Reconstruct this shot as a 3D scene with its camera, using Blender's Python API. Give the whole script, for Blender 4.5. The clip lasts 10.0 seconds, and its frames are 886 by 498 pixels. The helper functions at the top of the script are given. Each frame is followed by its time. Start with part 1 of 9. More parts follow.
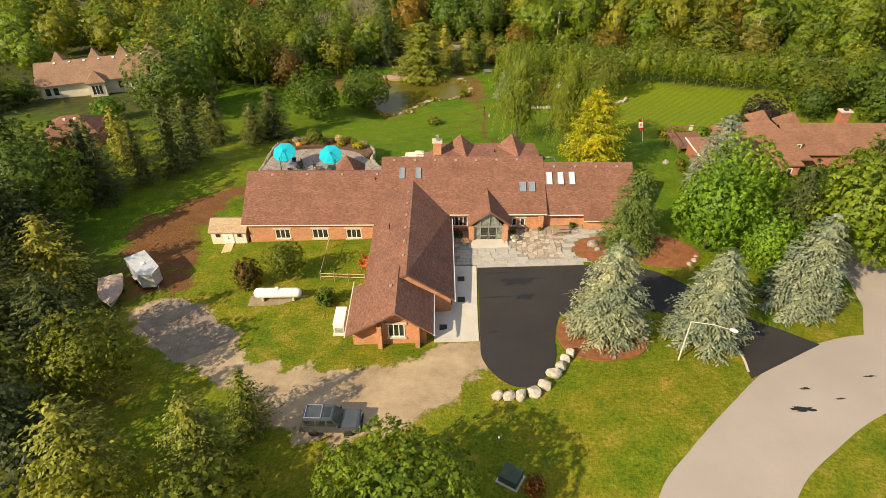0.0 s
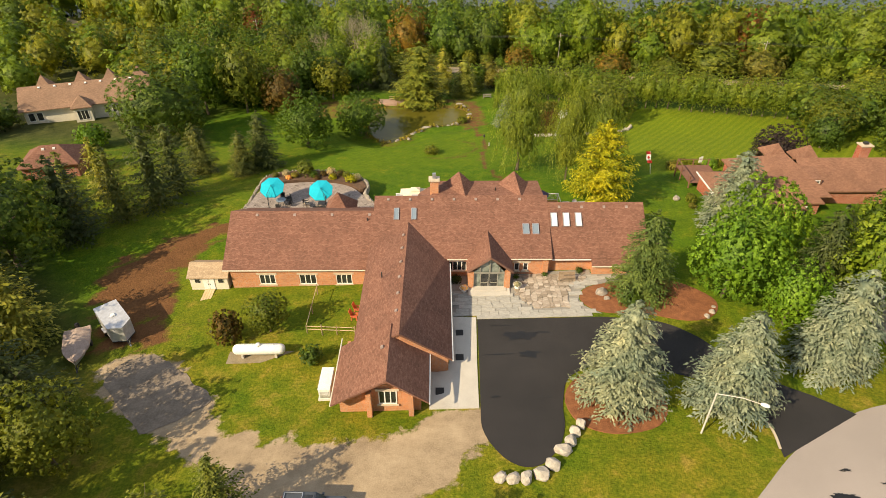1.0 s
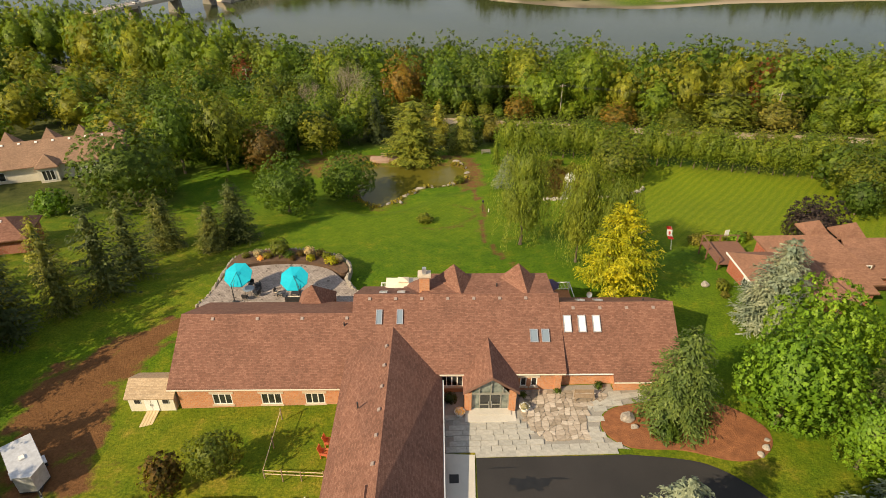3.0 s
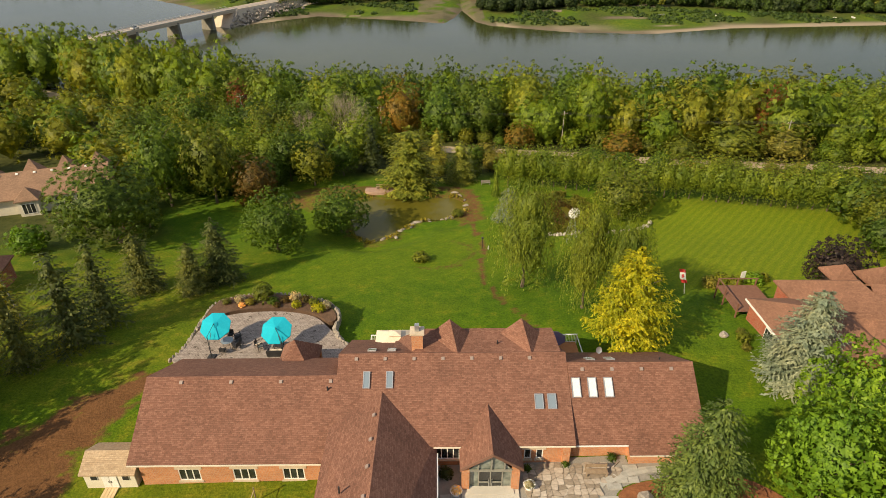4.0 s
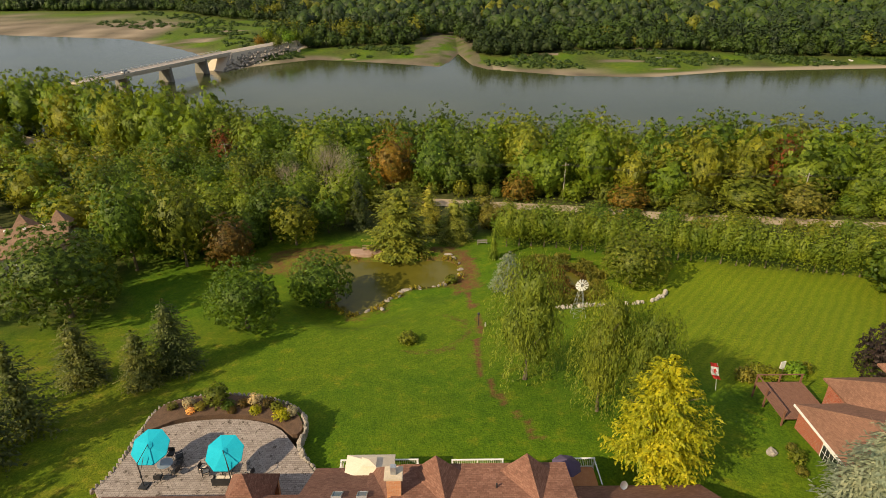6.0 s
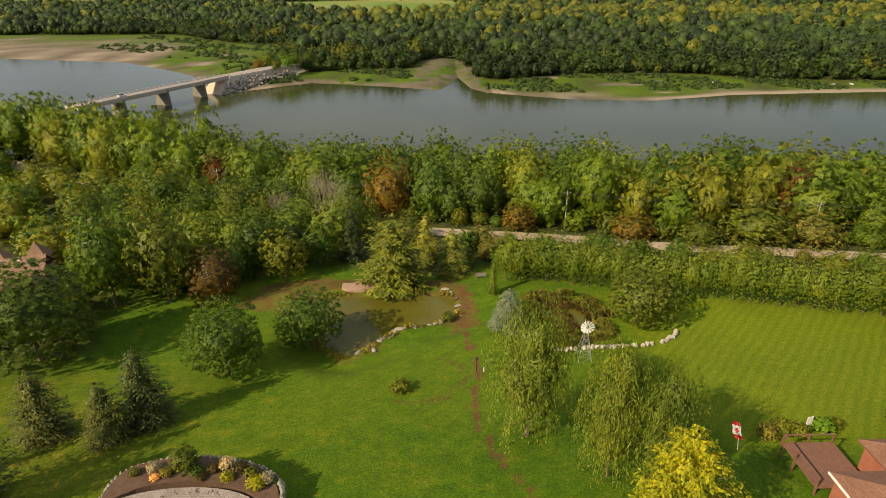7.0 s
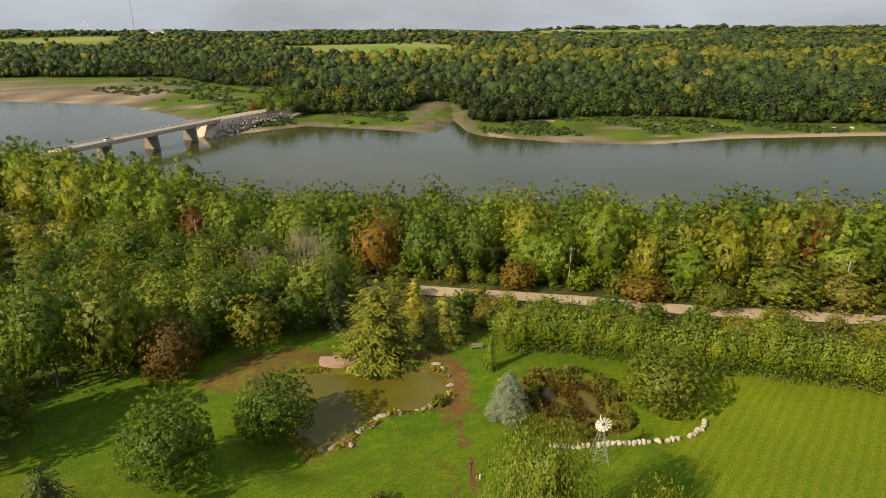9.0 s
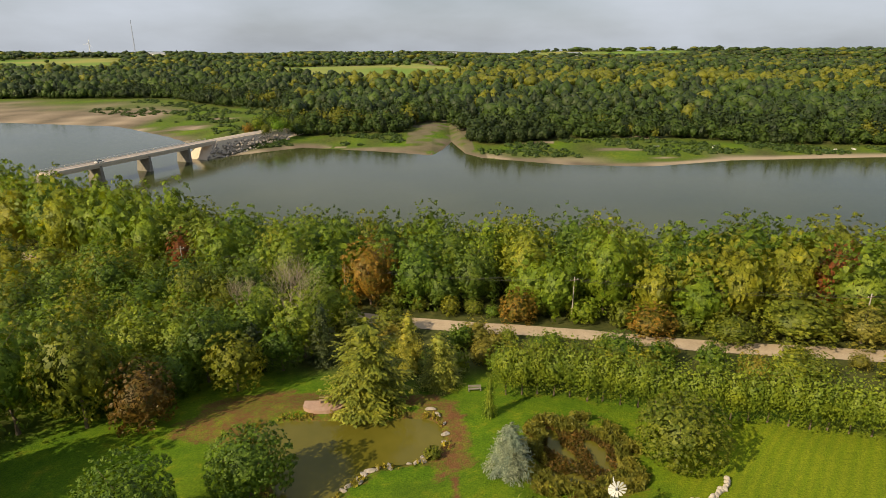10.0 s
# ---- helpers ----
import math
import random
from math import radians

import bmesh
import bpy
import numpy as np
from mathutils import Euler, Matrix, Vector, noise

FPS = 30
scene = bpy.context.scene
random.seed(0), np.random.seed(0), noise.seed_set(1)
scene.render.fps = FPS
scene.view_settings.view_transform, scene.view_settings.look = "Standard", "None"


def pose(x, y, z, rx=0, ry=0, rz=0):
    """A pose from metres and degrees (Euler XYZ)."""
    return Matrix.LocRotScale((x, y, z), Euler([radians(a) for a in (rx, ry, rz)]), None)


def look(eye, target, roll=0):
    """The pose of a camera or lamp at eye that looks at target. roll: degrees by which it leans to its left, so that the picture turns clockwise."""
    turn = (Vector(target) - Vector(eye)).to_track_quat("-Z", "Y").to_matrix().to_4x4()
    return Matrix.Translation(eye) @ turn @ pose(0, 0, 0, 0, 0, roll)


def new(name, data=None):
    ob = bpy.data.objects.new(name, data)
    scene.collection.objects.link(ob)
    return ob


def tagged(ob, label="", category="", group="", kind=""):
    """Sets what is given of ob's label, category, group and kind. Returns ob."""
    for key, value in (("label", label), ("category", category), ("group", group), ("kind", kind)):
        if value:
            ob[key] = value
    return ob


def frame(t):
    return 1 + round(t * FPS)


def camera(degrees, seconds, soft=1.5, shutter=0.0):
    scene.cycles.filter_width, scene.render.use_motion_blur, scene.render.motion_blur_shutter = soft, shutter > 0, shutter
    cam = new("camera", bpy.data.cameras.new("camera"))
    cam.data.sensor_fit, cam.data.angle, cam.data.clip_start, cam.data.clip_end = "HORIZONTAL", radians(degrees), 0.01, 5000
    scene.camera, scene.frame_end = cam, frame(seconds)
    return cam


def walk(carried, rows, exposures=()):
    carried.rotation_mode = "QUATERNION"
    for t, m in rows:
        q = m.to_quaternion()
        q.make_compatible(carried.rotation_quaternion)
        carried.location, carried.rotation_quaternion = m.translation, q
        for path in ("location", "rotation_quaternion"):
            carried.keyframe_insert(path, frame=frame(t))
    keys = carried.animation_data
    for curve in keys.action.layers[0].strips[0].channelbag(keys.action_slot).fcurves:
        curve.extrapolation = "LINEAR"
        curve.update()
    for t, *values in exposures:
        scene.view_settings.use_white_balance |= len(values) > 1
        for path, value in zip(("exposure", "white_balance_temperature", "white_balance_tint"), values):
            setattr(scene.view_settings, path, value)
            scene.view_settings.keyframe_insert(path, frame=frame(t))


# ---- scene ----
cam = camera(73.7, 10.0, soft=0.55)
PATH = [
    (0, (0.027, -3.257, 38.251), (0.037, -1.647, 37.064), -0.1),
    (0.5, (0.112, -0.187, 38.218), (0.125, 1.437, 37.051), 0.1),
    (1, (0.235, 2.984, 38.217), (0.25, 4.622, 37.069), 0.1),
    (1.5, (0.452, 6.254, 38.3), (0.467, 7.904, 37.17), 0.1),
    (2, (0.684, 9.481, 38.316), (0.699, 11.147, 37.209), 0.1),
    (2.5, (0.849, 12.81, 38.159), (0.866, 14.494, 37.08), 0.1),
    (2.7, (0.945, 14.102, 38.123), (0.963, 15.792, 37.054), -0.0),
    (3.8, (1.573, 20.967, 37.755), (1.589, 22.697, 36.752), -0.0),
    (4, (1.693, 22.173, 37.728), (1.709, 23.909, 36.736), -0.1),
    (4.5, (1.879, 25.224, 37.536), (1.898, 26.976, 36.57), 0.1),
    (5, (2.108, 28.284, 37.513), (2.129, 30.05, 36.575), -0.0),
    (5.5, (2.47, 31.271, 37.439), (2.493, 33.052, 36.529), -0.0),
    (5.7, (2.605, 32.497, 37.428), (2.629, 34.283, 36.528), -0.1),
    (7, (3.53, 40.205, 37.228), (3.554, 42.029, 36.407), -0.1),
    (7.5, (3.826, 43.274, 37.139), (3.852, 45.111, 36.349), -0.1),
    (8, (4.045, 46.357, 37.005), (4.076, 48.207, 36.245), -0.1),
    (8.5, (4.352, 49.478, 36.897), (4.385, 51.339, 36.166), -0.1),
    (9, (4.728, 52.672, 36.815), (4.762, 54.545, 36.115), -0.0),
    (9.5, (5.115, 56.074, 36.721), (5.151, 57.958, 36.053), -0.1),
    (10, (5.394, 59.615, 36.623), (5.433, 61.51, 35.985), -0.0),
]
walk(cam, [(t, look(eye, target, roll)) for t, eye, target, roll in PATH],
     exposures=[(0, 0.38), (2.5, 0.30), (5.5, 0.02), (7.5, 0.10), (10, 0.16)])

# ---- light ----
SUN_TO = Vector((-0.78, -0.62, 0.0)).normalized()
SUN_EL = radians(34)
sun_dir = Vector((SUN_TO.x * math.cos(SUN_EL), SUN_TO.y * math.cos(SUN_EL), math.sin(SUN_EL)))
sun = new("sun", bpy.data.lights.new("sun", "SUN"))
sun.data.energy, sun.data.angle, sun.data.color = 5.9, radians(0.6), (1.0, 0.81, 0.53)
sun.matrix_world = look((0, 0, 200), Vector((0, 0, 200)) - sun_dir)

world = bpy.data.worlds.new("sky")
scene.world = world
world.use_nodes = True
wn, wl = world.node_tree.nodes, world.node_tree.links
wn.clear()
w_out, w_bg = wn.new("ShaderNodeOutputWorld"), wn.new("ShaderNodeBackground")
w_sky = wn.new("ShaderNodeTexSky")
w_sky.sky_type, w_sky.sun_disc = "NISHITA", False
w_sky.sun_elevation, w_sky.sun_rotation = SUN_EL, math.atan2(SUN_TO.x, SUN_TO.y)
w_sky.dust_density = 2.0
w_co, w_map, w_noise, w_ramp, w_mix = (wn.new("ShaderNode" + n) for n in ("TexCoord", "Mapping", "TexNoise", "ValToRGB", "MixRGB"))
w_map.inputs["Scale"].default_value = (1.0, 1.0, 3.2)
w_noise.inputs["Scale"].default_value, w_noise.inputs["Detail"].default_value = 2.2, 7
w_ramp.color_ramp.elements[0].position, w_ramp.color_ramp.elements[1].position = 0.36, 0.64
w_ramp.color_ramp.elements[0].color = (0.55, 0.55, 0.55, 1)
w_mix.inputs[2].default_value = (9.6, 10.3, 11.4, 1)
wl.new(w_co.outputs["Generated"], w_map.inputs["Vector"])
wl.new(w_map.outputs[0], w_noise.inputs["Vector"])
wl.new(w_noise.outputs["Fac"], w_ramp.inputs[0])
w_sep, w_high, w_cover = wn.new("ShaderNodeSeparateXYZ"), wn.new("ShaderNodeMapRange"), wn.new("ShaderNodeMath")
w_high.inputs["From Min"].default_value, w_high.inputs["From Max"].default_value = 0.05, 0.16
w_high.inputs["To Min"].default_value, w_high.inputs["To Max"].default_value = 1.0, 0.8
w_cover.operation = "MULTIPLY"
wl.new(w_co.outputs["Generated"], w_sep.inputs[0])
wl.new(w_sep.outputs["Z"], w_high.inputs["Value"])
wl.new(w_ramp.outputs[0], w_cover.inputs[0])
wl.new(w_high.outputs[0], w_cover.inputs[1])
wl.new(w_cover.outputs[0], w_mix.inputs[0])
wl.new(w_sky.outputs[0], w_mix.inputs[1])
wl.new(w_mix.outputs[0], w_bg.inputs[0])
w_bg.inputs[1].default_value = 0.058
wl.new(w_bg.outputs[0], w_out.inputs[0])

# ---- materials ----
def nodes(name):
    m = bpy.data.materials.new(name)
    m.use_nodes = True
    return m, m.node_tree.nodes, m.node_tree.links


def ramp(n, l, source, stops):
    r = n.new("ShaderNodeValToRGB")
    e = r.color_ramp.elements
    while len(e) < len(stops):
        e.new(0.5)
    for k, (p, c) in zip(e, stops):
        k.position, k.color = p, (*c, 1)
    l.new(source, r.inputs[0])
    return r.outputs[0]


def noise_fac(n, l, scale, detail=4, rough=0.6, stretch=(1, 1, 1), coord="Object"):
    co, mp, nz = n.new("ShaderNodeTexCoord"), n.new("ShaderNodeMapping"), n.new("ShaderNodeTexNoise")
    mp.inputs["Scale"].default_value = stretch
    nz.inputs["Scale"].default_value, nz.inputs["Detail"].default_value, nz.inputs["Roughness"].default_value = scale, detail, rough
    l.new(co.outputs[coord], mp.inputs[0])
    l.new(mp.outputs[0], nz.inputs["Vector"])
    return nz.outputs["Fac"]


def mix(n, l, fac, a, b, mode="MIX"):
    m = n.new("ShaderNodeMixRGB")
    m.blend_type = mode
    for s, v in zip(m.inputs, (fac, a, b)):
        if isinstance(v, (int, float)):
            s.default_value = v
        elif isinstance(v, tuple):
            s.default_value = (*v, 1)
        else:
            l.new(v, s)
    return m.outputs[0]


def maths(n, l, op, a, b=0.0):
    m = n.new("ShaderNodeMath")
    m.operation = op
    m.use_clamp = op in ("SMOOTH_MAX",)
    for s, v in zip(m.inputs, (a, b)):
        if isinstance(v, (int, float)):
            s.default_value = v
        else:
            l.new(v, s)
    return m.outputs[0]


def surface(n, l, colour, rough=0.8, metal=0.0, bump=None, bump_height=0.02, spec=0.5):
    b = n["Principled BSDF"]
    if isinstance(colour, tuple):
        b.inputs["Base Color"].default_value = (*colour, 1)
    else:
        l.new(colour, b.inputs["Base Color"])
    b.inputs["Roughness"].default_value, b.inputs["Metallic"].default_value = rough, metal
    b.inputs["Specular IOR Level"].default_value = spec
    if bump is not None:
        k = n.new("ShaderNodeBump")
        k.inputs["Distance"].default_value = bump_height
        l.new(bump, k.inputs["Height"])
        l.new(k.outputs[0], b.inputs["Normal"])
    return b


def worn(name, a, b, scale=3.0, rough=0.8, metal=0.0, bump_height=0.01, fine=40.0, spec=0.4, coord="Object"):
    """A surface that varies between two colours at two scales."""
    m, n, l = nodes(name)
    big, small = noise_fac(n, l, scale, 4, coord=coord), noise_fac(n, l, fine, 2, coord=coord)
    c = ramp(n, l, big, [(0.3, a), (0.7, b)])
    c = mix(n, l, 0.25, c, ramp(n, l, small, [(0.3, tuple(v * 0.6 for v in a)), (0.7, tuple(min(1, v * 1.25) for v in b))]))
    surface(n, l, c, rough, metal, small, bump_height, spec)
    return m


def shingle(name, a, b):
    """Asphalt shingles: courses run along the slope's contour, tabs vary."""
    m, n, l = nodes(name)
    co, mp, br = n.new("ShaderNodeTexCoord"), n.new("ShaderNodeMapping"), n.new("ShaderNodeTexBrick")
    l.new(co.outputs["UV"], mp.inputs[0])
    br.inputs["Scale"].default_value = 1.0
    br.inputs["Brick Width"].default_value, br.inputs["Row Height"].default_value = 0.32, 0.15
    br.inputs["Mortar Size"].default_value = 0.012
    br.inputs["Color1"].default_value, br.inputs["Color2"].default_value = (*a, 1), (*b, 1)
    br.inputs["Mortar"].default_value = (*[v * 0.92 for v in a], 1)
    l.new(mp.outputs[0], br.inputs["Vector"])
    stain = ramp(n, l, noise_fac(n, l, 0.35, 5), [(0.3, (0.80, 0.80, 0.80)), (0.7, (1.08, 1.06, 1.04))])
    grit = ramp(n, l, noise_fac(n, l, 5, 4, 0.8), [(0.32, (0.78, 0.78, 0.78)), (0.68, (1.2, 1.19, 1.18))])
    c = mix(n, l, 1.0, mix(n, l, 1.0, br.outputs[0], stain, "MULTIPLY"), grit, "MULTIPLY")
    surface(n, l, c, 0.9, 0, br.outputs["Fac"], -0.008, 0.25)
    return m


def masonry(name, a, b, mortar, width=0.24, height=0.08):
    m, n, l = nodes(name)
    co, br = n.new("ShaderNodeTexCoord"), n.new("ShaderNodeTexBrick")
    l.new(co.outputs["UV"], br.inputs["Vector"])
    br.inputs["Scale"].default_value = 1.0
    br.inputs["Brick Width"].default_value, br.inputs["Row Height"].default_value = width, height
    br.inputs["Mortar Size"].default_value = 0.01
    br.inputs["Color1"].default_value, br.inputs["Color2"].default_value = (*a, 1), (*b, 1)
    br.inputs["Mortar"].default_value = (*mortar, 1)
    stain = ramp(n, l, noise_fac(n, l, 0.8, 5), [(0.3, (0.82, 0.8, 0.8)), (0.7, (1.08, 1.05, 1.02))])
    surface(n, l, mix(n, l, 1.0, br.outputs[0], stain, "MULTIPLY"), 0.9, 0, br.outputs["Fac"], -0.01, 0.3)
    return m


def foliage(name, dark, light, glow=0.3, spread=0.10, leaf=5.0, opening=0.43):
    """Leaves: colour varies leaf by leaf, clump by clump, tree by tree; thin enough to let light through."""
    m, n, l = nodes(name)
    geo, info = n.new("ShaderNodeNewGeometry"), n.new("ShaderNodeObjectInfo")
    lo, hi = (tuple(a + (b - a) * k for a, b in zip(dark, light)) for k in (0.15, 0.85))
    c = ramp(n, l, geo.outputs["Random Per Island"], [(0.0, lo), (1.0, hi)])
    tree = ramp(n, l, info.outputs["Random"], [(0.0, (1 - spread * 2.4, 1 - spread * 2, 1 - spread * 2)), (0.5, (1, 1, 1)), (1.0, (1 + spread * 3.2, 1 + spread * 1.6, 1 - spread))])
    world_co, nz = n.new("ShaderNodeTexNoise"), n.new("ShaderNodeTexNoise")
    for tex, scale, detail in ((world_co, 0.4, 2), (nz, 1.7, 1)):
        tex.inputs["Scale"].default_value, tex.inputs["Detail"].default_value = scale, detail
        l.new(geo.outputs["Position"], tex.inputs["Vector"])
    patch = ramp(n, l, world_co.outputs["Fac"], [(0.3, (0.72, 0.80, 0.80)), (0.7, (1.26, 1.16, 1.0))])
    clump = ramp(n, l, nz.outputs["Fac"], [(0.3, (0.70, 0.74, 0.72)), (0.7, (1.28, 1.22, 1.1))])
    c = mix(n, l, 1.0, mix(n, l, 1.0, mix(n, l, 1.0, c, tree, "MULTIPLY"), patch, "MULTIPLY"), clump, "MULTIPLY")
    b = surface(n, l, c, 0.55, spec=0.25)
    tr, mx, out = n.new("ShaderNodeBsdfTranslucent"), n.new("ShaderNodeMixShader"), n["Material Output"]
    l.new(mix(n, l, 1.0, c, (1.5, 1.35, 0.6), "MULTIPLY"), tr.inputs[0])
    mx.inputs[0].default_value = glow
    l.new(b.outputs[0], mx.inputs[1])
    l.new(tr.outputs[0], mx.inputs[2])
    # each spray is cut into leaves with gaps between them
    gap, clear, cut = n.new("ShaderNodeTexNoise"), n.new("ShaderNodeBsdfTransparent"), n.new("ShaderNodeMixShader")
    gap.inputs["Scale"].default_value, gap.inputs["Detail"].default_value = leaf, 1.0
    l.new(geo.outputs["Position"], gap.inputs["Vector"])
    l.new(maths(n, l, "GREATER_THAN", gap.outputs["Fac"], opening), cut.inputs[0])
    l.new(clear.outputs[0], cut.inputs[1])
    l.new(mx.outputs[0], cut.inputs[2])
    l.new(cut.outputs[0], out.inputs[0])
    return m


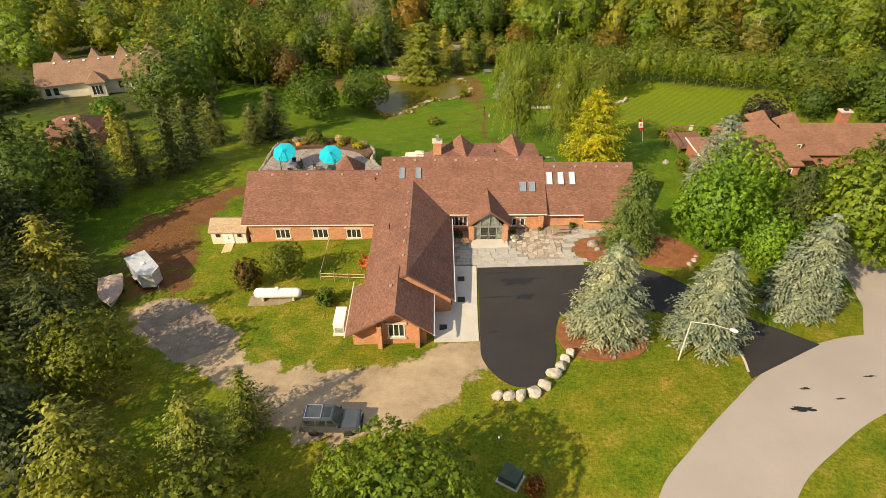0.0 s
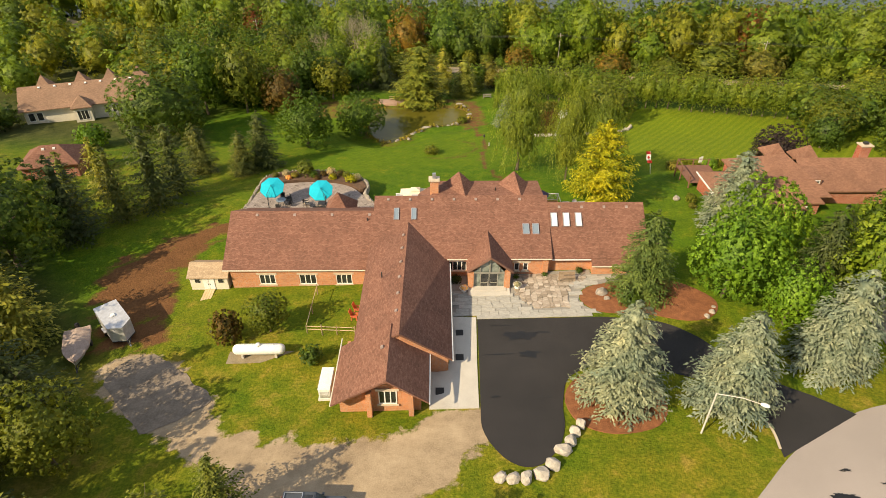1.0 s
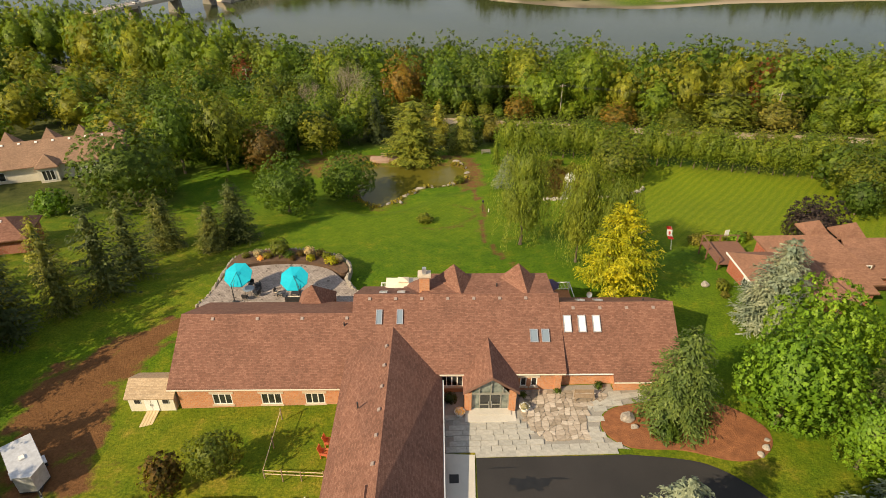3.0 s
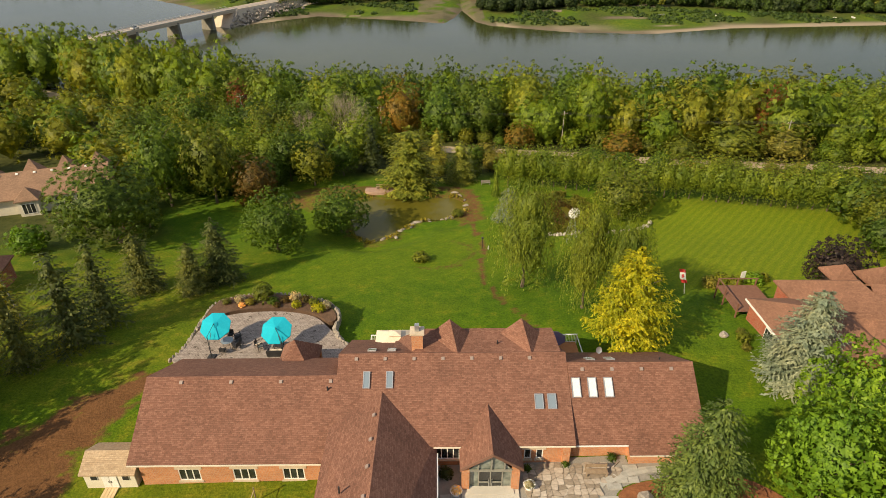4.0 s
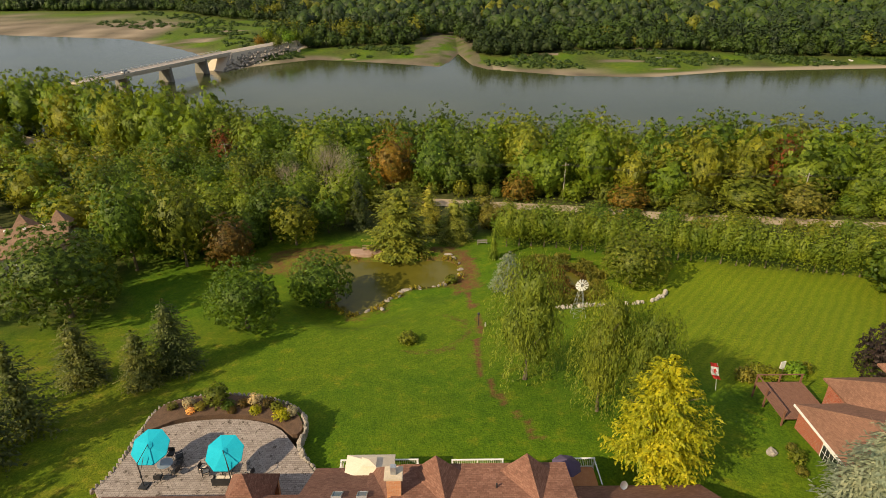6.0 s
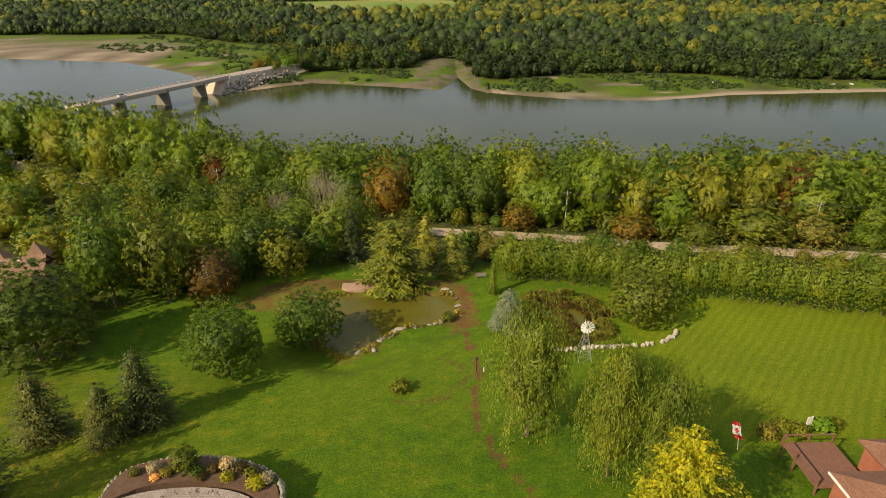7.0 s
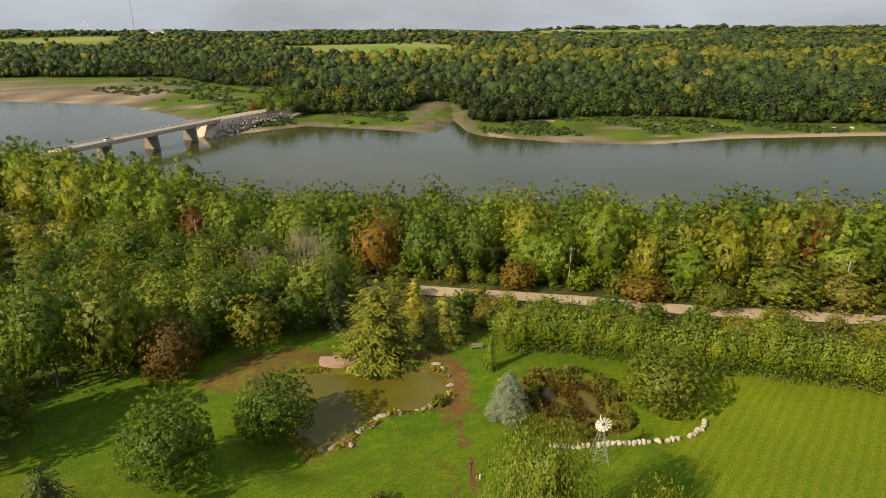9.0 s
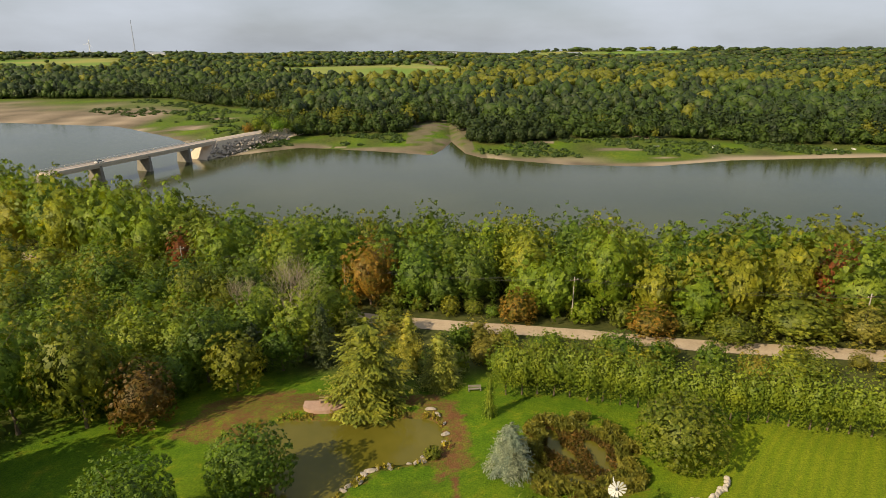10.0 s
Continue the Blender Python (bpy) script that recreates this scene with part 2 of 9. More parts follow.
M = {
    "roof": shingle("roof_shingles", (0.182, 0.088, 0.062), (0.268, 0.140, 0.100)),
    "roof_tan": shingle("tan_shingles", (0.25, 0.155, 0.105), (0.33, 0.215, 0.145)),
    "roof_red": shingle("red_brown_shingles", (0.215, 0.112, 0.075), (0.28, 0.15, 0.10)),
    "vent": worn("roof_vent_metal", (0.26, 0.20, 0.175), (0.38, 0.31, 0.28), 2, 0.6, 0.2, fine=20),
    "roof_shed": shingle("shed_shingles", (0.42, 0.31, 0.20), (0.52, 0.40, 0.27)),
    "brick": masonry("orange_brick", (0.52, 0.20, 0.085), (0.64, 0.28, 0.12), (0.50, 0.36, 0.26)),
    "brick_red": masonry("red_brick", (0.33, 0.085, 0.045), (0.42, 0.12, 0.06), (0.4, 0.28, 0.22)),
    "fascia": worn("brown_fascia", (0.16, 0.085, 0.06), (0.22, 0.12, 0.085), 2, 0.7, fine=20),
    "bronze": worn("grey_bronze_frame", (0.24, 0.235, 0.20), (0.34, 0.33, 0.285), 2, 0.5, 0.2, fine=20),
    "millings": worn("asphalt_millings", (0.135, 0.108, 0.082), (0.29, 0.235, 0.18), 0.7, 0.95, fine=5, bump_height=0.03),
    "stone": worn("cut_stone", (0.46, 0.38, 0.28), (0.62, 0.53, 0.41), 2, 0.9, fine=20),
    "rock": worn("boulder", (0.17, 0.15, 0.13), (0.44, 0.39, 0.33), 1.2, 0.9, fine=9, bump_height=0.05),
    "gravelpad": worn("gravel_pad", (0.20, 0.16, 0.10), (0.34, 0.28, 0.19), 1.2, 0.95, fine=12, bump_height=0.03),
    "concrete": worn("pale_concrete", (0.46, 0.43, 0.38), (0.56, 0.53, 0.47), 0.6, 0.9, fine=14),
    "pierstone": worn("weathered_pier_concrete", (0.16, 0.145, 0.12), (0.26, 0.24, 0.205), 0.5, 0.9, fine=4),
    "dirtroad": worn("beige_gravel_road", (0.34, 0.265, 0.18), (0.46, 0.365, 0.255), 0.3, 0.95, fine=3),
    "palerock": worn("pale_boulder", (0.30, 0.265, 0.22), (0.54, 0.49, 0.42), 1.3, 0.9, fine=6, bump_height=0.05),
    "limestone": worn("white_limestone", (0.52, 0.49, 0.43), (0.72, 0.69, 0.62), 1.5, 0.9, fine=9, bump_height=0.03),
    "white": worn("white_paint", (0.72, 0.71, 0.68), (0.82, 0.81, 0.78), 1.5, 0.45, fine=12, bump_height=0.002),
    "cream": worn("cream_siding", (0.62, 0.57, 0.46), (0.72, 0.67, 0.56), 1.5, 0.7, fine=12),
    "beige": worn("beige_fabric", (0.66, 0.55, 0.42), (0.74, 0.63, 0.50), 1.0, 0.95, fine=20),
    "teal": worn("turquoise_fabric", (0.0, 0.36, 0.50), (0.01, 0.44, 0.58), 1.0, 0.9, fine=30, bump_height=0.004),
    "navy": worn("dark_fabric", (0.07, 0.05, 0.09), (0.11, 0.08, 0.14), 1.0, 0.9, fine=30),
    "dark": worn("dark_metal", (0.02, 0.02, 0.022), (0.04, 0.04, 0.042), 2, 0.5, fine=30, bump_height=0.002),
    "metal": worn("galvanised_metal", (0.42, 0.43, 0.45), (0.60, 0.61, 0.63), 1.5, 0.35, 0.7, fine=15, bump_height=0.003),
    "alu": worn("trailer_aluminium", (0.52, 0.52, 0.53), (0.70, 0.70, 0.72), 0.9, 0.32, 0.4, fine=3, bump_height=0.012),
    "wood": worn("weathered_wood", (0.24, 0.17, 0.11), (0.36, 0.27, 0.18), 3, 0.85, fine=30),
    "deck": worn("cedar_deck", (0.42, 0.17, 0.07), (0.52, 0.24, 0.11), 2, 0.75, fine=24),
    "darkdeck": worn("stained_deck", (0.15, 0.07, 0.045), (0.22, 0.11, 0.07), 2, 0.75, fine=24),
    "lumber": worn("fresh_lumber", (0.55, 0.40, 0.22), (0.66, 0.51, 0.31), 2, 0.8, fine=24),
    "bark": worn("bark", (0.10, 0.075, 0.05), (0.20, 0.16, 0.115), 2.5, 0.95, fine=18, bump_height=0.03),
    "twig": worn("grey_brown_twigs", (0.24, 0.20, 0.14), (0.38, 0.32, 0.235), 2.5, 0.95, fine=18),
    "pinkstone": worn("pinkish_paving_stone", (0.30, 0.19, 0.14), (0.42, 0.29, 0.22), 2, 0.9, fine=14),
    "greybark": worn("grey_bark", (0.30, 0.26, 0.22), (0.46, 0.42, 0.37), 2.5, 0.95, fine=18, bump_height=0.03),
    "mulch": worn("red_mulch", (0.15, 0.055, 0.022), (0.31, 0.125, 0.052), 1.6, 1.0, fine=9, bump_height=0.06),
    "soil": worn("dark_soil", (0.075, 0.045, 0.03), (0.15, 0.09, 0.055), 1.6, 1.0, fine=9, bump_height=0.06),
    "black_plastic": worn("black_rubber", (0.015, 0.015, 0.015), (0.03, 0.03, 0.03), 4, 0.7, fine=40, bump_height=0.002),
    "carpaint": worn("charcoal_car_paint", (0.075, 0.085, 0.10), (0.105, 0.115, 0.13), 1, 0.32, 0.4, fine=30, bump_height=0.001, spec=0.6),
    "cover": worn("tan_boat_cover", (0.30, 0.22, 0.18), (0.46, 0.36, 0.30), 1.6, 0.85, fine=8, bump_height=0.02),
    "redwood": worn("red_painted_wood", (0.45, 0.10, 0.04), (0.58, 0.16, 0.07), 2, 0.7, fine=24),
    "green_box": worn("green_enamel", (0.035, 0.06, 0.035), (0.055, 0.085, 0.05), 2, 0.5, fine=24, bump_height=0.002),
    "red_cloth": worn("red_flag_cloth", (0.55, 0.03, 0.03), (0.66, 0.05, 0.045), 2, 0.9, fine=24),
    "white_cloth": worn("white_flag_cloth", (0.75, 0.74, 0.72), (0.82, 0.81, 0.79), 2, 0.9, fine=24),
    "maple": foliage("maple_leaves", (0.054, 0.110, 0.010), (0.182, 0.268, 0.024), spread=0.13, leaf=4.0),
    "lawnmaple": foliage("lawn_maple_leaves", (0.044, 0.092, 0.010), (0.150, 0.235, 0.026), spread=0.06),
    "lawnpine": foliage("dark_pine_needles", (0.034, 0.052, 0.012), (0.135, 0.160, 0.036), 0.15, leaf=6.5, opening=0.38),
    "larch": foliage("larch_needles", (0.075, 0.105, 0.012), (0.26, 0.285, 0.038), 0.2, leaf=6.5, opening=0.38),
    "bright": foliage("bright_maple_leaves", (0.085, 0.175, 0.012), (0.20, 0.345, 0.026)),
    "olive": foliage("olive_leaves", (0.078, 0.108, 0.011), (0.215, 0.246, 0.027), spread=0.08, leaf=4.0),
    "deep": foliage("deep_green_leaves", (0.034, 0.072, 0.010), (0.125, 0.188, 0.024), leaf=4.0),
    "pine": foliage("pine_needles", (0.085, 0.112, 0.014), (0.330, 0.345, 0.055), 0.2, leaf=6.5, opening=0.34),
    "darkpine": foliage("dark_needles", (0.022, 0.040, 0.012), (0.085, 0.11, 0.030), 0.15, leaf=6.5, opening=0.38),
    "blue": foliage("blue_spruce_needles", (0.100, 0.130, 0.090), (0.300, 0.345, 0.270), 0.1, 0.03, leaf=6.5, opening=0.36),
    "spruce": foliage("spruce_needles", (0.065, 0.105, 0.020), (0.20, 0.26, 0.062), 0.15, leaf=6.5, opening=0.38),
    "yellow": foliage("yellow_leaves", (0.20, 0.25, 0.010), (0.64, 0.59, 0.028), 0.4, 0.03),
    "orange": foliage("orange_leaves", (0.080, 0.098, 0.010), (0.31, 0.165, 0.026), 0.3, 0.05),
    "red": foliage("red_leaves", (0.060, 0.060, 0.014), (0.30, 0.075, 0.030), 0.3, 0.05),
    "rust": foliage("rusty_leaves", (0.050, 0.060, 0.012), (0.175, 0.098, 0.026), 0.3, 0.05),
    "plum": foliage("plum_leaves", (0.012, 0.009, 0.011), (0.04, 0.028, 0.03), 0.1, 0.05),
    "weep": foliage("weeping_leaves", (0.085, 0.130, 0.016), (0.25, 0.31, 0.040), 0.35),
    "cedar": foliage("cedar_sprays", (0.088, 0.138, 0.011), (0.218, 0.285, 0.029), 0.3, spread=0.05, leaf=4.0),
    "reed": foliage("reeds", (0.115, 0.120, 0.020), (0.285, 0.265, 0.046), 0.3),
    "flowers": foliage("garden_flowers", (0.34, 0.27, 0.16), (0.75, 0.66, 0.50), 0.3, 0.2),
    # far leaf tones have cloud shade and sunlight put into their colours
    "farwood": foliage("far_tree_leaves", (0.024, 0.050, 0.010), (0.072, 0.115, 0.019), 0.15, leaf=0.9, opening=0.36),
    "fardark_shaded": foliage("far_dark_shaded_leaves", (0.016, 0.033, 0.010), (0.050, 0.076, 0.019), 0.12, leaf=0.9, opening=0.36),
    "farlight_sunlit": foliage("far_light_sunlit_leaves", (0.058, 0.084, 0.010), (0.150, 0.172, 0.022), 0.2, leaf=0.9, opening=0.36),
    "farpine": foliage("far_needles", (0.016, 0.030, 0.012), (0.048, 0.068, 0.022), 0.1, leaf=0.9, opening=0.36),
}
m, n, l = nodes("asphalt_driveway")
c = ramp(n, l, noise_fac(n, l, 0.25, 5), [(0.3, (0.017, 0.016, 0.017)), (0.7, (0.038, 0.034, 0.034))])
c = mix(n, l, 0.5, c, ramp(n, l, noise_fac(n, l, 25, 2), [(0.35, (0.014, 0.013, 0.013)), (0.75, (0.055, 0.050, 0.047))]))
surface(n, l, c, 0.82, 0, noise_fac(n, l, 30, 2), 0.01, 0.4)
M["asphalt"] = m
m, n, l = nodes("pale_road")
c = ramp(n, l, noise_fac(n, l, 0.12, 5), [(0.3, (0.31, 0.265, 0.24)), (0.7, (0.39, 0.335, 0.305))])
c = mix(n, l, 0.3, c, ramp(n, l, noise_fac(n, l, 18, 2), [(0.3, (0.25, 0.22, 0.19)), (0.7, (0.45, 0.40, 0.355))]))
surface(n, l, c, 0.95, 0, noise_fac(n, l, 30, 2), 0.01, 0.3)
M["road"] = m
m, n, l = nodes("lake_water")
rip = noise_fac(n, l, 0.5, 4, 0.55, (1, 2.5, 1))
surface(n, l, ramp(n, l, noise_fac(n, l, 0.012, 3), [(0.3, (0.034, 0.044, 0.013)), (0.7, (0.060, 0.068, 0.024))]), 0.06, 0, rip, 0.03, 0.15)
M["water"] = m
m, n, l = nodes("pond_water")
surface(n, l, ramp(n, l, noise_fac(n, l, 0.12, 3), [(0.3, (0.085, 0.080, 0.010)), (0.7, (0.125, 0.110, 0.016))]), 0.12, 0, noise_fac(n, l, 1.5, 3), 0.006, 0.2)
M["pond"] = m
m, n, l = nodes("window_glass")
surface(n, l, ramp(n, l, noise_fac(n, l, 0.8, 2), [(0.3, (0.012, 0.014, 0.016)), (0.7, (0.05, 0.055, 0.055))]), 0.06, 0, noise_fac(n, l, 2.0, 1), 0.002, 0.8)
M["glass"] = m
m, n, l = nodes("skylight_glass")
surface(n, l, (0.19, 0.24, 0.29), 0.08, 0, noise_fac(n, l, 2.0, 1), 0.002, 0.9)
M["skylight"] = m
m, n, l = nodes("door_glass")
# pale patches in the colour stand in for reflections on the panes
surface(n, l, ramp(n, l, noise_fac(n, l, 1.2, 2), [(0.3, (0.06, 0.08, 0.07)), (0.7, (0.28, 0.31, 0.27))]), 0.06, 0, noise_fac(n, l, 2.0, 1), 0.002, 0.8)
M["doorglass"] = m

# ---- building helpers ----
def thing(name, x, y, z, rz=0, label="", category="", group="", kind=""):
    """An Empty at a thing's base, which parents its parts."""
    ob = new(name)
    ob.matrix_world = pose(x, y, z, 0, 0, rz)
    ob.empty_display_size = 0.2
    return tagged(ob, label, category, group, kind)


def roof_uv(bm):
    """UVs in metres: along the face's contour and up its slope."""
    uv = bm.loops.layers.uv.verify()
    bm.normal_update()
    for f in bm.faces:
        nrm = f.normal
        u = Vector((0, 0, 1)).cross(nrm)
        u = u.normalized() if u.length > 1e-4 else Vector((1, 0, 0))
        v = nrm.cross(u)
        for lp in f.loops:
            lp[uv].uv = (lp.vert.co.dot(u), lp.vert.co.dot(v))


def part(name, bm, material, parent=None, label="", smooth=False):
    """Links a bmesh as one mesh object, under a thing or a part."""
    bmesh.ops.recalc_face_normals(bm, faces=bm.faces[:])
    roof_uv(bm)
    me = bpy.data.meshes.new(name)
    bm.to_mesh(me)
    bm.free()
    me.materials.append(M[material] if isinstance(material, str) else material)
    if smooth:
        me.polygons.foreach_set("use_smooth", [True] * len(me.polygons))
    ob = new(name, me)
    if parent is not None:
        ob.parent = parent
    if label:
        ob["label"] = label
    return ob


def share(name, me, parent, m=None, label=""):
    ob = new(name, me)
    ob.parent = parent
    if m is not None:
        ob.matrix_basis = m
    if label:
        ob["label"] = label
    return ob


def box(x0, x1, y0, y1, z0, z1, bevel=0.0, bm=None, m=None):
    own = bm is None
    b2 = bmesh.new()
    g = bmesh.ops.create_cube(b2, size=1)
    bmesh.ops.transform(b2, matrix=Matrix.LocRotScale(((x0 + x1) / 2, (y0 + y1) / 2, (z0 + z1) / 2), None, (x1 - x0, y1 - y0, z1 - z0)), verts=g["verts"])
    if bevel:
        bmesh.ops.bevel(b2, geom=b2.edges[:], offset=bevel, segments=2, affect="EDGES")
    if m is not None:
        bmesh.ops.transform(b2, matrix=m, verts=b2.verts[:])
    return b2 if own else join(bm, b2)


def join(bm, other):
    me = bpy.data.meshes.new("tmp")
    other.to_mesh(me)
    other.free()
    bm.from_mesh(me)
    bpy.data.meshes.remove(me)
    return bm


def solid(pts, faces, bm=None):
    bm = bm or bmesh.new()
    v = [bm.verts.new(p) for p in pts]
    for f in faces:
        bm.faces.new([v[i] for i in f])
    return bm


def prism(outline, z0, z1, bm=None):
    """An upright prism on an outline of (x, y)."""
    k = len(outline)
    pts = [(x, y, z0) for x, y in outline] + [(x, y, z1) for x, y in outline]
    fs = [tuple(range(k))[::-1], tuple(range(k, 2 * k))] + [(i, (i + 1) % k, k + (i + 1) % k, k + i) for i in range(k)]
    return solid(pts, fs, bm)


def rod(p0, p1, r0, r1=None, sides=8, bm=None):
    """A tapered rod from p0 to p1."""
    bm = bm or bmesh.new()
    p0, p1 = Vector(p0), Vector(p1)
    r1 = r0 if r1 is None else r1
    q = (p1 - p0).to_track_quat("Z", "Y")
    ring = []
    for p, r in ((p0, r0), (p1, r1)):
        ring.append([bm.verts.new(p + q @ Vector((r * math.cos(a), r * math.sin(a), 0))) for a in (2 * math.pi * i / sides for i in range(sides))])
    for i in range(sides):
        j = (i + 1) % sides
        bm.faces.new((ring[0][i], ring[0][j], ring[1][j], ring[1][i]))
    bm.faces.new(ring[0][::-1])
    bm.faces.new(ring[1])
    return bm


def lathe(profile, sides=20, bm=None, m=None):
    """A solid of revolution round z from (radius, z) pairs."""
    b2 = bmesh.new()
    rings = [[b2.verts.new((r * math.cos(2 * math.pi * i / sides), r * math.sin(2 * math.pi * i / sides), z)) for i in range(sides)] for r, z in profile]
    for a, b in zip(rings, rings[1:]):
        for i in range(sides):
            j = (i + 1) % sides
            b2.faces.new((a[i], a[j], b[j], b[i]))
    b2.faces.new(rings[0][::-1])
    b2.faces.new(rings[-1])
    bmesh.ops.remove_doubles(b2, verts=b2.verts[:], dist=0.0005)
    if m is not None:
        bmesh.ops.transform(b2, matrix=m, verts=b2.verts[:])
    return b2 if bm is None else join(bm, b2)


# ---- lie of the land ----
WATER = -25.0
PROFILE_Y = [-400, -60, 10, 20, 30, 37, 49, 56, 68, 78, 90, 112, 134, 165, 195, 212, 235, 300]
PROFILE_Z = [6, 0.8, 0.0, -0.4, -1.1, -2.2, -2.9, -3.3, -3.7, -4.4, -6.9, -10.8, -12.9, -16.0, -19.0, -21, -24, -24]
NEAR_SHORE = [(-2500, 700), (-700, 420), (-400, 335), (-230, 300), (-160, 285), (-80, 250), (-10, 240), (40, 222), (100, 212), (300, 196), (800, 170), (4000, 100)]
FAR_SHORE = [(-4000, 1500), (-900, 700), (-377, 604), (-262, 575), (-190, 508), (-165, 478), (-140, 425), (-129, 409), (-110, 430), (-80, 456), (-30, 440), (6, 424), (13, 445), (20, 480), (27, 430), (36, 414), (81, 391), (127, 384), (183, 403), (281, 412), (600, 430), (4000, 600)]
TREE_LINE = [(-4000, 1700), (-700, 800), (-300, 790), (-225, 700), (-130, 640), (-122, 486), (-60, 496), (-16, 498), (0, 548), (20, 552), (32, 462), (44, 446), (110, 462), (180, 466), (230, 445), (400, 440), (4000, 640)]
POND = [(-19, 128.8), (-15, 130.4), (-8, 130.6), (-2.5, 130), (2, 131), (5.8, 130), (6.8, 127), (6.2, 124), (2.4, 121.4), (-2.2, 120.8), (-5, 117.4), (-7, 114.6), (-10, 112.6), (-12.8, 115), (-14, 119.5), (-15.5, 123.5), (-18, 126.5)]
POND_Z = -12.6
POOL = [(18.5, 116), (18.5, 123), (21, 126), (26, 126), (29, 122), (28, 116.5), (23, 114.5)]
POOL_Z = -11.35


def lerp(table, x):
    return np.interp(x, [p[0] for p in table], [p[1] for p in table])


def soft_profile(y):
    return sum(np.interp(y + d, PROFILE_Y, PROFILE_Z) for d in (-4, -2, 0, 2, 4)) / 5


def outline_dist(X, Y, pts):
    """Signed distance to a closed outline, negative inside."""
    P = np.array(pts, float)
    Q = np.roll(P, -1, 0)
    best, inside = np.full(np.shape(X), 1e9), np.zeros(np.shape(X), bool)
    for (ax, ay), (bx, by) in zip(P, Q):
        dx, dy = bx - ax, by - ay
        t = np.clip(((X - ax) * dx + (Y - ay) * dy) / (dx * dx + dy * dy + 1e-9), 0, 1)
        best = np.minimum(best, np.hypot(X - ax - t * dx, Y - ay - t * dy))
        hit = ((ay > Y) != (by > Y)) & (X < (bx - ax) * (Y - ay) / (by - ay + 1e-12) + ax)
        inside ^= hit
    return np.where(inside, -best, best)


def line_dist(X, Y, pts):
    best = np.full(np.shape(X), 1e9)
    for (ax, ay), (bx, by) in zip(pts, pts[1:]):
        dx, dy = bx - ax, by - ay
        t = np.clip(((X - ax) * dx + (Y - ay) * dy) / (dx * dx + dy * dy + 1e-9), 0, 1)
        best = np.minimum(best, np.hypot(X - ax - t * dx, Y - ay - t * dy))
    return best


def step(a, b, v):
    t = np.clip((v - a) / (b - a), 0, 1)
    return t * t * (3 - 2 * t)


def waves(X, Y, size, seed):
    """Smooth uneven swells, about -1 to 1."""
    rng = np.random.RandomState(seed)
    out = 0
    for k in range(7):
        a, f, p = rng.uniform(0, 6.28), rng.uniform(0.6, 1.9) / size, rng.uniform(0, 6.28)
        out = out + np.sin(6.28 * f * (X * math.cos(a) + Y * math.sin(a)) + p)
    return out / 3.2


def land(X, Y):
    """Height of the ground."""
    X, Y = np.asarray(X, float), np.asarray(Y, float)
    z = soft_profile(Y) + 0.03 * np.clip(X, -26, 26) * (1 - step(70, 110, Y)) + 0.02 * np.clip(X, -45, 45) * step(70, 110, Y)
    z = z + 0.12 * waves(X, Y, 22, 3) * step(70, 90, np.abs(Y - 45) + np.abs(X) * 0.6 + 20)
    bank = Y - lerp(NEAR_SHORE, X)
    z = np.where(bank > -22, z + (np.minimum(z, WATER - 2.2) - z) * step(-22, 5, bank), z)
    d = Y - lerp(FAR_SHORE, X)
    far = np.interp(d, [-30, -4, 0, 12, 40, 90, 400, 1100, 2600, 5000], [WATER - 3, WATER - 0.5, WATER + 0.02, WATER + 0.9, WATER + 2.6, WATER + 5, -15, -5, 8, 16])
    far = far + (3 + 9 * step(1200, 2500, d)) * waves(X, Y, 900, 5) * step(150, 900, d)
    far = far + 26 * np.exp(-(((X - 1500) / 900) ** 2 + ((Y - 2900) / 500) ** 2)) + 18 * np.exp(-(((X + 1500) / 500) ** 2 + ((Y - 2300) / 400) ** 2))
    z = np.where(d > -30, np.maximum(far, WATER - 3), z)
    pond = outline_dist(X, Y, POND)
    z = np.where(pond < 9, z + (POND_Z + 0.25 - z) * (1 - step(2.5, 9, pond)), z)
    z = np.where(pond < 2.5, POND_Z + 0.25 + (-0.9) * (1 - step(-1.5, 1.2, pond)), z)
    pool = outline_dist(X, Y, POOL)
    z = np.where(pool < 5, z + (POOL_Z + 0.2 - z) * (1 - step(1.5, 5, pool)), z)
    z = np.where(pool < 1.5, POOL_Z + 0.2 - 0.7 * (1 - step(-1.2, 0.8, pool)), z)
    return z


def at(x, y):
    return float(land(x, y))


GRAVEL = [(-31.5, 42.5), (-29, 45.2), (-26.5, 44.5), (-23.5, 41), (-20.5, 37.5), (-16, 34.2), (-11, 33), (-5, 33.2), (-1, 35.6), (3.5, 36.6), (4.2, 32.8), (3, 30.5), (0, 28.2), (-5, 25.4), (-9.5, 24.6), (-14, 27.4), (-18, 31.4), (-23, 34), (-28, 37.2), (-31.5, 40)]
DIRT = [(-38.4, 54.5), (-39.6, 60.4), (-36.6, 62.8), (-33.3, 67), (-28.5, 71.2), (-24, 71), (-24.2, 68.4), (-27.8, 66), (-30.6, 61), (-29, 54.4), (-29, 50), (-25.6, 46.2), (-28.6, 44.4), (-33, 46), (-36.5, 50.6)]
TRACK = [(12.5, 77), (12.1, 78.9), (10.5, 82.2), (9.2, 86.7), (7.9, 91.1), (7.7, 95.9), (8.9, 102), (9.0, 105.7), (8.2, 112.7), (7.6, 119), (9.3, 126), (8.0, 134)]
LOOP = [(-1.4, 97.2), (1.3, 96.2), (4.5, 97.8), (7.2, 102.2), (6.8, 106.4), (4, 108.6)]


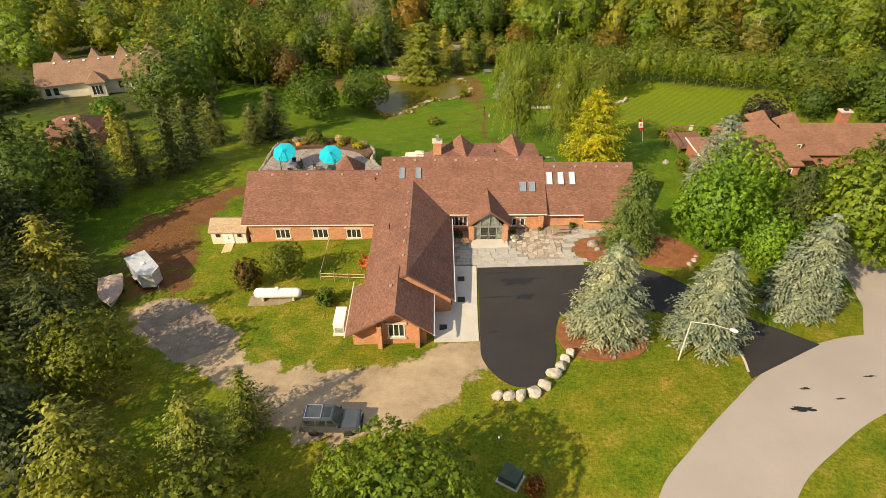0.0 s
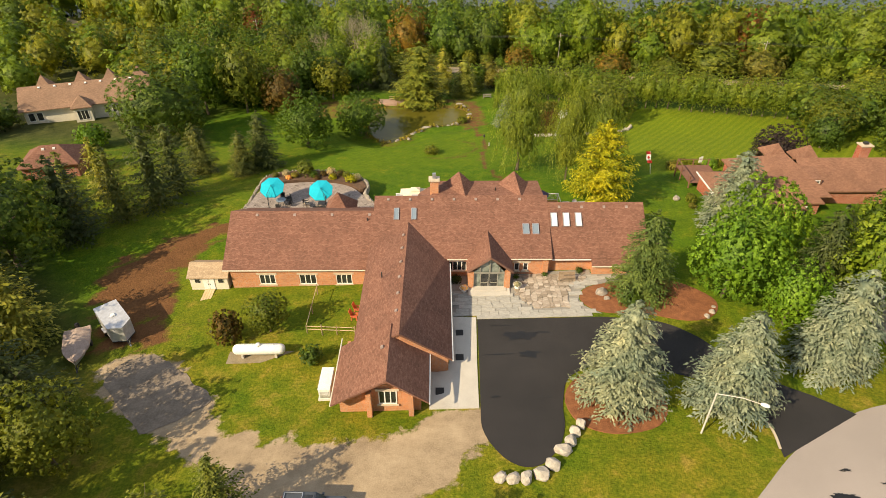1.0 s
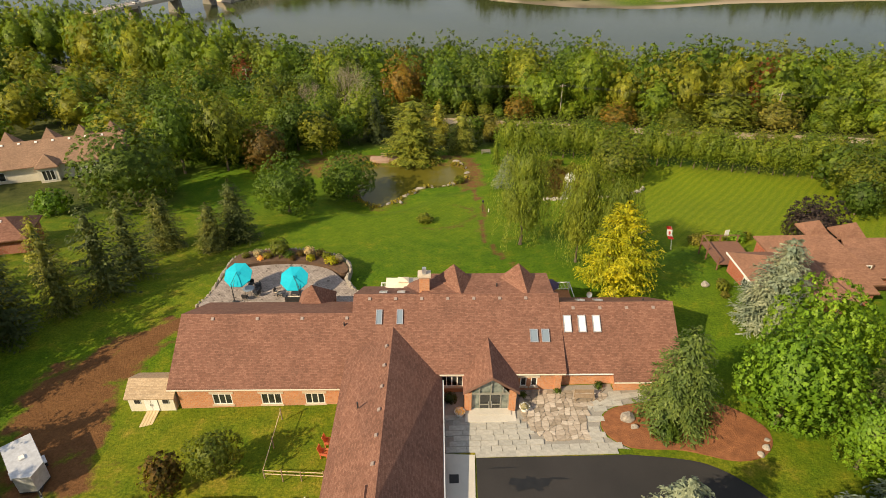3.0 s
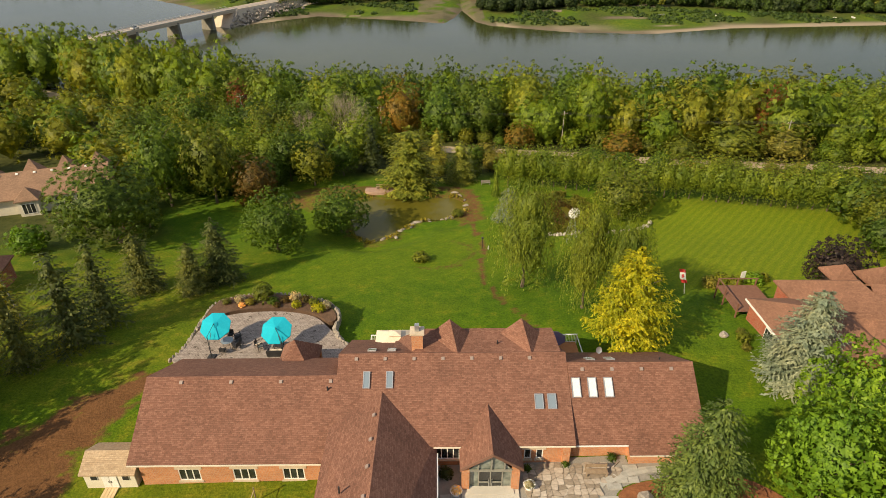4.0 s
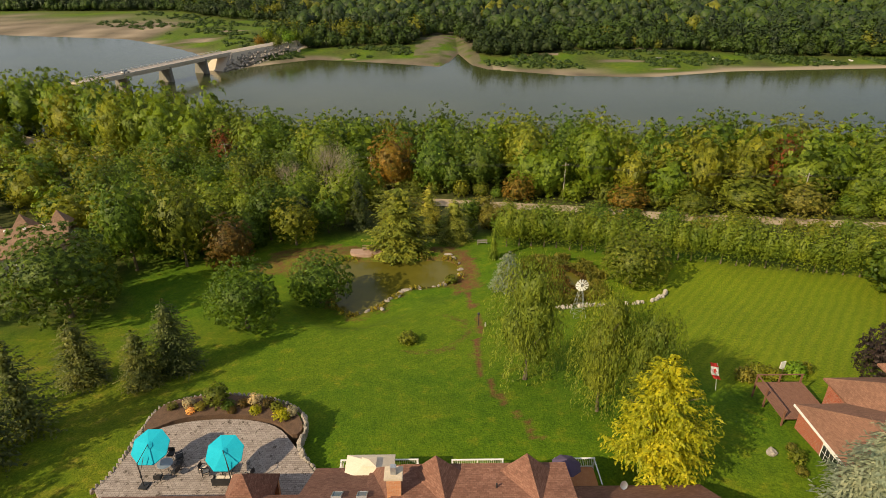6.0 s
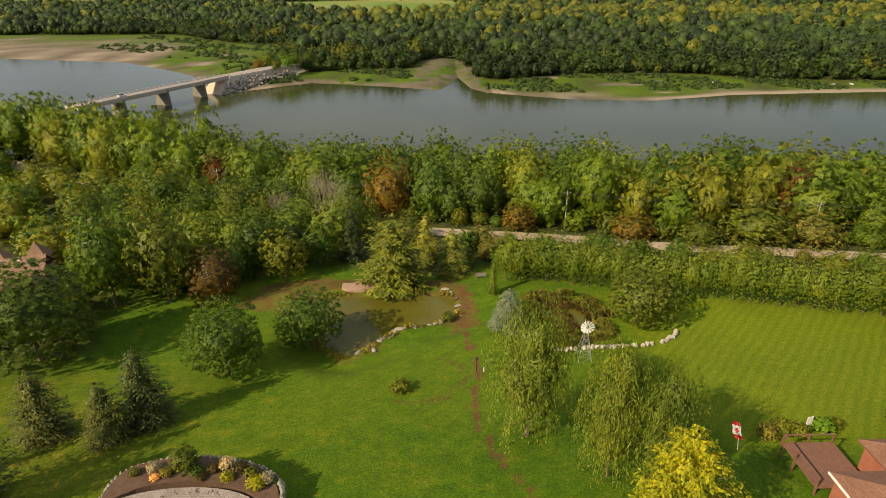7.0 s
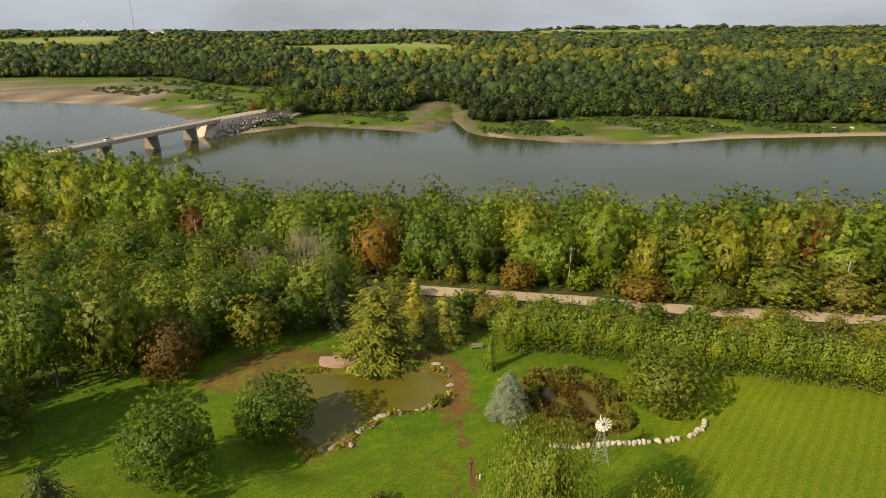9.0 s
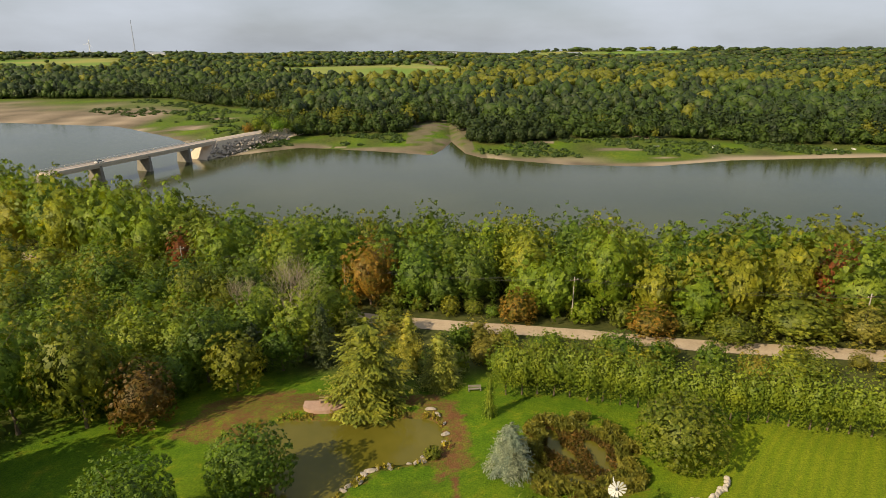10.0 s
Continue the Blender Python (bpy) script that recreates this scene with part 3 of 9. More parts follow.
FIELDS = [[(-560, 1800), (-300, 1330), (-160, 1120), (0, 1160), (110, 1430), (-40, 1950), (-330, 1600)], [(-1500, 1900), (-1000, 1500), (-760, 1560), (-1100, 2300)], [(1200, 1750), (1700, 1500), (2200, 1800), (1700, 2100)], [(-2600, 2700), (-1500, 2500), (-700, 2900), (-1700, 3300)], [(200, 2600), (900, 2500), (1200, 2900), (300, 3100)]]


def field_mask(X, Y):
    return 1 - step(-10, 10, np.minimum.reduce([outline_dist(X, Y, f) for f in FIELDS]))


def ground_sheet():
    xs = np.concatenate([-np.geomspace(90, 4800, 52)[::-1], np.arange(-88, 88.1, 1.0), np.geomspace(90, 4800, 52)])
    ys = np.concatenate([-np.geomspace(30, 600, 14)[::-1], np.arange(-28, 150, 0.9), np.arange(150, 250, 2.0), np.arange(250, 600, 4.0), np.geomspace(604, 4900, 70)])
    X, Y = np.meshgrid(xs, ys)
    Z = land(X, Y)
    nx, ny = len(xs), len(ys)
    idx = np.arange(nx * ny).reshape(ny, nx)
    quads = np.stack([idx[:-1, :-1], idx[:-1, 1:], idx[1:, 1:], idx[1:, :-1]], -1).reshape(-1, 4)
    me = bpy.data.meshes.new("ground")
    me.vertices.add(nx * ny)
    me.vertices.foreach_set("co", np.stack([X, Y, Z], -1).astype(np.float32).ravel())
    me.loops.add(quads.size)
    me.loops.foreach_set("vertex_index", quads.astype(np.int32).ravel())
    me.polygons.add(len(quads))
    me.polygons.foreach_set("loop_start", np.arange(0, quads.size, 4, dtype=np.int32))
    me.update()
    me.polygons.foreach_set("use_smooth", [True] * len(quads))
    dry = 0.95 * (1 - step(48, 70, Y + 0.35 * np.abs(X + 8) + 5 * waves(X, Y, 25, 44))) + 0.55 * step(18, 30, -X) * step(60, 75, Y) * (1 - step(95, 115, Y))
    wob = 0.9 * waves(X, Y, 5, 11) + 0.5 * waves(X, Y, 1.9, 12)
    gravel = 1 - step(-0.9, 0.9, outline_dist(X, Y, GRAVEL) + wob)
    dirt = 1 - step(-1.6, 1.4, outline_dist(X, Y, DIRT) + 1.3 * wob)
    trail = (1 - step(0.35, 0.9, line_dist(X, Y, TRACK) + 0.25 * wob)) * (0.62 + 0.1 * step(90, 104, Y))
    loop = (1 - step(0.4, 1.5, line_dist(X, Y, LOOP) + 0.3 * wob)) * 0.42
    pondside = 1 - step(0.5, 3.2, outline_dist(X, Y, POND) + wob)
    eastbank = 1 - step(0.2, 2.0, outline_dist(X, Y, [(6, 119), (9.3, 120), (9.8, 128), (7, 137), (-20, 140), (-28, 136), (-30, 128), (-21, 126), (-15, 133), (4, 134)]) + wob)
    reedbed = 1 - step(0.3, 2.2, outline_dist(X, Y, POOL) - 1.2 + wob)
    dirt = np.maximum.reduce([dirt, trail, loop, pondside * 0.52, eastbank * 0.58, reedbed * 0.5])
    wood = np.maximum(step(141, 150, Y + 0.25 * X + 4 * waves(X, Y, 30, 21)), step(38, 48, -X - 0.12 * Y + 3 * waves(X, Y, 25, 22) + 6) * (Y > 100) * step(100, 118, Y))
    front = np.maximum(step(27, 35, -X + 2.5 * waves(X, Y, 18, 23)) * (1 - step(44, 52, Y + 0.9 * (X + 34))), 0)
    wood = np.maximum(wood, 0.8 * front)
    mow = step(31, 35, X) * step(84, 88, Y) * (1 - step(126, 130, Y)) + 0.35 * step(88, 96, Y) * (1 - step(108, 122, Y)) * step(-26, -10, X) * (1 - step(27, 32, X))
    d = Y - lerp(FAR_SHORE, X)
    tl = Y - lerp(TREE_LINE, X)
    far = d > -6
    mud = np.where(far, (1 - step(4, 16 + 12 * waves(X, Y, 60, 31), d)), step(-8, -3, Y - lerp(NEAR_SHORE, X)))
    mud = np.where(far & (X < -230), 1 - step(60, 170, d + 40 * waves(X, Y, 120, 33)), mud)
    mud = np.where(far & (X > -12) & (X < 34), np.maximum(mud, 0.75 * (1 - step(-0.1, 0.5, waves(X, Y, 24, 35)))), mud)
    sand = np.where(far, np.clip(0.15 + 0.8 * waves(X, Y, 45, 36), 0, 0.8) * mud, 0)
    sand = np.where(far & (X > 150), mud * 0.8, sand)
    sand = np.where(far & (X > -20) & (X < 40), sand * 0.1, sand)
    wood = np.where(far, np.maximum(step(-12, 8, tl), 0.45 + 0.3 * waves(X, Y, 50, 61)), wood)
    field = np.where(far, field_mask(X, Y), 0)
    wood = np.clip(np.where(far, wood * (1 - field), wood), 0, 1)
    for nm, chans in (("zone_a", (gravel, dirt, wood, mow)), ("zone_b", (mud, sand, field, dry))):
        a = me.color_attributes.new(nm, "FLOAT_COLOR", "POINT")
        a.data.foreach_set("color", np.stack(np.broadcast_arrays(*chans), -1).astype(np.float32).ravel())
    m, n, l = nodes("grass_and_earth")
    za, zb = n.new("ShaderNodeVertexColor"), n.new("ShaderNodeVertexColor")
    za.layer_name, zb.layer_name = "zone_a", "zone_b"
    sa, sb = n.new("ShaderNodeSeparateColor"), n.new("ShaderNodeSeparateColor")
    l.new(za.outputs[0], sa.inputs[0])
    l.new(zb.outputs[0], sb.inputs[0])
    big, mid, fine = noise_fac(n, l, 0.045, 5), noise_fac(n, l, 0.5, 4, 0.65), noise_fac(n, l, 4.0, 5, 0.75)
    grass = ramp(n, l, big, [(0.3, (0.050, 0.116, 0.004)), (0.5, (0.086, 0.158, 0.005)), (0.7, (0.165, 0.195, 0.008))])
    grass = mix(n, l, 0.6, grass, ramp(n, l, mid, [(0.3, (0.038, 0.100, 0.003)), (0.55, (0.088, 0.160, 0.005)), (0.75, (0.205, 0.205, 0.012))]))
    blade = ramp(n, l, fine, [(0.25, (0.42, 0.48, 0.42)), (0.75, (1.55, 1.45, 1.35))])
    dryness = maths(n, l, "MULTIPLY", zb.outputs["Alpha"], ramp(n, l, noise_fac(n, l, 0.16, 5, 0.65), [(0.28, (0.15, 0.15, 0.15)), (0.62, (1, 1, 1))]))
    grass = mix(n, l, dryness, grass, ramp(n, l, mid, [(0.3, (0.11, 0.145, 0.008)), (0.55, (0.205, 0.190, 0.014)), (0.75, (0.36, 0.245, 0.055))]))
    wave = n.new("ShaderNodeTexWave")
    co, mp = n.new("ShaderNodeTexCoord"), n.new("ShaderNodeMapping")
    mp.inputs["Rotation"].default_value = (0, 0, radians(40))
    l.new(co.outputs["Object"], mp.inputs[0])
    l.new(mp.outputs[0], wave.inputs["Vector"])
    wave.inputs["Scale"].default_value, wave.inputs["Distortion"].default_value = 0.24, 3.4
    wave.inputs["Detail"].default_value, wave.inputs["Detail Scale"].default_value = 3.0, 0.4
    mown = mix(n, l, 0.35, mix(n, l, wave.outputs["Fac"], (0.158, 0.212, 0.006), (0.212, 0.252, 0.010)), grass)
    c = mix(n, l, za.outputs["Alpha"], grass, mown)
    c = mix(n, l, 1.0, c, blade, "MULTIPLY")
    litter = ramp(n, l, mid, [(0.3, (0.034, 0.044, 0.010)), (0.6, (0.075, 0.082, 0.020)), (0.8, (0.115, 0.108, 0.030))])
    c = mix(n, l, sa.outputs[2], c, litter)
    earth = mix(n, l, 0.5, ramp(n, l, mid, [(0.3, (0.115, 0.050, 0.018)), (0.7, (0.21, 0.098, 0.038))]), ramp(n, l, fine, [(0.3, (0.08, 0.038, 0.015)), (0.7, (0.22, 0.115, 0.05))]))
    tuft = maths(n, l, "MULTIPLY", sa.outputs[1], ramp(n, l, mid, [(0.25, (1, 1, 1)), (0.8, (0.45, 0.45, 0.45))]))
    ragged = noise_fac(n, l, 1.6, 6, 0.7)
    tuft = ramp(n, l, maths(n, l, "ADD", tuft, maths(n, l, "MULTIPLY", ragged, 0.8)), [(0.62, (0, 0, 0)), (0.95, (1, 1, 1))])
    c = mix(n, l, tuft, c, earth)
    stones = mix(n, l, 0.5, ramp(n, l, noise_fac(n, l, 0.4, 7, 0.7), [(0.32, (0.17, 0.12, 0.072)), (0.5, (0.36, 0.27, 0.17)), (0.68, (0.54, 0.42, 0.28))]), ramp(n, l, noise_fac(n, l, 11, 5, 0.8), [(0.3, (0.22, 0.165, 0.105)), (0.7, (0.52, 0.41, 0.28))]))
    pebbly = ramp(n, l, maths(n, l, "MULTIPLY", maths(n, l, "ADD", sa.outputs[0], maths(n, l, "MULTIPLY", ragged, 1.4)), 0.5), [(0.51, (0, 0, 0)), (0.66, (1, 1, 1))])
    c = mix(n, l, pebbly, c, stones)
    flat = mix(n, l, sb.outputs[1], ramp(n, l, noise_fac(n, l, 0.05, 4), [(0.3, (0.10, 0.082, 0.058)), (0.7, (0.18, 0.145, 0.10))]), (0.36, 0.29, 0.21))
    c = mix(n, l, sb.outputs[0], c, flat)
    c = mix(n, l, sb.outputs[2], c, ramp(n, l, noise_fac(n, l, 0.004, 2), [(0.35, (0.13, 0.22, 0.035)), (0.65, (0.26, 0.25, 0.07))]))
    relief = maths(n, l, "MULTIPLY", fine, maths(n, l, "SUBTRACT", 1.0, maths(n, l, "MULTIPLY", pebbly, 0.8)))
    surface(n, l, c, 0.95, 0, relief, 0.12, 0.15)
    me.materials.append(m)
    return tagged(new("ground", me), "rolling grass lawn with dirt patches, gravel and wooded slopes", "ground", kind="structure")


ground_sheet()


def draped(name, outline, material, lift, spacing=1.5, thick=0.0):
    """A sheet that follows the ground inside an outline."""
    bm = bmesh.new()
    bm.faces.new([bm.verts.new((x, y, 0)) for x, y in outline])
    bm.normal_update()
    bmesh.ops.triangulate(bm, faces=bm.faces[:])
    for _ in range(7):
        long = [e for e in bm.edges if e.calc_length() > spacing]
        if not long:
            break
        bmesh.ops.subdivide_edges(bm, edges=long, cuts=1, use_grid_fill=False)
        bmesh.ops.triangulate(bm, faces=bm.faces[:])
    top = bm.faces[:]
    for v in bm.verts:
        v.co.z = at(v.co.x, v.co.y) + lift
    if thick:
        rim = [e for e in bm.edges if e.is_boundary]
        ext = bmesh.ops.extrude_edge_only(bm, edges=rim)
        for v in ext["geom"]:
            if isinstance(v, bmesh.types.BMVert):
                v.co.z -= thick
    return part(name, bm, material, None, smooth=False)


def smooth_line(pts, per=6, closed=False):
    """Points along a smooth curve through pts."""
    P = [Vector((*p, 0)) for p in pts]
    k, out = len(P), []
    for i in range(k if closed else k - 1):
        p0, p1, p2, p3 = (P[(i + j) % k] if closed else P[min(max(i + j, 0), k - 1)] for j in (-1, 0, 1, 2))
        for s in range(per):
            t = s / per
            q = 0.5 * (2 * p1 + (p2 - p0) * t + (2 * p0 - 5 * p1 + 4 * p2 - p3) * t * t + (3 * p1 - p0 - 3 * p2 + p3) * t ** 3)
            out.append((q.x, q.y))
    if not closed:
        out.append((P[-1].x, P[-1].y))
    return out


def ribbon(pts, width):
    """The outline of a strip along pts."""
    left, right = [], []
    for i, p in enumerate(pts):
        a, b = Vector(pts[max(i - 1, 0)]), Vector(pts[min(i + 1, len(pts) - 1)])
        d = (b - a).normalized()
        nrm = Vector((-d.y, d.x)) * width / 2
        left.append((p[0] + nrm.x, p[1] + nrm.y))
        right.append((p[0] - nrm.x, p[1] - nrm.y))
    return left, right


def strip(name, pts, width, material, lift, across=4):
    """A draped road along a line."""
    bm = bmesh.new()
    left, right = ribbon(pts, width)
    rows = []
    for (lx, ly), (rx, ry) in zip(left, right):
        row = []
        for k in range(across + 1):
            x, y = lx + (rx - lx) * k / across, ly + (ry - ly) * k / across
            row.append(bm.verts.new((x, y, at(x, y) + lift)))
        rows.append(row)
    for a, b in zip(rows, rows[1:]):
        for k in range(across):
            bm.faces.new((a[k], a[k + 1], b[k + 1], b[k]))
    return part(name, bm, material, None, smooth=True)


def water_sheet(name, outline, z, material, label, category):
    bm = solid([(x, y, z) for x, y in outline], [tuple(range(len(outline)))])
    return tagged(part(name, bm, material), label, category, kind="structure")


water_sheet("water", [(-4800, 120), (4800, 60), (4800, 1600), (-4800, 1700)], WATER, "water", "calm grey-green reservoir water reflecting the cloudy sky", "lake")
water_sheet("pond_water", smooth_line(POND, 4, True), POND_Z, "pond", "still murky olive-brown pond water", "pond")
water_sheet("pool_water", smooth_line(POOL, 4, True), POOL_Z, "pond", "shallow brown pond overgrown with weeds", "pond")

# ---- roads and paving ----
street = smooth_line([(12, 12), (15.1, 19.4), (18.6, 23.2), (23.4, 27.5), (28.4, 31.6), (35.1, 35.2), (41.9, 36.6), (54, 37.5), (80, 36)]) + [(80, 26), (60, 29)] + smooth_line([(44, 29.5), (35.2, 26.4), (29.4, 23.0), (24.6, 19.2), (20, 12)])
tagged(draped("road", street, "road", 0.05, 2.0), "pale worn chip-seal residential street", "road", kind="structure")
drive = [(4.2, 48.7)] + smooth_line([(4.0, 42), (3.8, 36.9), (3.8, 34.0), (4.9, 31.5), (6.4, 30.2), (8.0, 30.3), (9.6, 31.9), (10.5, 34.1), (10.9, 37), (12.2, 40.2), (16, 41.6), (21, 40.4), (24.8, 38.2), (26.9, 35.2), (26.4, 30.4)]) + [(34.8, 34.9)] + smooth_line([(32.3, 37.2), (29.6, 39.2), (27, 42.6), (25.3, 45.3), (22.4, 47.6), (17, 48.6)])
tagged(draped("neighbour_driveway", [(39.6, 36.1), (42.3, 40.6), (43.6, 45.6), (44.8, 52), (49.5, 52), (48.4, 45), (46.5, 37.6)], "road", 0.04, 1.6), "pale grey driveway of the neighbouring house", "driveway", kind="structure")
tagged(draped("driveway", drive, "asphalt", 0.06, 1.6), "fresh black asphalt driveway with darker damp patches", "driveway", kind="structure")
tagged(draped("gravel_patch", [(x + 0.16 * math.sin(2.3 * y) + 0.07 * math.sin(9 * x), y + 0.14 * math.sin(2.9 * x)) for x, y in smooth_line([(-30.8, 41.4), (-28.4, 44.4), (-25.6, 43.4), (-23, 41.2), (-20.4, 39.0), (-20.2, 37.6), (-22.2, 36.0), (-24.2, 34.6), (-27.6, 37.4)], 8, True)], "millings", 0.04, 1.2), "dark grey asphalt millings spread on the gravel", "gravel patch", kind="structure")
back_road = smooth_line([(-160, 262), (-110, 228), (-67, 204), (-12, 175), (29, 162), (54, 154.4), (84, 148.6), (140, 140), (300, 125)], 8)
tagged(strip("gravel_road", back_road, 5.5, "dirtroad", 0.12), "pale gravel road running through the woods", "road", kind="structure")

# ---- plants ----
class Cloud:
    """Collects triangles and quads fast."""

    def __init__(self):
        self.v, self.f, self.n, self.k = [], [], [], 0

    def cards(self, pos, nrm, size, rng, aspect=0.7, bend=0.25, lie=None, soft=None):
        """Bent leaf sprays at pos, facing nrm; lie: the way they point; soft: the way the spray they are part of faces."""
        k = len(pos)
        nrm = nrm / (np.linalg.norm(nrm, axis=1, keepdims=True) + 1e-9)
        t = np.cross(nrm, rng.normal(size=(k, 3))) if lie is None else lie - nrm * np.sum(lie * nrm, 1, keepdims=True)
        t /= np.linalg.norm(t, axis=1, keepdims=True) + 1e-9
        b = np.cross(nrm, t)
        s = size * rng.uniform(0.6, 1.35, (k, 1))
        quad = np.stack([pos - t * s - nrm * s * bend, pos - b * s * aspect, pos + t * s - nrm * s * bend, pos + b * s * aspect], 1)
        self.v.append(quad.reshape(-1, 3))
        face = nrm if soft is None else nrm * 0.35 + soft
        self.n.append(np.repeat(face / (np.linalg.norm(face, axis=1, keepdims=True) + 1e-9), 4, 0))
        self.f.append(np.arange(k * 4).reshape(-1, 4) + self.k)
        self.k += k * 4

    def blob(self, centre, radii, rng, rough=0.12, coarse=True):
        """A lumpy closed core."""
        iv, tri = (OCT_V, OCT_F) if coarse else (ICO_V, ICO_F)
        p = iv * (1 + rng.uniform(-rough, rough, (len(iv), 1))) * np.array(radii) + np.array(centre)
        self.v.append(p)
        self.n.append(iv)
        self.f.append(np.concatenate([tri, tri[:, 2:3]], 1) + self.k)
        self.k += len(p)

    def stamp(self, other, turn, scale, place):
        """Adds a turned, scaled copy of another cloud."""
        c, s = math.cos(turn), math.sin(turn)
        m = np.array([[c, s, 0], [-s, c, 0], [0, 0, 1]])
        v = np.concatenate(other.v) @ m
        self.v.append(v * np.array(scale) + np.array(place))
        self.n.append(np.concatenate(other.n) @ m)
        self.f.append(np.concatenate(other.f) + self.k)
        self.k += len(v)

    def mesh(self, name, material):
        v, f = np.concatenate(self.v), np.concatenate(self.f)
        tri = f[:, 2] == f[:, 3]
        counts = np.where(tri, 3, 4)
        flat = f[np.stack([np.ones_like(tri)] * 3 + [~tri], 1)]
        me = bpy.data.meshes.new(name)
        me.vertices.add(len(v))
        me.vertices.foreach_set("co", v.astype(np.float32).ravel())
        me.loops.add(len(flat))
        me.loops.foreach_set("vertex_index", flat.astype(np.int32))
        me.polygons.add(len(f))
        me.polygons.foreach_set("loop_start", np.concatenate([[0], np.cumsum(counts)[:-1]]).astype(np.int32))
        me.update()
        me.polygons.foreach_set("use_smooth", np.ones(len(f), bool))
        me.normals_split_custom_set_from_vertices(np.concatenate(self.n))
        me.materials.append(M[material])
        return me


def ball_net(level):
    b = bmesh.new()
    bmesh.ops.create_icosphere(b, subdivisions=level, radius=1)
    out = np.array([v.co[:] for v in b.verts]), np.array([[v.index for v in f.verts] for f in b.faces])
    b.free()
    return out


ICO_V, ICO_F = ball_net(2)
OCT_V, OCT_F = ball_net(1)


def sphere_dirs(k, rng):
    d = rng.normal(size=(k, 3))
    return d / np.linalg.norm(d, axis=1, keepdims=True)


def clump_crown(seed, clumps, per, size, rc=0.05, low=0.08, square=2.2, bumps=9, bump=0.16, slim=1.0, droop=-0.75, fill=4, inner=0.6):
    """A unit broadleaf crown (height 1, width 1): leafy clumps all over an uneven dome, with dark gaps between them. slim: its height for its width."""
    rng = np.random.RandomState(seed)
    c = Cloud()
    k = np.arange(clumps) + 0.5
    z = 1 - (1 - droop) * k / clumps
    a = 2.39996 * k + rng.normal(0, 0.25, clumps)
    flat = np.sqrt(1 - np.clip(z, -1, 1) ** 2)
    d = np.stack([flat * np.cos(a), flat * np.sin(a), z], 1) + rng.normal(0, 0.05, (clumps, 3))
    d /= np.linalg.norm(d, axis=1, keepdims=True)
    z0 = (low + (1 - low) * 0.40) * slim
    swell = sphere_dirs(bumps, rng)

    def reach(d):
        rad = np.where(d[:, 2:] > 0, np.array([[0.5 - rc, 0.5 - rc, 0.97 * slim - z0 - rc]]), np.array([[0.5 - rc, 0.5 - rc, z0 - low * slim]]))
        r = 1 / np.sum(np.abs(d / rad) ** square, 1, keepdims=True) ** (1 / square)
        lump = sum(np.exp(7 * (d @ q - 1)) for q in swell)[:, None]
        return r * (1 - bump + bump * 1.3 * np.clip(lump, 0, 1.1))

    full = reach(d)
    cen = d * full * rng.uniform(0.88, 1.0, (clumps, 1)) + np.array([0, 0, z0])
    way = np.repeat(d, per, 0) * 0.7 + np.array([0, 0, 0.45]) + sphere_dirs(clumps * per, rng) * 0.95
    way /= np.linalg.norm(way, axis=1, keepdims=True)
    own = np.repeat(rng.uniform(0.7, 1.35, (clumps, 1)), per, 0)
    p = np.repeat(cen, per, 0) + way * rc * own * rng.uniform(0.4, 1.05, (clumps * per, 1))
    c.cards(p, way + rng.normal(0, 0.28, p.shape), size, rng, 0.72, 0.25, soft=way * 0.55 + np.repeat(d, per, 0) * 0.5)
    # leaves further in, between the clumps
    q = np.repeat(d, fill, 0) + rng.normal(0, 0.12, (clumps * fill, 3))
    q /= np.linalg.norm(q, axis=1, keepdims=True)
    c.cards(q * reach(q) * rng.uniform(0.62, 0.84, (len(q), 1)) + np.array([0, 0, z0]), q + rng.normal(0, 0.4, q.shape), size * 1.7, rng, 0.8, 0.2, soft=q)
    shell = OCT_V * inner * reach(OCT_V / np.linalg.norm(OCT_V, axis=1, keepdims=True)) + np.array([0, 0, z0])
    c.v.append(shell)
    c.n.append(OCT_V)
    c.f.append(np.concatenate([OCT_F, OCT_F[:, 2:3]], 1) + c.k)
    c.k += len(shell)
    c.v = [v / np.array([1, 1, slim]) for v in c.v]
    return c


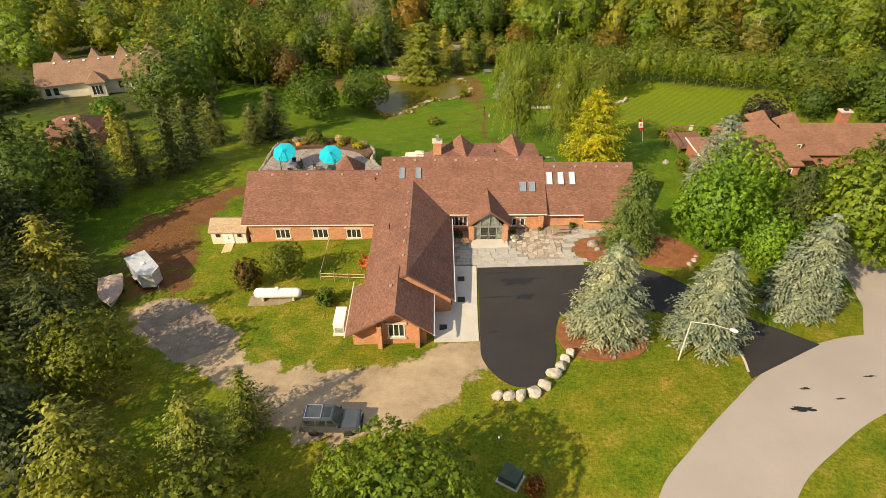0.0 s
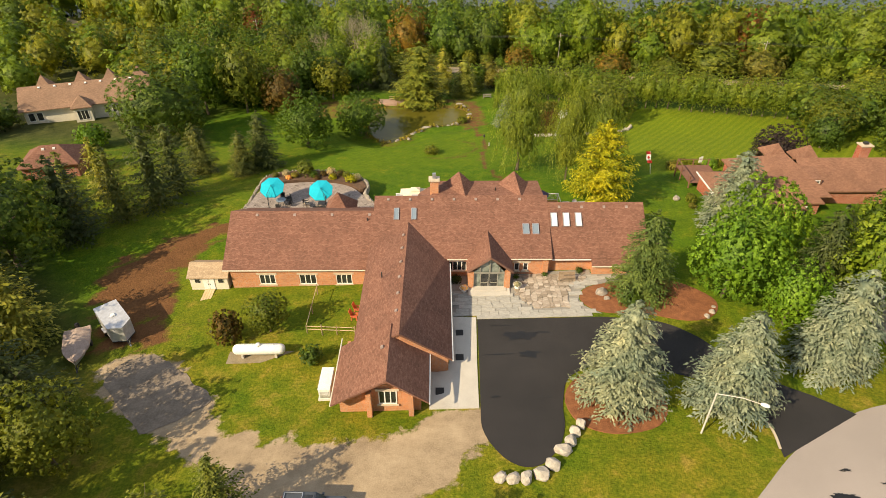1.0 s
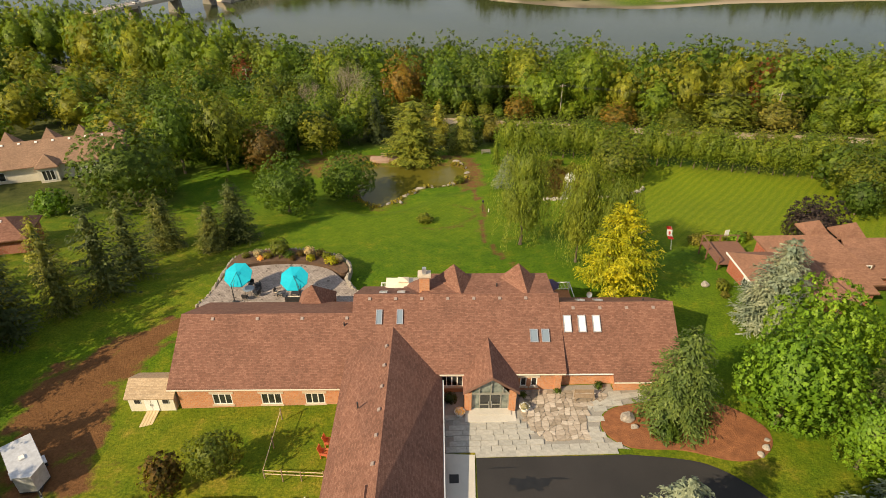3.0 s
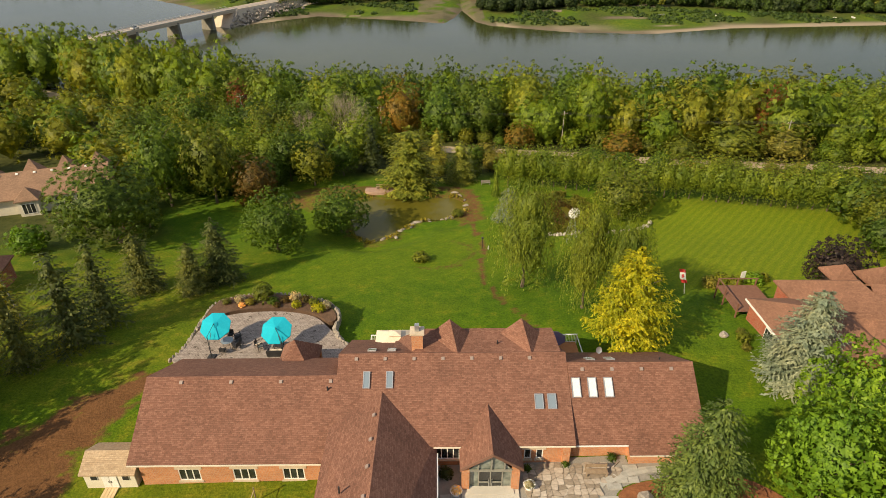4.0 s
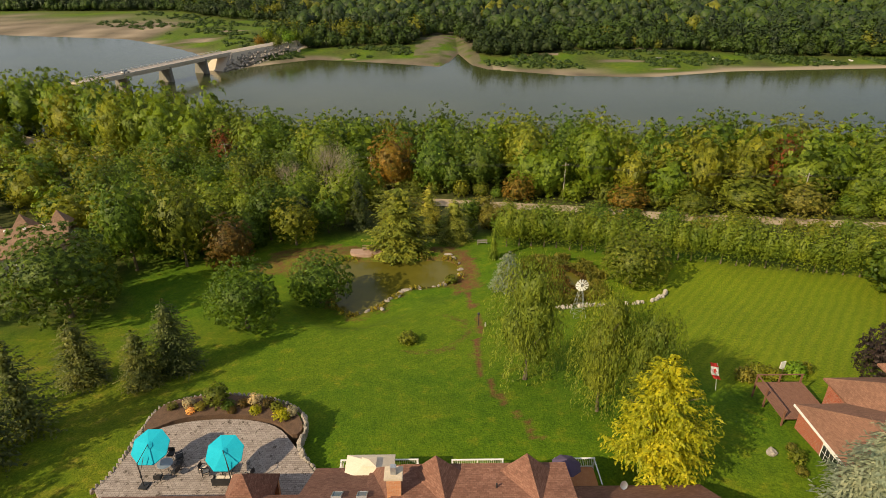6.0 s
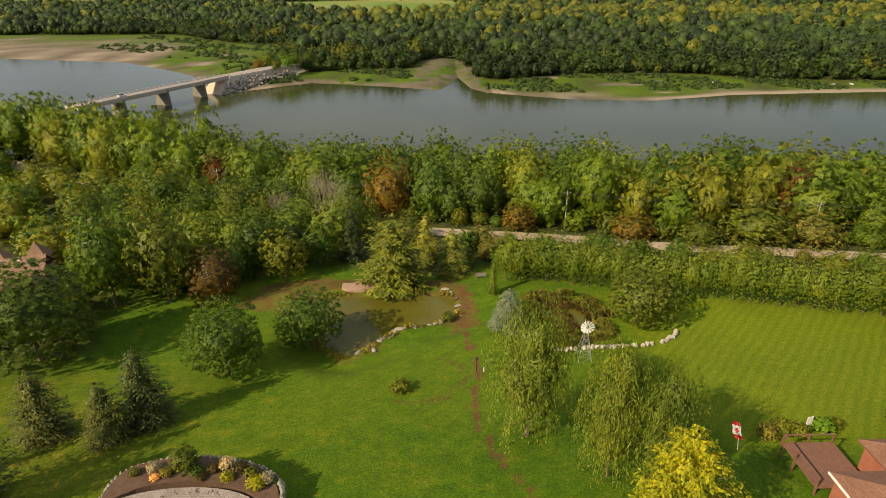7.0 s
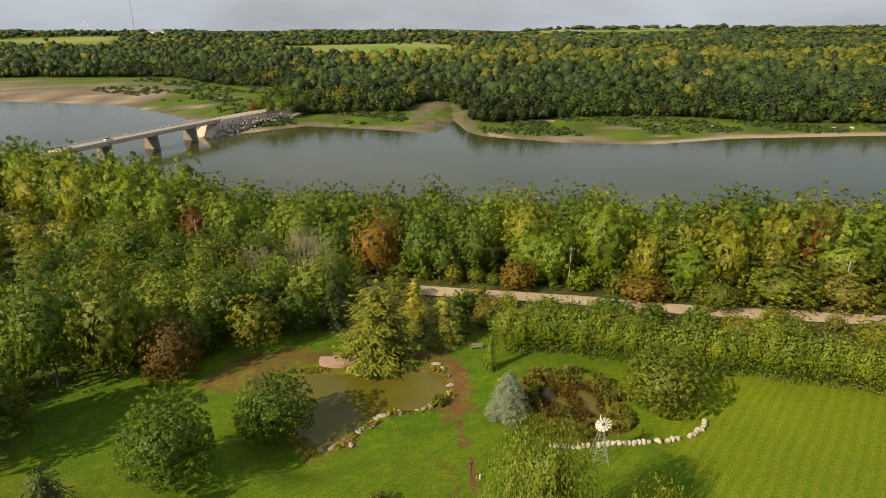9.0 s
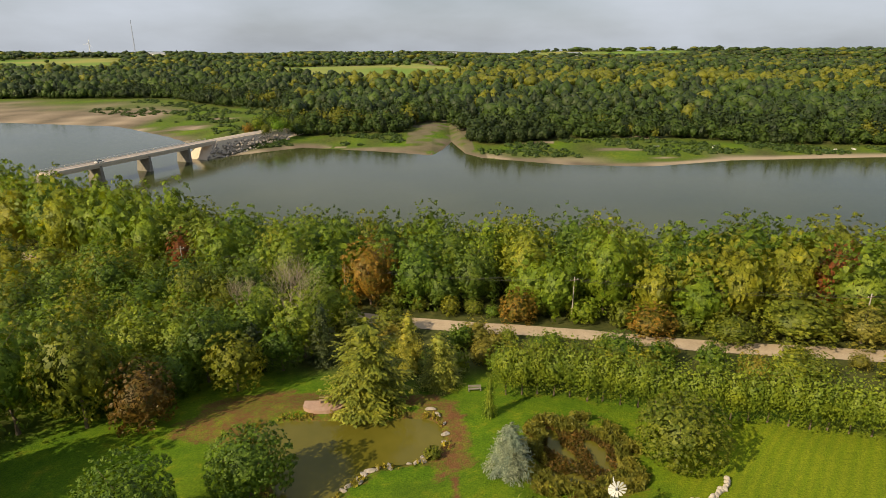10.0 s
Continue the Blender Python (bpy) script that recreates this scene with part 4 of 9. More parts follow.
def conifer_crown(seed, whorls=20, arms=9, per=6, size=0.035, droop=0.25, base=0.06, slim=1.0, power=0.85, ragged=0.2, lift=0.0):
    """A unit conifer (height 1, width 1 at its foot): whorls of needle sprays that lie along drooping arms."""
    rng = np.random.RandomState(seed)
    c = Cloud()
    for w in range(whorls):
        u = (w + rng.uniform(-0.3, 0.3)) / (whorls - 1)
        u = min(max(u, 0), 1)
        h = base + (0.985 - base) * u
        reach = 0.5 * slim * (1 - u) ** power + 0.015
        k = max(5, int(arms * (1 - 0.55 * u)))
        for j in range(k):
            a = 6.28 * j / k + rng.uniform(-0.4, 0.4) + w * 0.7
            r = reach * rng.uniform(1 - ragged, 1 + ragged * 0.6)
            q = max(3, int(per * (0.45 + 0.55 * r / 0.5)))
            s = np.linspace(0.12, 1, q)[:, None] + rng.uniform(-0.05, 0.05, (q, 1))
            out = np.array([math.cos(a), math.sin(a), 0])
            side = np.array([-math.sin(a), math.cos(a), 0])
            fan = rng.normal(0, 0.16, (q, 1)) * s
            p = out * r * s + side * r * fan + np.array([0, 0, 1]) * (h + 0.08 * r + lift * r * s - droop * r * s ** 1.7) + rng.normal(0, 0.006, (q, 3))
            lie = out + side * (fan * 2.5 + rng.normal(0, 0.3, (q, 1))) - np.array([0, 0, 1]) * (droop * 0.9 * s - lift)
            nrm = np.array([0, 0, 1.0]) + out * 0.55 + rng.normal(0, 0.30, (q, 3))
            c.cards(p, nrm, size * (0.75 + 0.5 * (1 - u)), rng, 0.42, 0.22, lie)
    for u in np.linspace(0.02, 0.75, 8):
        r = 0.30 * slim * (1 - u) ** power
        c.blob((0, 0, base + (0.97 - base) * u + 0.04), (r, r, 0.10), rng, 0.3)
    return c


def frond_crown(seed, whorls=22, arms=11, size=0.013, droop=0.2, base=0.03, power=0.75, ragged=0.3, lift=0.0, twigs=9, per=5, core=0.26, calm=0.22):
    """A unit conifer whose arms are feathered fronds with gaps between them."""
    rng = np.random.RandomState(seed)
    c = Cloud()
    up = np.array([0, 0, 1.0])
    for w in range(whorls):
        u = min(max((w + rng.uniform(-0.35, 0.35)) / (whorls - 1), 0), 1)
        h = base + (0.97 - base) * u
        reach = 0.5 * (1 - u) ** power + 0.012
        if w < 2:
            reach *= 0.86
        k = max(4, int(arms * (1 - 0.6 * u) + 0.5))
        turn = rng.uniform(0, 6.28)
        for j in range(k):
            a = 6.28 * j / k + rng.uniform(-0.3, 0.3) + turn
            r = reach * rng.uniform(1 - ragged, 1.06)
            tip = rng.uniform(-0.05, 0.12) + lift
            out, side = np.array([math.cos(a), math.sin(a), 0]), np.array([-math.sin(a), math.cos(a), 0])
            rise = rng.uniform(-0.012, 0.012)

            def arm(s):
                return out * r * s + up * (h + rise + tip * r * s ** 2 - droop * r * s)
            n2 = max(4, int(twigs * (0.35 + 0.65 * r / 0.5)))
            P, L = [], []
            for b in range(n2):
                s = 0.22 + 0.78 * (b + rng.uniform(0.2, 0.8)) / n2
                sg = 1 if b % 2 else -1
                length = r * rng.uniform(0.24, 0.42) * (1.15 - 0.75 * s) + 0.012
                way = out * 0.8 + side * sg * rng.uniform(0.6, 1.0) - up * rng.uniform(0.05, 0.45)
                way /= np.linalg.norm(way)
                q = np.linspace(0.1, 1, max(2, int(per * (0.4 + 0.6 * length / 0.17))))[:, None]
                P.append(arm(s) + way * length * q)
                L.append(np.repeat(way[None], len(q), 0))
            s = np.linspace(0.3, 1.02, n2)[:, None]
            P.append(arm(s))
            L.append(np.repeat((out + up * (2 * tip - droop))[None], n2, 0))
            P, L = np.concatenate(P), np.concatenate(L)
            c.cards(P + rng.normal(0, 0.004, P.shape), up + out * 0.45 + rng.normal(0, calm, P.shape), size, rng, 0.5, 0.2, L + rng.normal(0, 0.16, L.shape))
    for u in np.linspace(0.02, 0.8, 9):
        r = core * (1 - u) ** power
        c.blob((0, 0, base + (0.97 - base) * u + 0.03), (r, r, 0.08), rng, 0.3)
    return c


def weeping_crown(seed, strands=230, per=15, size=0.022):
    rng = np.random.RandomState(seed)
    c = Cloud()
    for i in range(strands):
        a, h = rng.uniform(0, 6.28), rng.uniform(0.35, 0.98)
        r = 0.47 * math.sin(math.pi * (0.16 + 0.84 * (1 - (h - 0.2) / 0.8))) ** 0.6 * rng.uniform(0.25, 1.0) + 0.03
        s = np.linspace(0, 1, per)[:, None]
        fall = rng.uniform(0.18, 0.42)
        bow = 0.75 + 0.35 * s
        p = np.concatenate([r * bow * math.cos(a), r * bow * math.sin(a), np.maximum(h - fall * s ** 1.3, 0.04)], 1) + rng.normal(0, 0.012, (per, 3))
        c.cards(p, np.array([math.cos(a), math.sin(a), 0.6]) + rng.normal(0, 0.5, p.shape), size, rng, 0.38, 0.2, np.array([0, 0, -1.0]) + rng.normal(0, 0.35, p.shape))
    for h, r in ((0.3, 0.16), (0.45, 0.2), (0.6, 0.19), (0.75, 0.13)):
        for k in range(3):
            a = rng.uniform(0, 6.28)
            c.blob((0.1 * math.cos(a), 0.1 * math.sin(a), h), (r, r, 0.12), rng, 0.3)
    return c


def trunk_mesh(seed, limbs=6, top=0.72, girth=0.022, lean=0.02):
    """A unit tapered trunk with rising limbs."""
    rng = np.random.RandomState(seed)
    bm = bmesh.new()
    prev, r = Vector((0, 0, -0.03)), girth * 1.35
    knots = []
    for i in range(1, 7):
        p = Vector((rng.uniform(-lean, lean), rng.uniform(-lean, lean), top * i / 6))
        r2 = girth * (1 - 0.8 * i / 6)
        rod(prev, p, r, r2, 7, bm)
        knots.append((p, r2))
        prev, r = p, r2
    for i in range(limbs):
        p, r2 = knots[1 + i % 4]
        a = 2.4 * i
        e = p + Vector((0.26 * math.cos(a), 0.26 * math.sin(a), rng.uniform(0.12, 0.24)))
        rod(p, e, r2 * 0.6, r2 * 0.15, 5, bm)
    me = bpy.data.meshes.new("trunk")
    bm.to_mesh(me)
    bm.free()
    me.materials.append(M["bark"])
    return me


def bare_mesh(seed):
    """A leafless crown of forking grey twigs (unit height and width)."""
    rng = np.random.RandomState(seed)
    bm = bmesh.new()

    def grow(p, d, length, r, depth):
        e = p + d * length
        rod(p, e, r, r * 0.6, 3 if depth > 1 else 6, bm)
        if depth < 7:
            for _ in range(3 if depth < 5 else 2):
                q = Vector(rng.normal(size=3)) * 0.5
                q.z = abs(q.z) * 0.5 + 0.15
                grow(e, (d + q).normalized(), length * rng.uniform(0.62, 0.85), r * 0.58, depth + 1)
    for k in range(4):
        grow(Vector((0, 0, 0)), Vector((0.22 * math.cos(1.6 * k), 0.22 * math.sin(1.6 * k), 1)).normalized(), 0.2, 0.0052, 1)
    for v in bm.verts:
        v.co.x, v.co.y = v.co.x * 0.9, v.co.y * 0.9
    top = max(v.co.z for v in bm.verts)
    wide = 2 * max(max(abs(v.co.x), abs(v.co.y)) for v in bm.verts)
    for v in bm.verts:
        v.co = (v.co.x / wide, v.co.y / wide, v.co.z / top)
    me = bpy.data.meshes.new("bare_limbs")
    bm.to_mesh(me)
    bm.free()
    me.materials.append(M["twig"])
    return me


CROWNS = {
    "near": [clump_crown(s, 620, 16, 0.0125, 0.036, 0.10, 2.2, 14, 0.22) for s in (14,)],
    "broad": [clump_crown(s, 150, 10, 0.025, 0.068, 0.05, 2.3, 10, 0.16, 1.3) for s in (1, 2, 3)],
    "fine": [clump_crown(s, 260, 13, 0.0175, 0.046, 0.10, 2.0, 11, 0.26, 1.05) for s in (11, 12, 13)],
    "full": [clump_crown(s, 380, 14, 0.0150, 0.040, 0.05, 2.2, 10, 0.14, 1.1) for s in (15, 16, 17)],
    "hedge": [clump_crown(s, 260, 8, 0.0230, 0.036, 0.0, 3.2, 5, 0.05, 1.85, -0.8) for s in (18, 19)],
    "wood": [clump_crown(s, 140, 10, 0.024, 0.064, 0.02, 2.4, 9, 0.13, 1.35, fill=4, inner=0.74) for s in (21, 22, 23, 24)],
    "tall": [clump_crown(s, 145, 10, 0.024, 0.064, 0.02, 2.6, 9, 0.13, 1.45, fill=4, inner=0.74) for s in (31, 32, 33)],
    "back": [clump_crown(s, 56, 7, 0.042, 0.10, 0.02, 2.5, 9, 0.13, 1.45, fill=3, inner=0.74) for s in (35, 36, 37, 38)],
    "far": [clump_crown(s, 32, 4, 0.072, 0.12, 0.0, 2.3, 7, 0.2, 1.4, fill=1, inner=0.72) for s in (91, 92, 93)],
    "pine": [frond_crown(s, 15, 11, 0.0250, 0.08, 0.06, 0.52, 0.45, 0.14, 9, 4, 0.14) for s in (41, 42, 43)],
    "spruce": [frond_crown(s, 18, 13, 0.0230, 0.20, 0.03, 0.46, 0.30, 0.0, 10, 5, 0.24) for s in (51, 52)],
    "densespruce": [frond_crown(s, 20, 15, 0.0190, 0.34, 0.02, 0.52, 0.26, 0.10, 14, 7, 0.2, 0.16) for s in (55, 56, 57)],
    "stout": [frond_crown(s, 19, 15, 0.0200, 0.26, 0.02, 0.45, 0.2, 0.0, 13, 6, 0.2) for s in (58,)],
    "larch": [frond_crown(s, 16, 14, 0.0230, 0.16, 0.02, 0.40, 0.36, 0.08, 14, 7, 0.24) for s in (67,)],
    "tier": [frond_crown(s, 15, 15, 0.0165, 0.0, 0.16, 0.58, 0.35, 0.12, 16, 10, 0.10, 0.35) for s in (66,)],
    "weep": [weeping_crown(s, 560, 20, 0.0150) for s in (61, 62)],
    "bush": [clump_crown(s, 64, 9, 0.042, 0.095, 0.0) for s in (71, 72, 73)],
    "column": [conifer_crown(s, 26, 12, 6, 0.05, 0.1, 0.02, 1.0, 0.45, 0.15) for s in (81, 82)],
}
TRUNKS = [trunk_mesh(s) for s in (1, 2, 3)]
THIN = [trunk_mesh(s, 3, 0.9, 0.014, 0.008) for s in (4, 5)]
crown_cache = {}
SEEN_TREES = []


def tree(kind, leaf, x, y, height, width, label, name="tree", category="tree", group="", seed=None, low=0.0, z=None):
    rng = np.random.RandomState(int(abs(x * 131 + y * 17) * 10) % 99991 if seed is None else seed)
    i = rng.randint(len(CROWNS[kind]))
    if (kind, leaf, i) not in crown_cache:
        crown_cache[kind, leaf, i] = CROWNS[kind][i].mesh("crown_" + kind, leaf)
    t = thing(name, x, y, (at(x, y) if z is None else z) - (0.05 if kind not in ("wood", "tall", "back") else 0.10 * height), rng.uniform(0, 360), label, category, group)
    m = Matrix.Diagonal((width, width, height, 1))
    share("crown", crown_cache[kind, leaf, i], t, m)
    if kind not in ("bush", "column"):
        share("trunk", (THIN if kind in ("spruce", "densespruce", "pine", "larch", "stout") else TRUNKS)[i % 2], t, m)
    SEEN_TREES.append((x, y, width / 2))
    return t

# ---- the brick house ----
def gable_x(x0, x1, yf, zf, yr, zr, yb, zb, t=0.18):
    """A roof slab with its ridge along x: front eave, ridge, back eave."""
    prof = [(yf, zf), (yr, zr), (yb, zb), (yb, zb - t), (yr, zr - t * 1.2), (yf, zf - t)]
    pts = [(x, y, z) for x in (x0, x1) for y, z in prof]
    fs = [tuple(range(6)), tuple(range(6, 12))] + [(i, (i + 1) % 6, 6 + (i + 1) % 6, 6 + i) for i in range(6)]
    return solid(pts, fs)


def gable_y(y0, y1, xl, zl, xr, zr, xe, ze, t=0.18, prow=0.0, back=0.0, sink=0.0):
    """A roof slab with its ridge along y: left eave, ridge, right eave; the ridge may run further out than the eaves and sink towards its back."""
    prof = [(xl, zl, 0), (xr, zr, 1), (xe, ze, 0), (xe, ze - t, 0), (xr, zr - t * 1.2, 1), (xl, zl - t, 0)]
    pts = [(x, y0 - prow * p, z) for x, z, p in prof] + [(x, y1 + back * p, z - sink * p) for x, z, p in prof]
    fs = [tuple(range(6)), tuple(range(6, 12))] + [(i, (i + 1) % 6, 6 + (i + 1) % 6, 6 + i) for i in range(6)]
    return solid(pts, fs)


def pyramid(x0, x1, y0, y1, z, ax, ay, az, t=0.2):
    return solid([(x0, y0, z), (x1, y0, z), (x1, y1, z), (x0, y1, z), (ax, ay, az), (x0, y0, z - t), (x1, y0, z - t), (x1, y1, z - t), (x0, y1, z - t)],
                 [(0, 1, 4), (1, 2, 4), (2, 3, 4), (3, 0, 4), (5, 6, 1, 0), (6, 7, 2, 1), (7, 8, 3, 2), (8, 5, 0, 3), (8, 7, 6, 5)])


def wall_with_holes(x0, x1, y, thick, z0, z1, holes):
    """A wall along x whose openings (x0, x1, z0, z1) go right through it."""
    bm = bmesh.new()
    xs = sorted({x0, x1, *[h[0] for h in holes], *[h[1] for h in holes]})
    zs = sorted({z0, z1, *[h[2] for h in holes], *[h[3] for h in holes]})
    v = {(i, j, k): bm.verts.new((x, yy, z)) for i, x in enumerate(xs) for j, z in enumerate(zs) for k, yy in enumerate((y, y + thick))}
    nx, nz = len(xs) - 1, len(zs) - 1

    def full(i, j):
        if not (0 <= i < nx and 0 <= j < nz):
            return False
        cx, cz = (xs[i] + xs[i + 1]) / 2, (zs[j] + zs[j + 1]) / 2
        return not any(h[0] < cx < h[1] and h[2] < cz < h[3] for h in holes)

    for i in range(nx):
        for j in range(nz):
            if not full(i, j):
                continue
            for k in (0, 1):
                bm.faces.new([v[a, b, k] for a, b in ((i, j), (i + 1, j), (i + 1, j + 1), (i, j + 1))])
            for di, dj, (a, b), (c, d) in ((-1, 0, (i, j), (i, j + 1)), (1, 0, (i + 1, j), (i + 1, j + 1)), (0, -1, (i, j), (i + 1, j)), (0, 1, (i, j + 1), (i + 1, j + 1))):
                if not full(i + di, j + dj):
                    bm.faces.new((v[a, b, 0], v[c, d, 0], v[c, d, 1], v[a, b, 1]))
    return bm


def window(parent, x0, x1, z0, z1, y, panes=3, frame_material="white", sill="stone", name="window", arch=False):
    """A window that faces -y: frame, panes, lintel and sill."""
    w = share(name, None, parent)
    w.matrix_basis = Matrix.Identity(4)
    step_x = (x1 - x0 - 0.09) / panes
    gaps = [(x0 + 0.09 + step_x * k, x0 + step_x * (k + 1), z0 + 0.09, z1 - 0.09) for k in range(panes)]
    part("frame", wall_with_holes(x0, x1, y + 0.02, 0.12, z0, z1, gaps), frame_material, w)
    for a, b, c, d in gaps:
        part("pane", box(a, b, y + 0.07, y + 0.09, c, d), "glass", w)
    if sill:
        part("sill", box(x0 - 0.14, x1 + 0.14, y - 0.09, y + 0.02, z0 - 0.17, z0, 0.01), sill, w)
        part("lintel", box(x0 - 0.22, x1 + 0.22, y - 0.05, y + 0.02, z1, z1 + 0.26, 0.01), sill, w)
    return w


def roof_vent(parent, x, y, z, slope):
    v = part("roof_vent", box(-0.15, 0.15, -0.15, 0.15, -0.05, 0.10, 0.02), "vent", parent)
    v.matrix_basis = pose(x, y, z, slope, 0, 0)
    return v


def skylight(parent, x, y, z, slope, w, h, material="skylight"):
    s = share("skylight", None, parent, pose(x, y, z, slope, 0, 0))
    ring = wall_with_holes(-w / 2, w / 2, 0, 0.18, -h / 2, h / 2, [(-w / 2 + 0.07, w / 2 - 0.07, -h / 2 + 0.07, h / 2 - 0.07)])
    bmesh.ops.transform(ring, matrix=pose(0, 0, 0.13, -90, 0, 0), verts=ring.verts[:])
    part("frame", ring, "metal", s)
    part("pane", box(-w / 2 + 0.07, w / 2 - 0.07, -h / 2 + 0.07, h / 2 - 0.07, 0.06, 0.10), material, s)
    return s


house = thing("house", 0, 0, 0, 0, "long single-storey orange brick house with brown shingle roofs", "house")
# west wing
WF, WE = 55.62, (55.3, -1.15)
WR = (61.5, 2.65)
holes = [(-19.9, -18.1, -3.45, -2.1), (-15.4, -13.5, -3.45, -2.1), (-11.3, -9.5, -3.45, -2.1)]
part("wall", wall_with_holes(-23.0, -6.9, WF, 0.35, -5.2, -1.3, holes), "brick", house)
for h in holes:
    window(house, *h, WF)
part("wall", solid([(-23.0, 56.15, -5.2), (-23.0, 67.1, -5.2), (-23.0, 67.1, -1.3), (-23.0, 61.5, 2.3), (-23.0, 56.15, -1.0), (-22.65, 56.15, -5.2), (-22.65, 67.1, -5.2), (-22.65, 67.1, -1.3), (-22.65, 61.5, 2.3), (-22.65, 56.15, -1.0)],
                   [(0, 1, 2, 3, 4), (5, 6, 7, 8, 9), (0, 1, 6, 5), (1, 2, 7, 6), (2, 3, 8, 7), (3, 4, 9, 8), (4, 0, 5, 9)]), "brick", house)
part("wall", box(-22.65, -6.9, 66.8, 67.1, -5.2, -1.3), "brick", house)
part("plinth", box(-23.1, -6.9, 55.54, 55.617, -5.2, -4.25), "stone", house)
part("roof", gable_x(-23.7, -6.9, *WE, *WR, 67.9, -0.75), "roof", house)
part("gutter", box(-23.7, -7.3, 55.20, 55.29, -1.34, -1.22, 0.01), "cream", house)
# main block
ME, MR = (56.3, -0.45), (63.2, 3.65)
part("wall", wall_with_holes(-6.9, 12.6, 56.75, 0.35, -5.0, -0.35, [(1.3, 3.4, -2.5, -1.15), (8.8, 9.4, -2.5, -1.4), (9.8, 10.4, -2.5, -1.4)]), "brick", house)
window(house, 1.3, 3.4, -2.5, -1.15, 56.75, 4)
window(house, 8.8, 9.4, -2.5, -1.4, 56.75, 1)
window(house, 9.8, 10.4, -2.5, -1.4, 56.75, 1)
part("wall", solid([(12.3, 57.35, -5), (12.3, 70, -5), (12.3, 70, -0.6), (12.3, 63.2, 3.3), (12.3, 57.35, -0.1), (12.6, 57.35, -5), (12.6, 70, -5), (12.6, 70, -0.6), (12.6, 63.2, 3.3), (12.6, 57.35, -0.1)],
                   [(0, 1, 2, 3, 4), (5, 6, 7, 8, 9), (0, 1, 6, 5), (1, 2, 7, 6), (2, 3, 8, 7), (3, 4, 9, 8), (4, 0, 5, 9)]), "brick", house)
part("wall", solid([(-6.9, 61, 0), (-6.9, 70, -0.6), (-6.9, 63.2, 3.3), (-6.6, 61, 0), (-6.6, 70, -0.6), (-6.6, 63.2, 3.3)], [(0, 1, 2), (3, 4, 5), (0, 1, 4, 3), (1, 2, 5, 4), (2, 0, 3, 5)]), "brick", house)
part("wall", box(-6.9, 12.6, 69.7, 70.0, -5.6, -0.6), "brick", house)
part("roof", gable_x(-7.2, 12.95, *ME, *MR, 70.3, -0.45), "roof", house)
part("gutter", box(1.2, 12.9, 56.20, 56.29, -0.64, -0.52, 0.01), "cream", house)
part("corner_pier", box(12.0, 12.62, 56.5, 56.745, -5, -0.6), "brick", house)
# raised rear roof with two hipped turrets
part("rear_roof", solid([(-0.6, 63.4, 3.5), (12.6, 63.4, 3.5), (12.3, 66.6, 3.75), (0.4, 66.6, 3.75), (-2.6, 69.6, 0.2), (12.6, 69.6, 0.2), (-2.6, 66.2, 1.9)],
                        [(0, 1, 2, 3), (3, 2, 5, 4), (1, 5, 2), (0, 3, 4, 6)]), "roof", house)
for tx, ty in ((2.7, 65.7), (9.25, 65.8)):
    part("turret_roof", solid([(tx - 2.4, 66.0, 3.2), (tx + 0.75, 62.9, 3.4), (tx + 2.2, 66.0, 3.3), (tx + 0.9, 66.9, 3.2), (tx - 0.9, 66.9, 3.2), (tx, ty, 5.5)], [(0, 1, 5), (1, 2, 5), (2, 3, 5), (3, 4, 5), (4, 0, 5), (0, 4, 3, 2, 1)]), "roof", house)
chim = part("chimney", box(-0.75, 0.25, 63.9, 64.8, 2.2, 5.1), "brick", house)
part("cap", box(-0.9, 0.4, 63.75, 64.95, 5.1, 5.32, 0.03), "stone", chim)
part("flue", box(-0.45, -0.05, 64.1, 64.5, 5.32, 6.0, 0.03), "metal", chim)
# east wing
RE, RR = (56.6, -0.75), (62.2, 3.3)
part("wall", box(12.6, 23.4, 57.3, 57.65, -5, -0.6), "brick", house)
part("wall", solid([(23.1, 57.65, -5), (23.1, 68, -5), (23.1, 68, -0.8), (23.1, 62.2, 2.9), (23.1, 57.65, -0.4), (23.4, 57.65, -5), (23.4, 68, -5), (23.4, 68, -0.8), (23.4, 62.2, 2.9), (23.4, 57.65, -0.4)],
                   [(0, 1, 2, 3, 4), (5, 6, 7, 8, 9), (0, 1, 6, 5), (1, 2, 7, 6), (2, 3, 8, 7), (3, 4, 9, 8), (4, 0, 5, 9)]), "brick", house)
part("wall", box(12.6, 23.1, 67.7, 68, -5.4, -0.8), "brick", house)
part("roof", gable_x(12.97, 24.0, *RE, *RR, 68.4, -0.75), "roof", house)
part("gutter", box(12.98, 17.4, 56.50, 56.59, -0.94, -0.82, 0.01), "white", house)
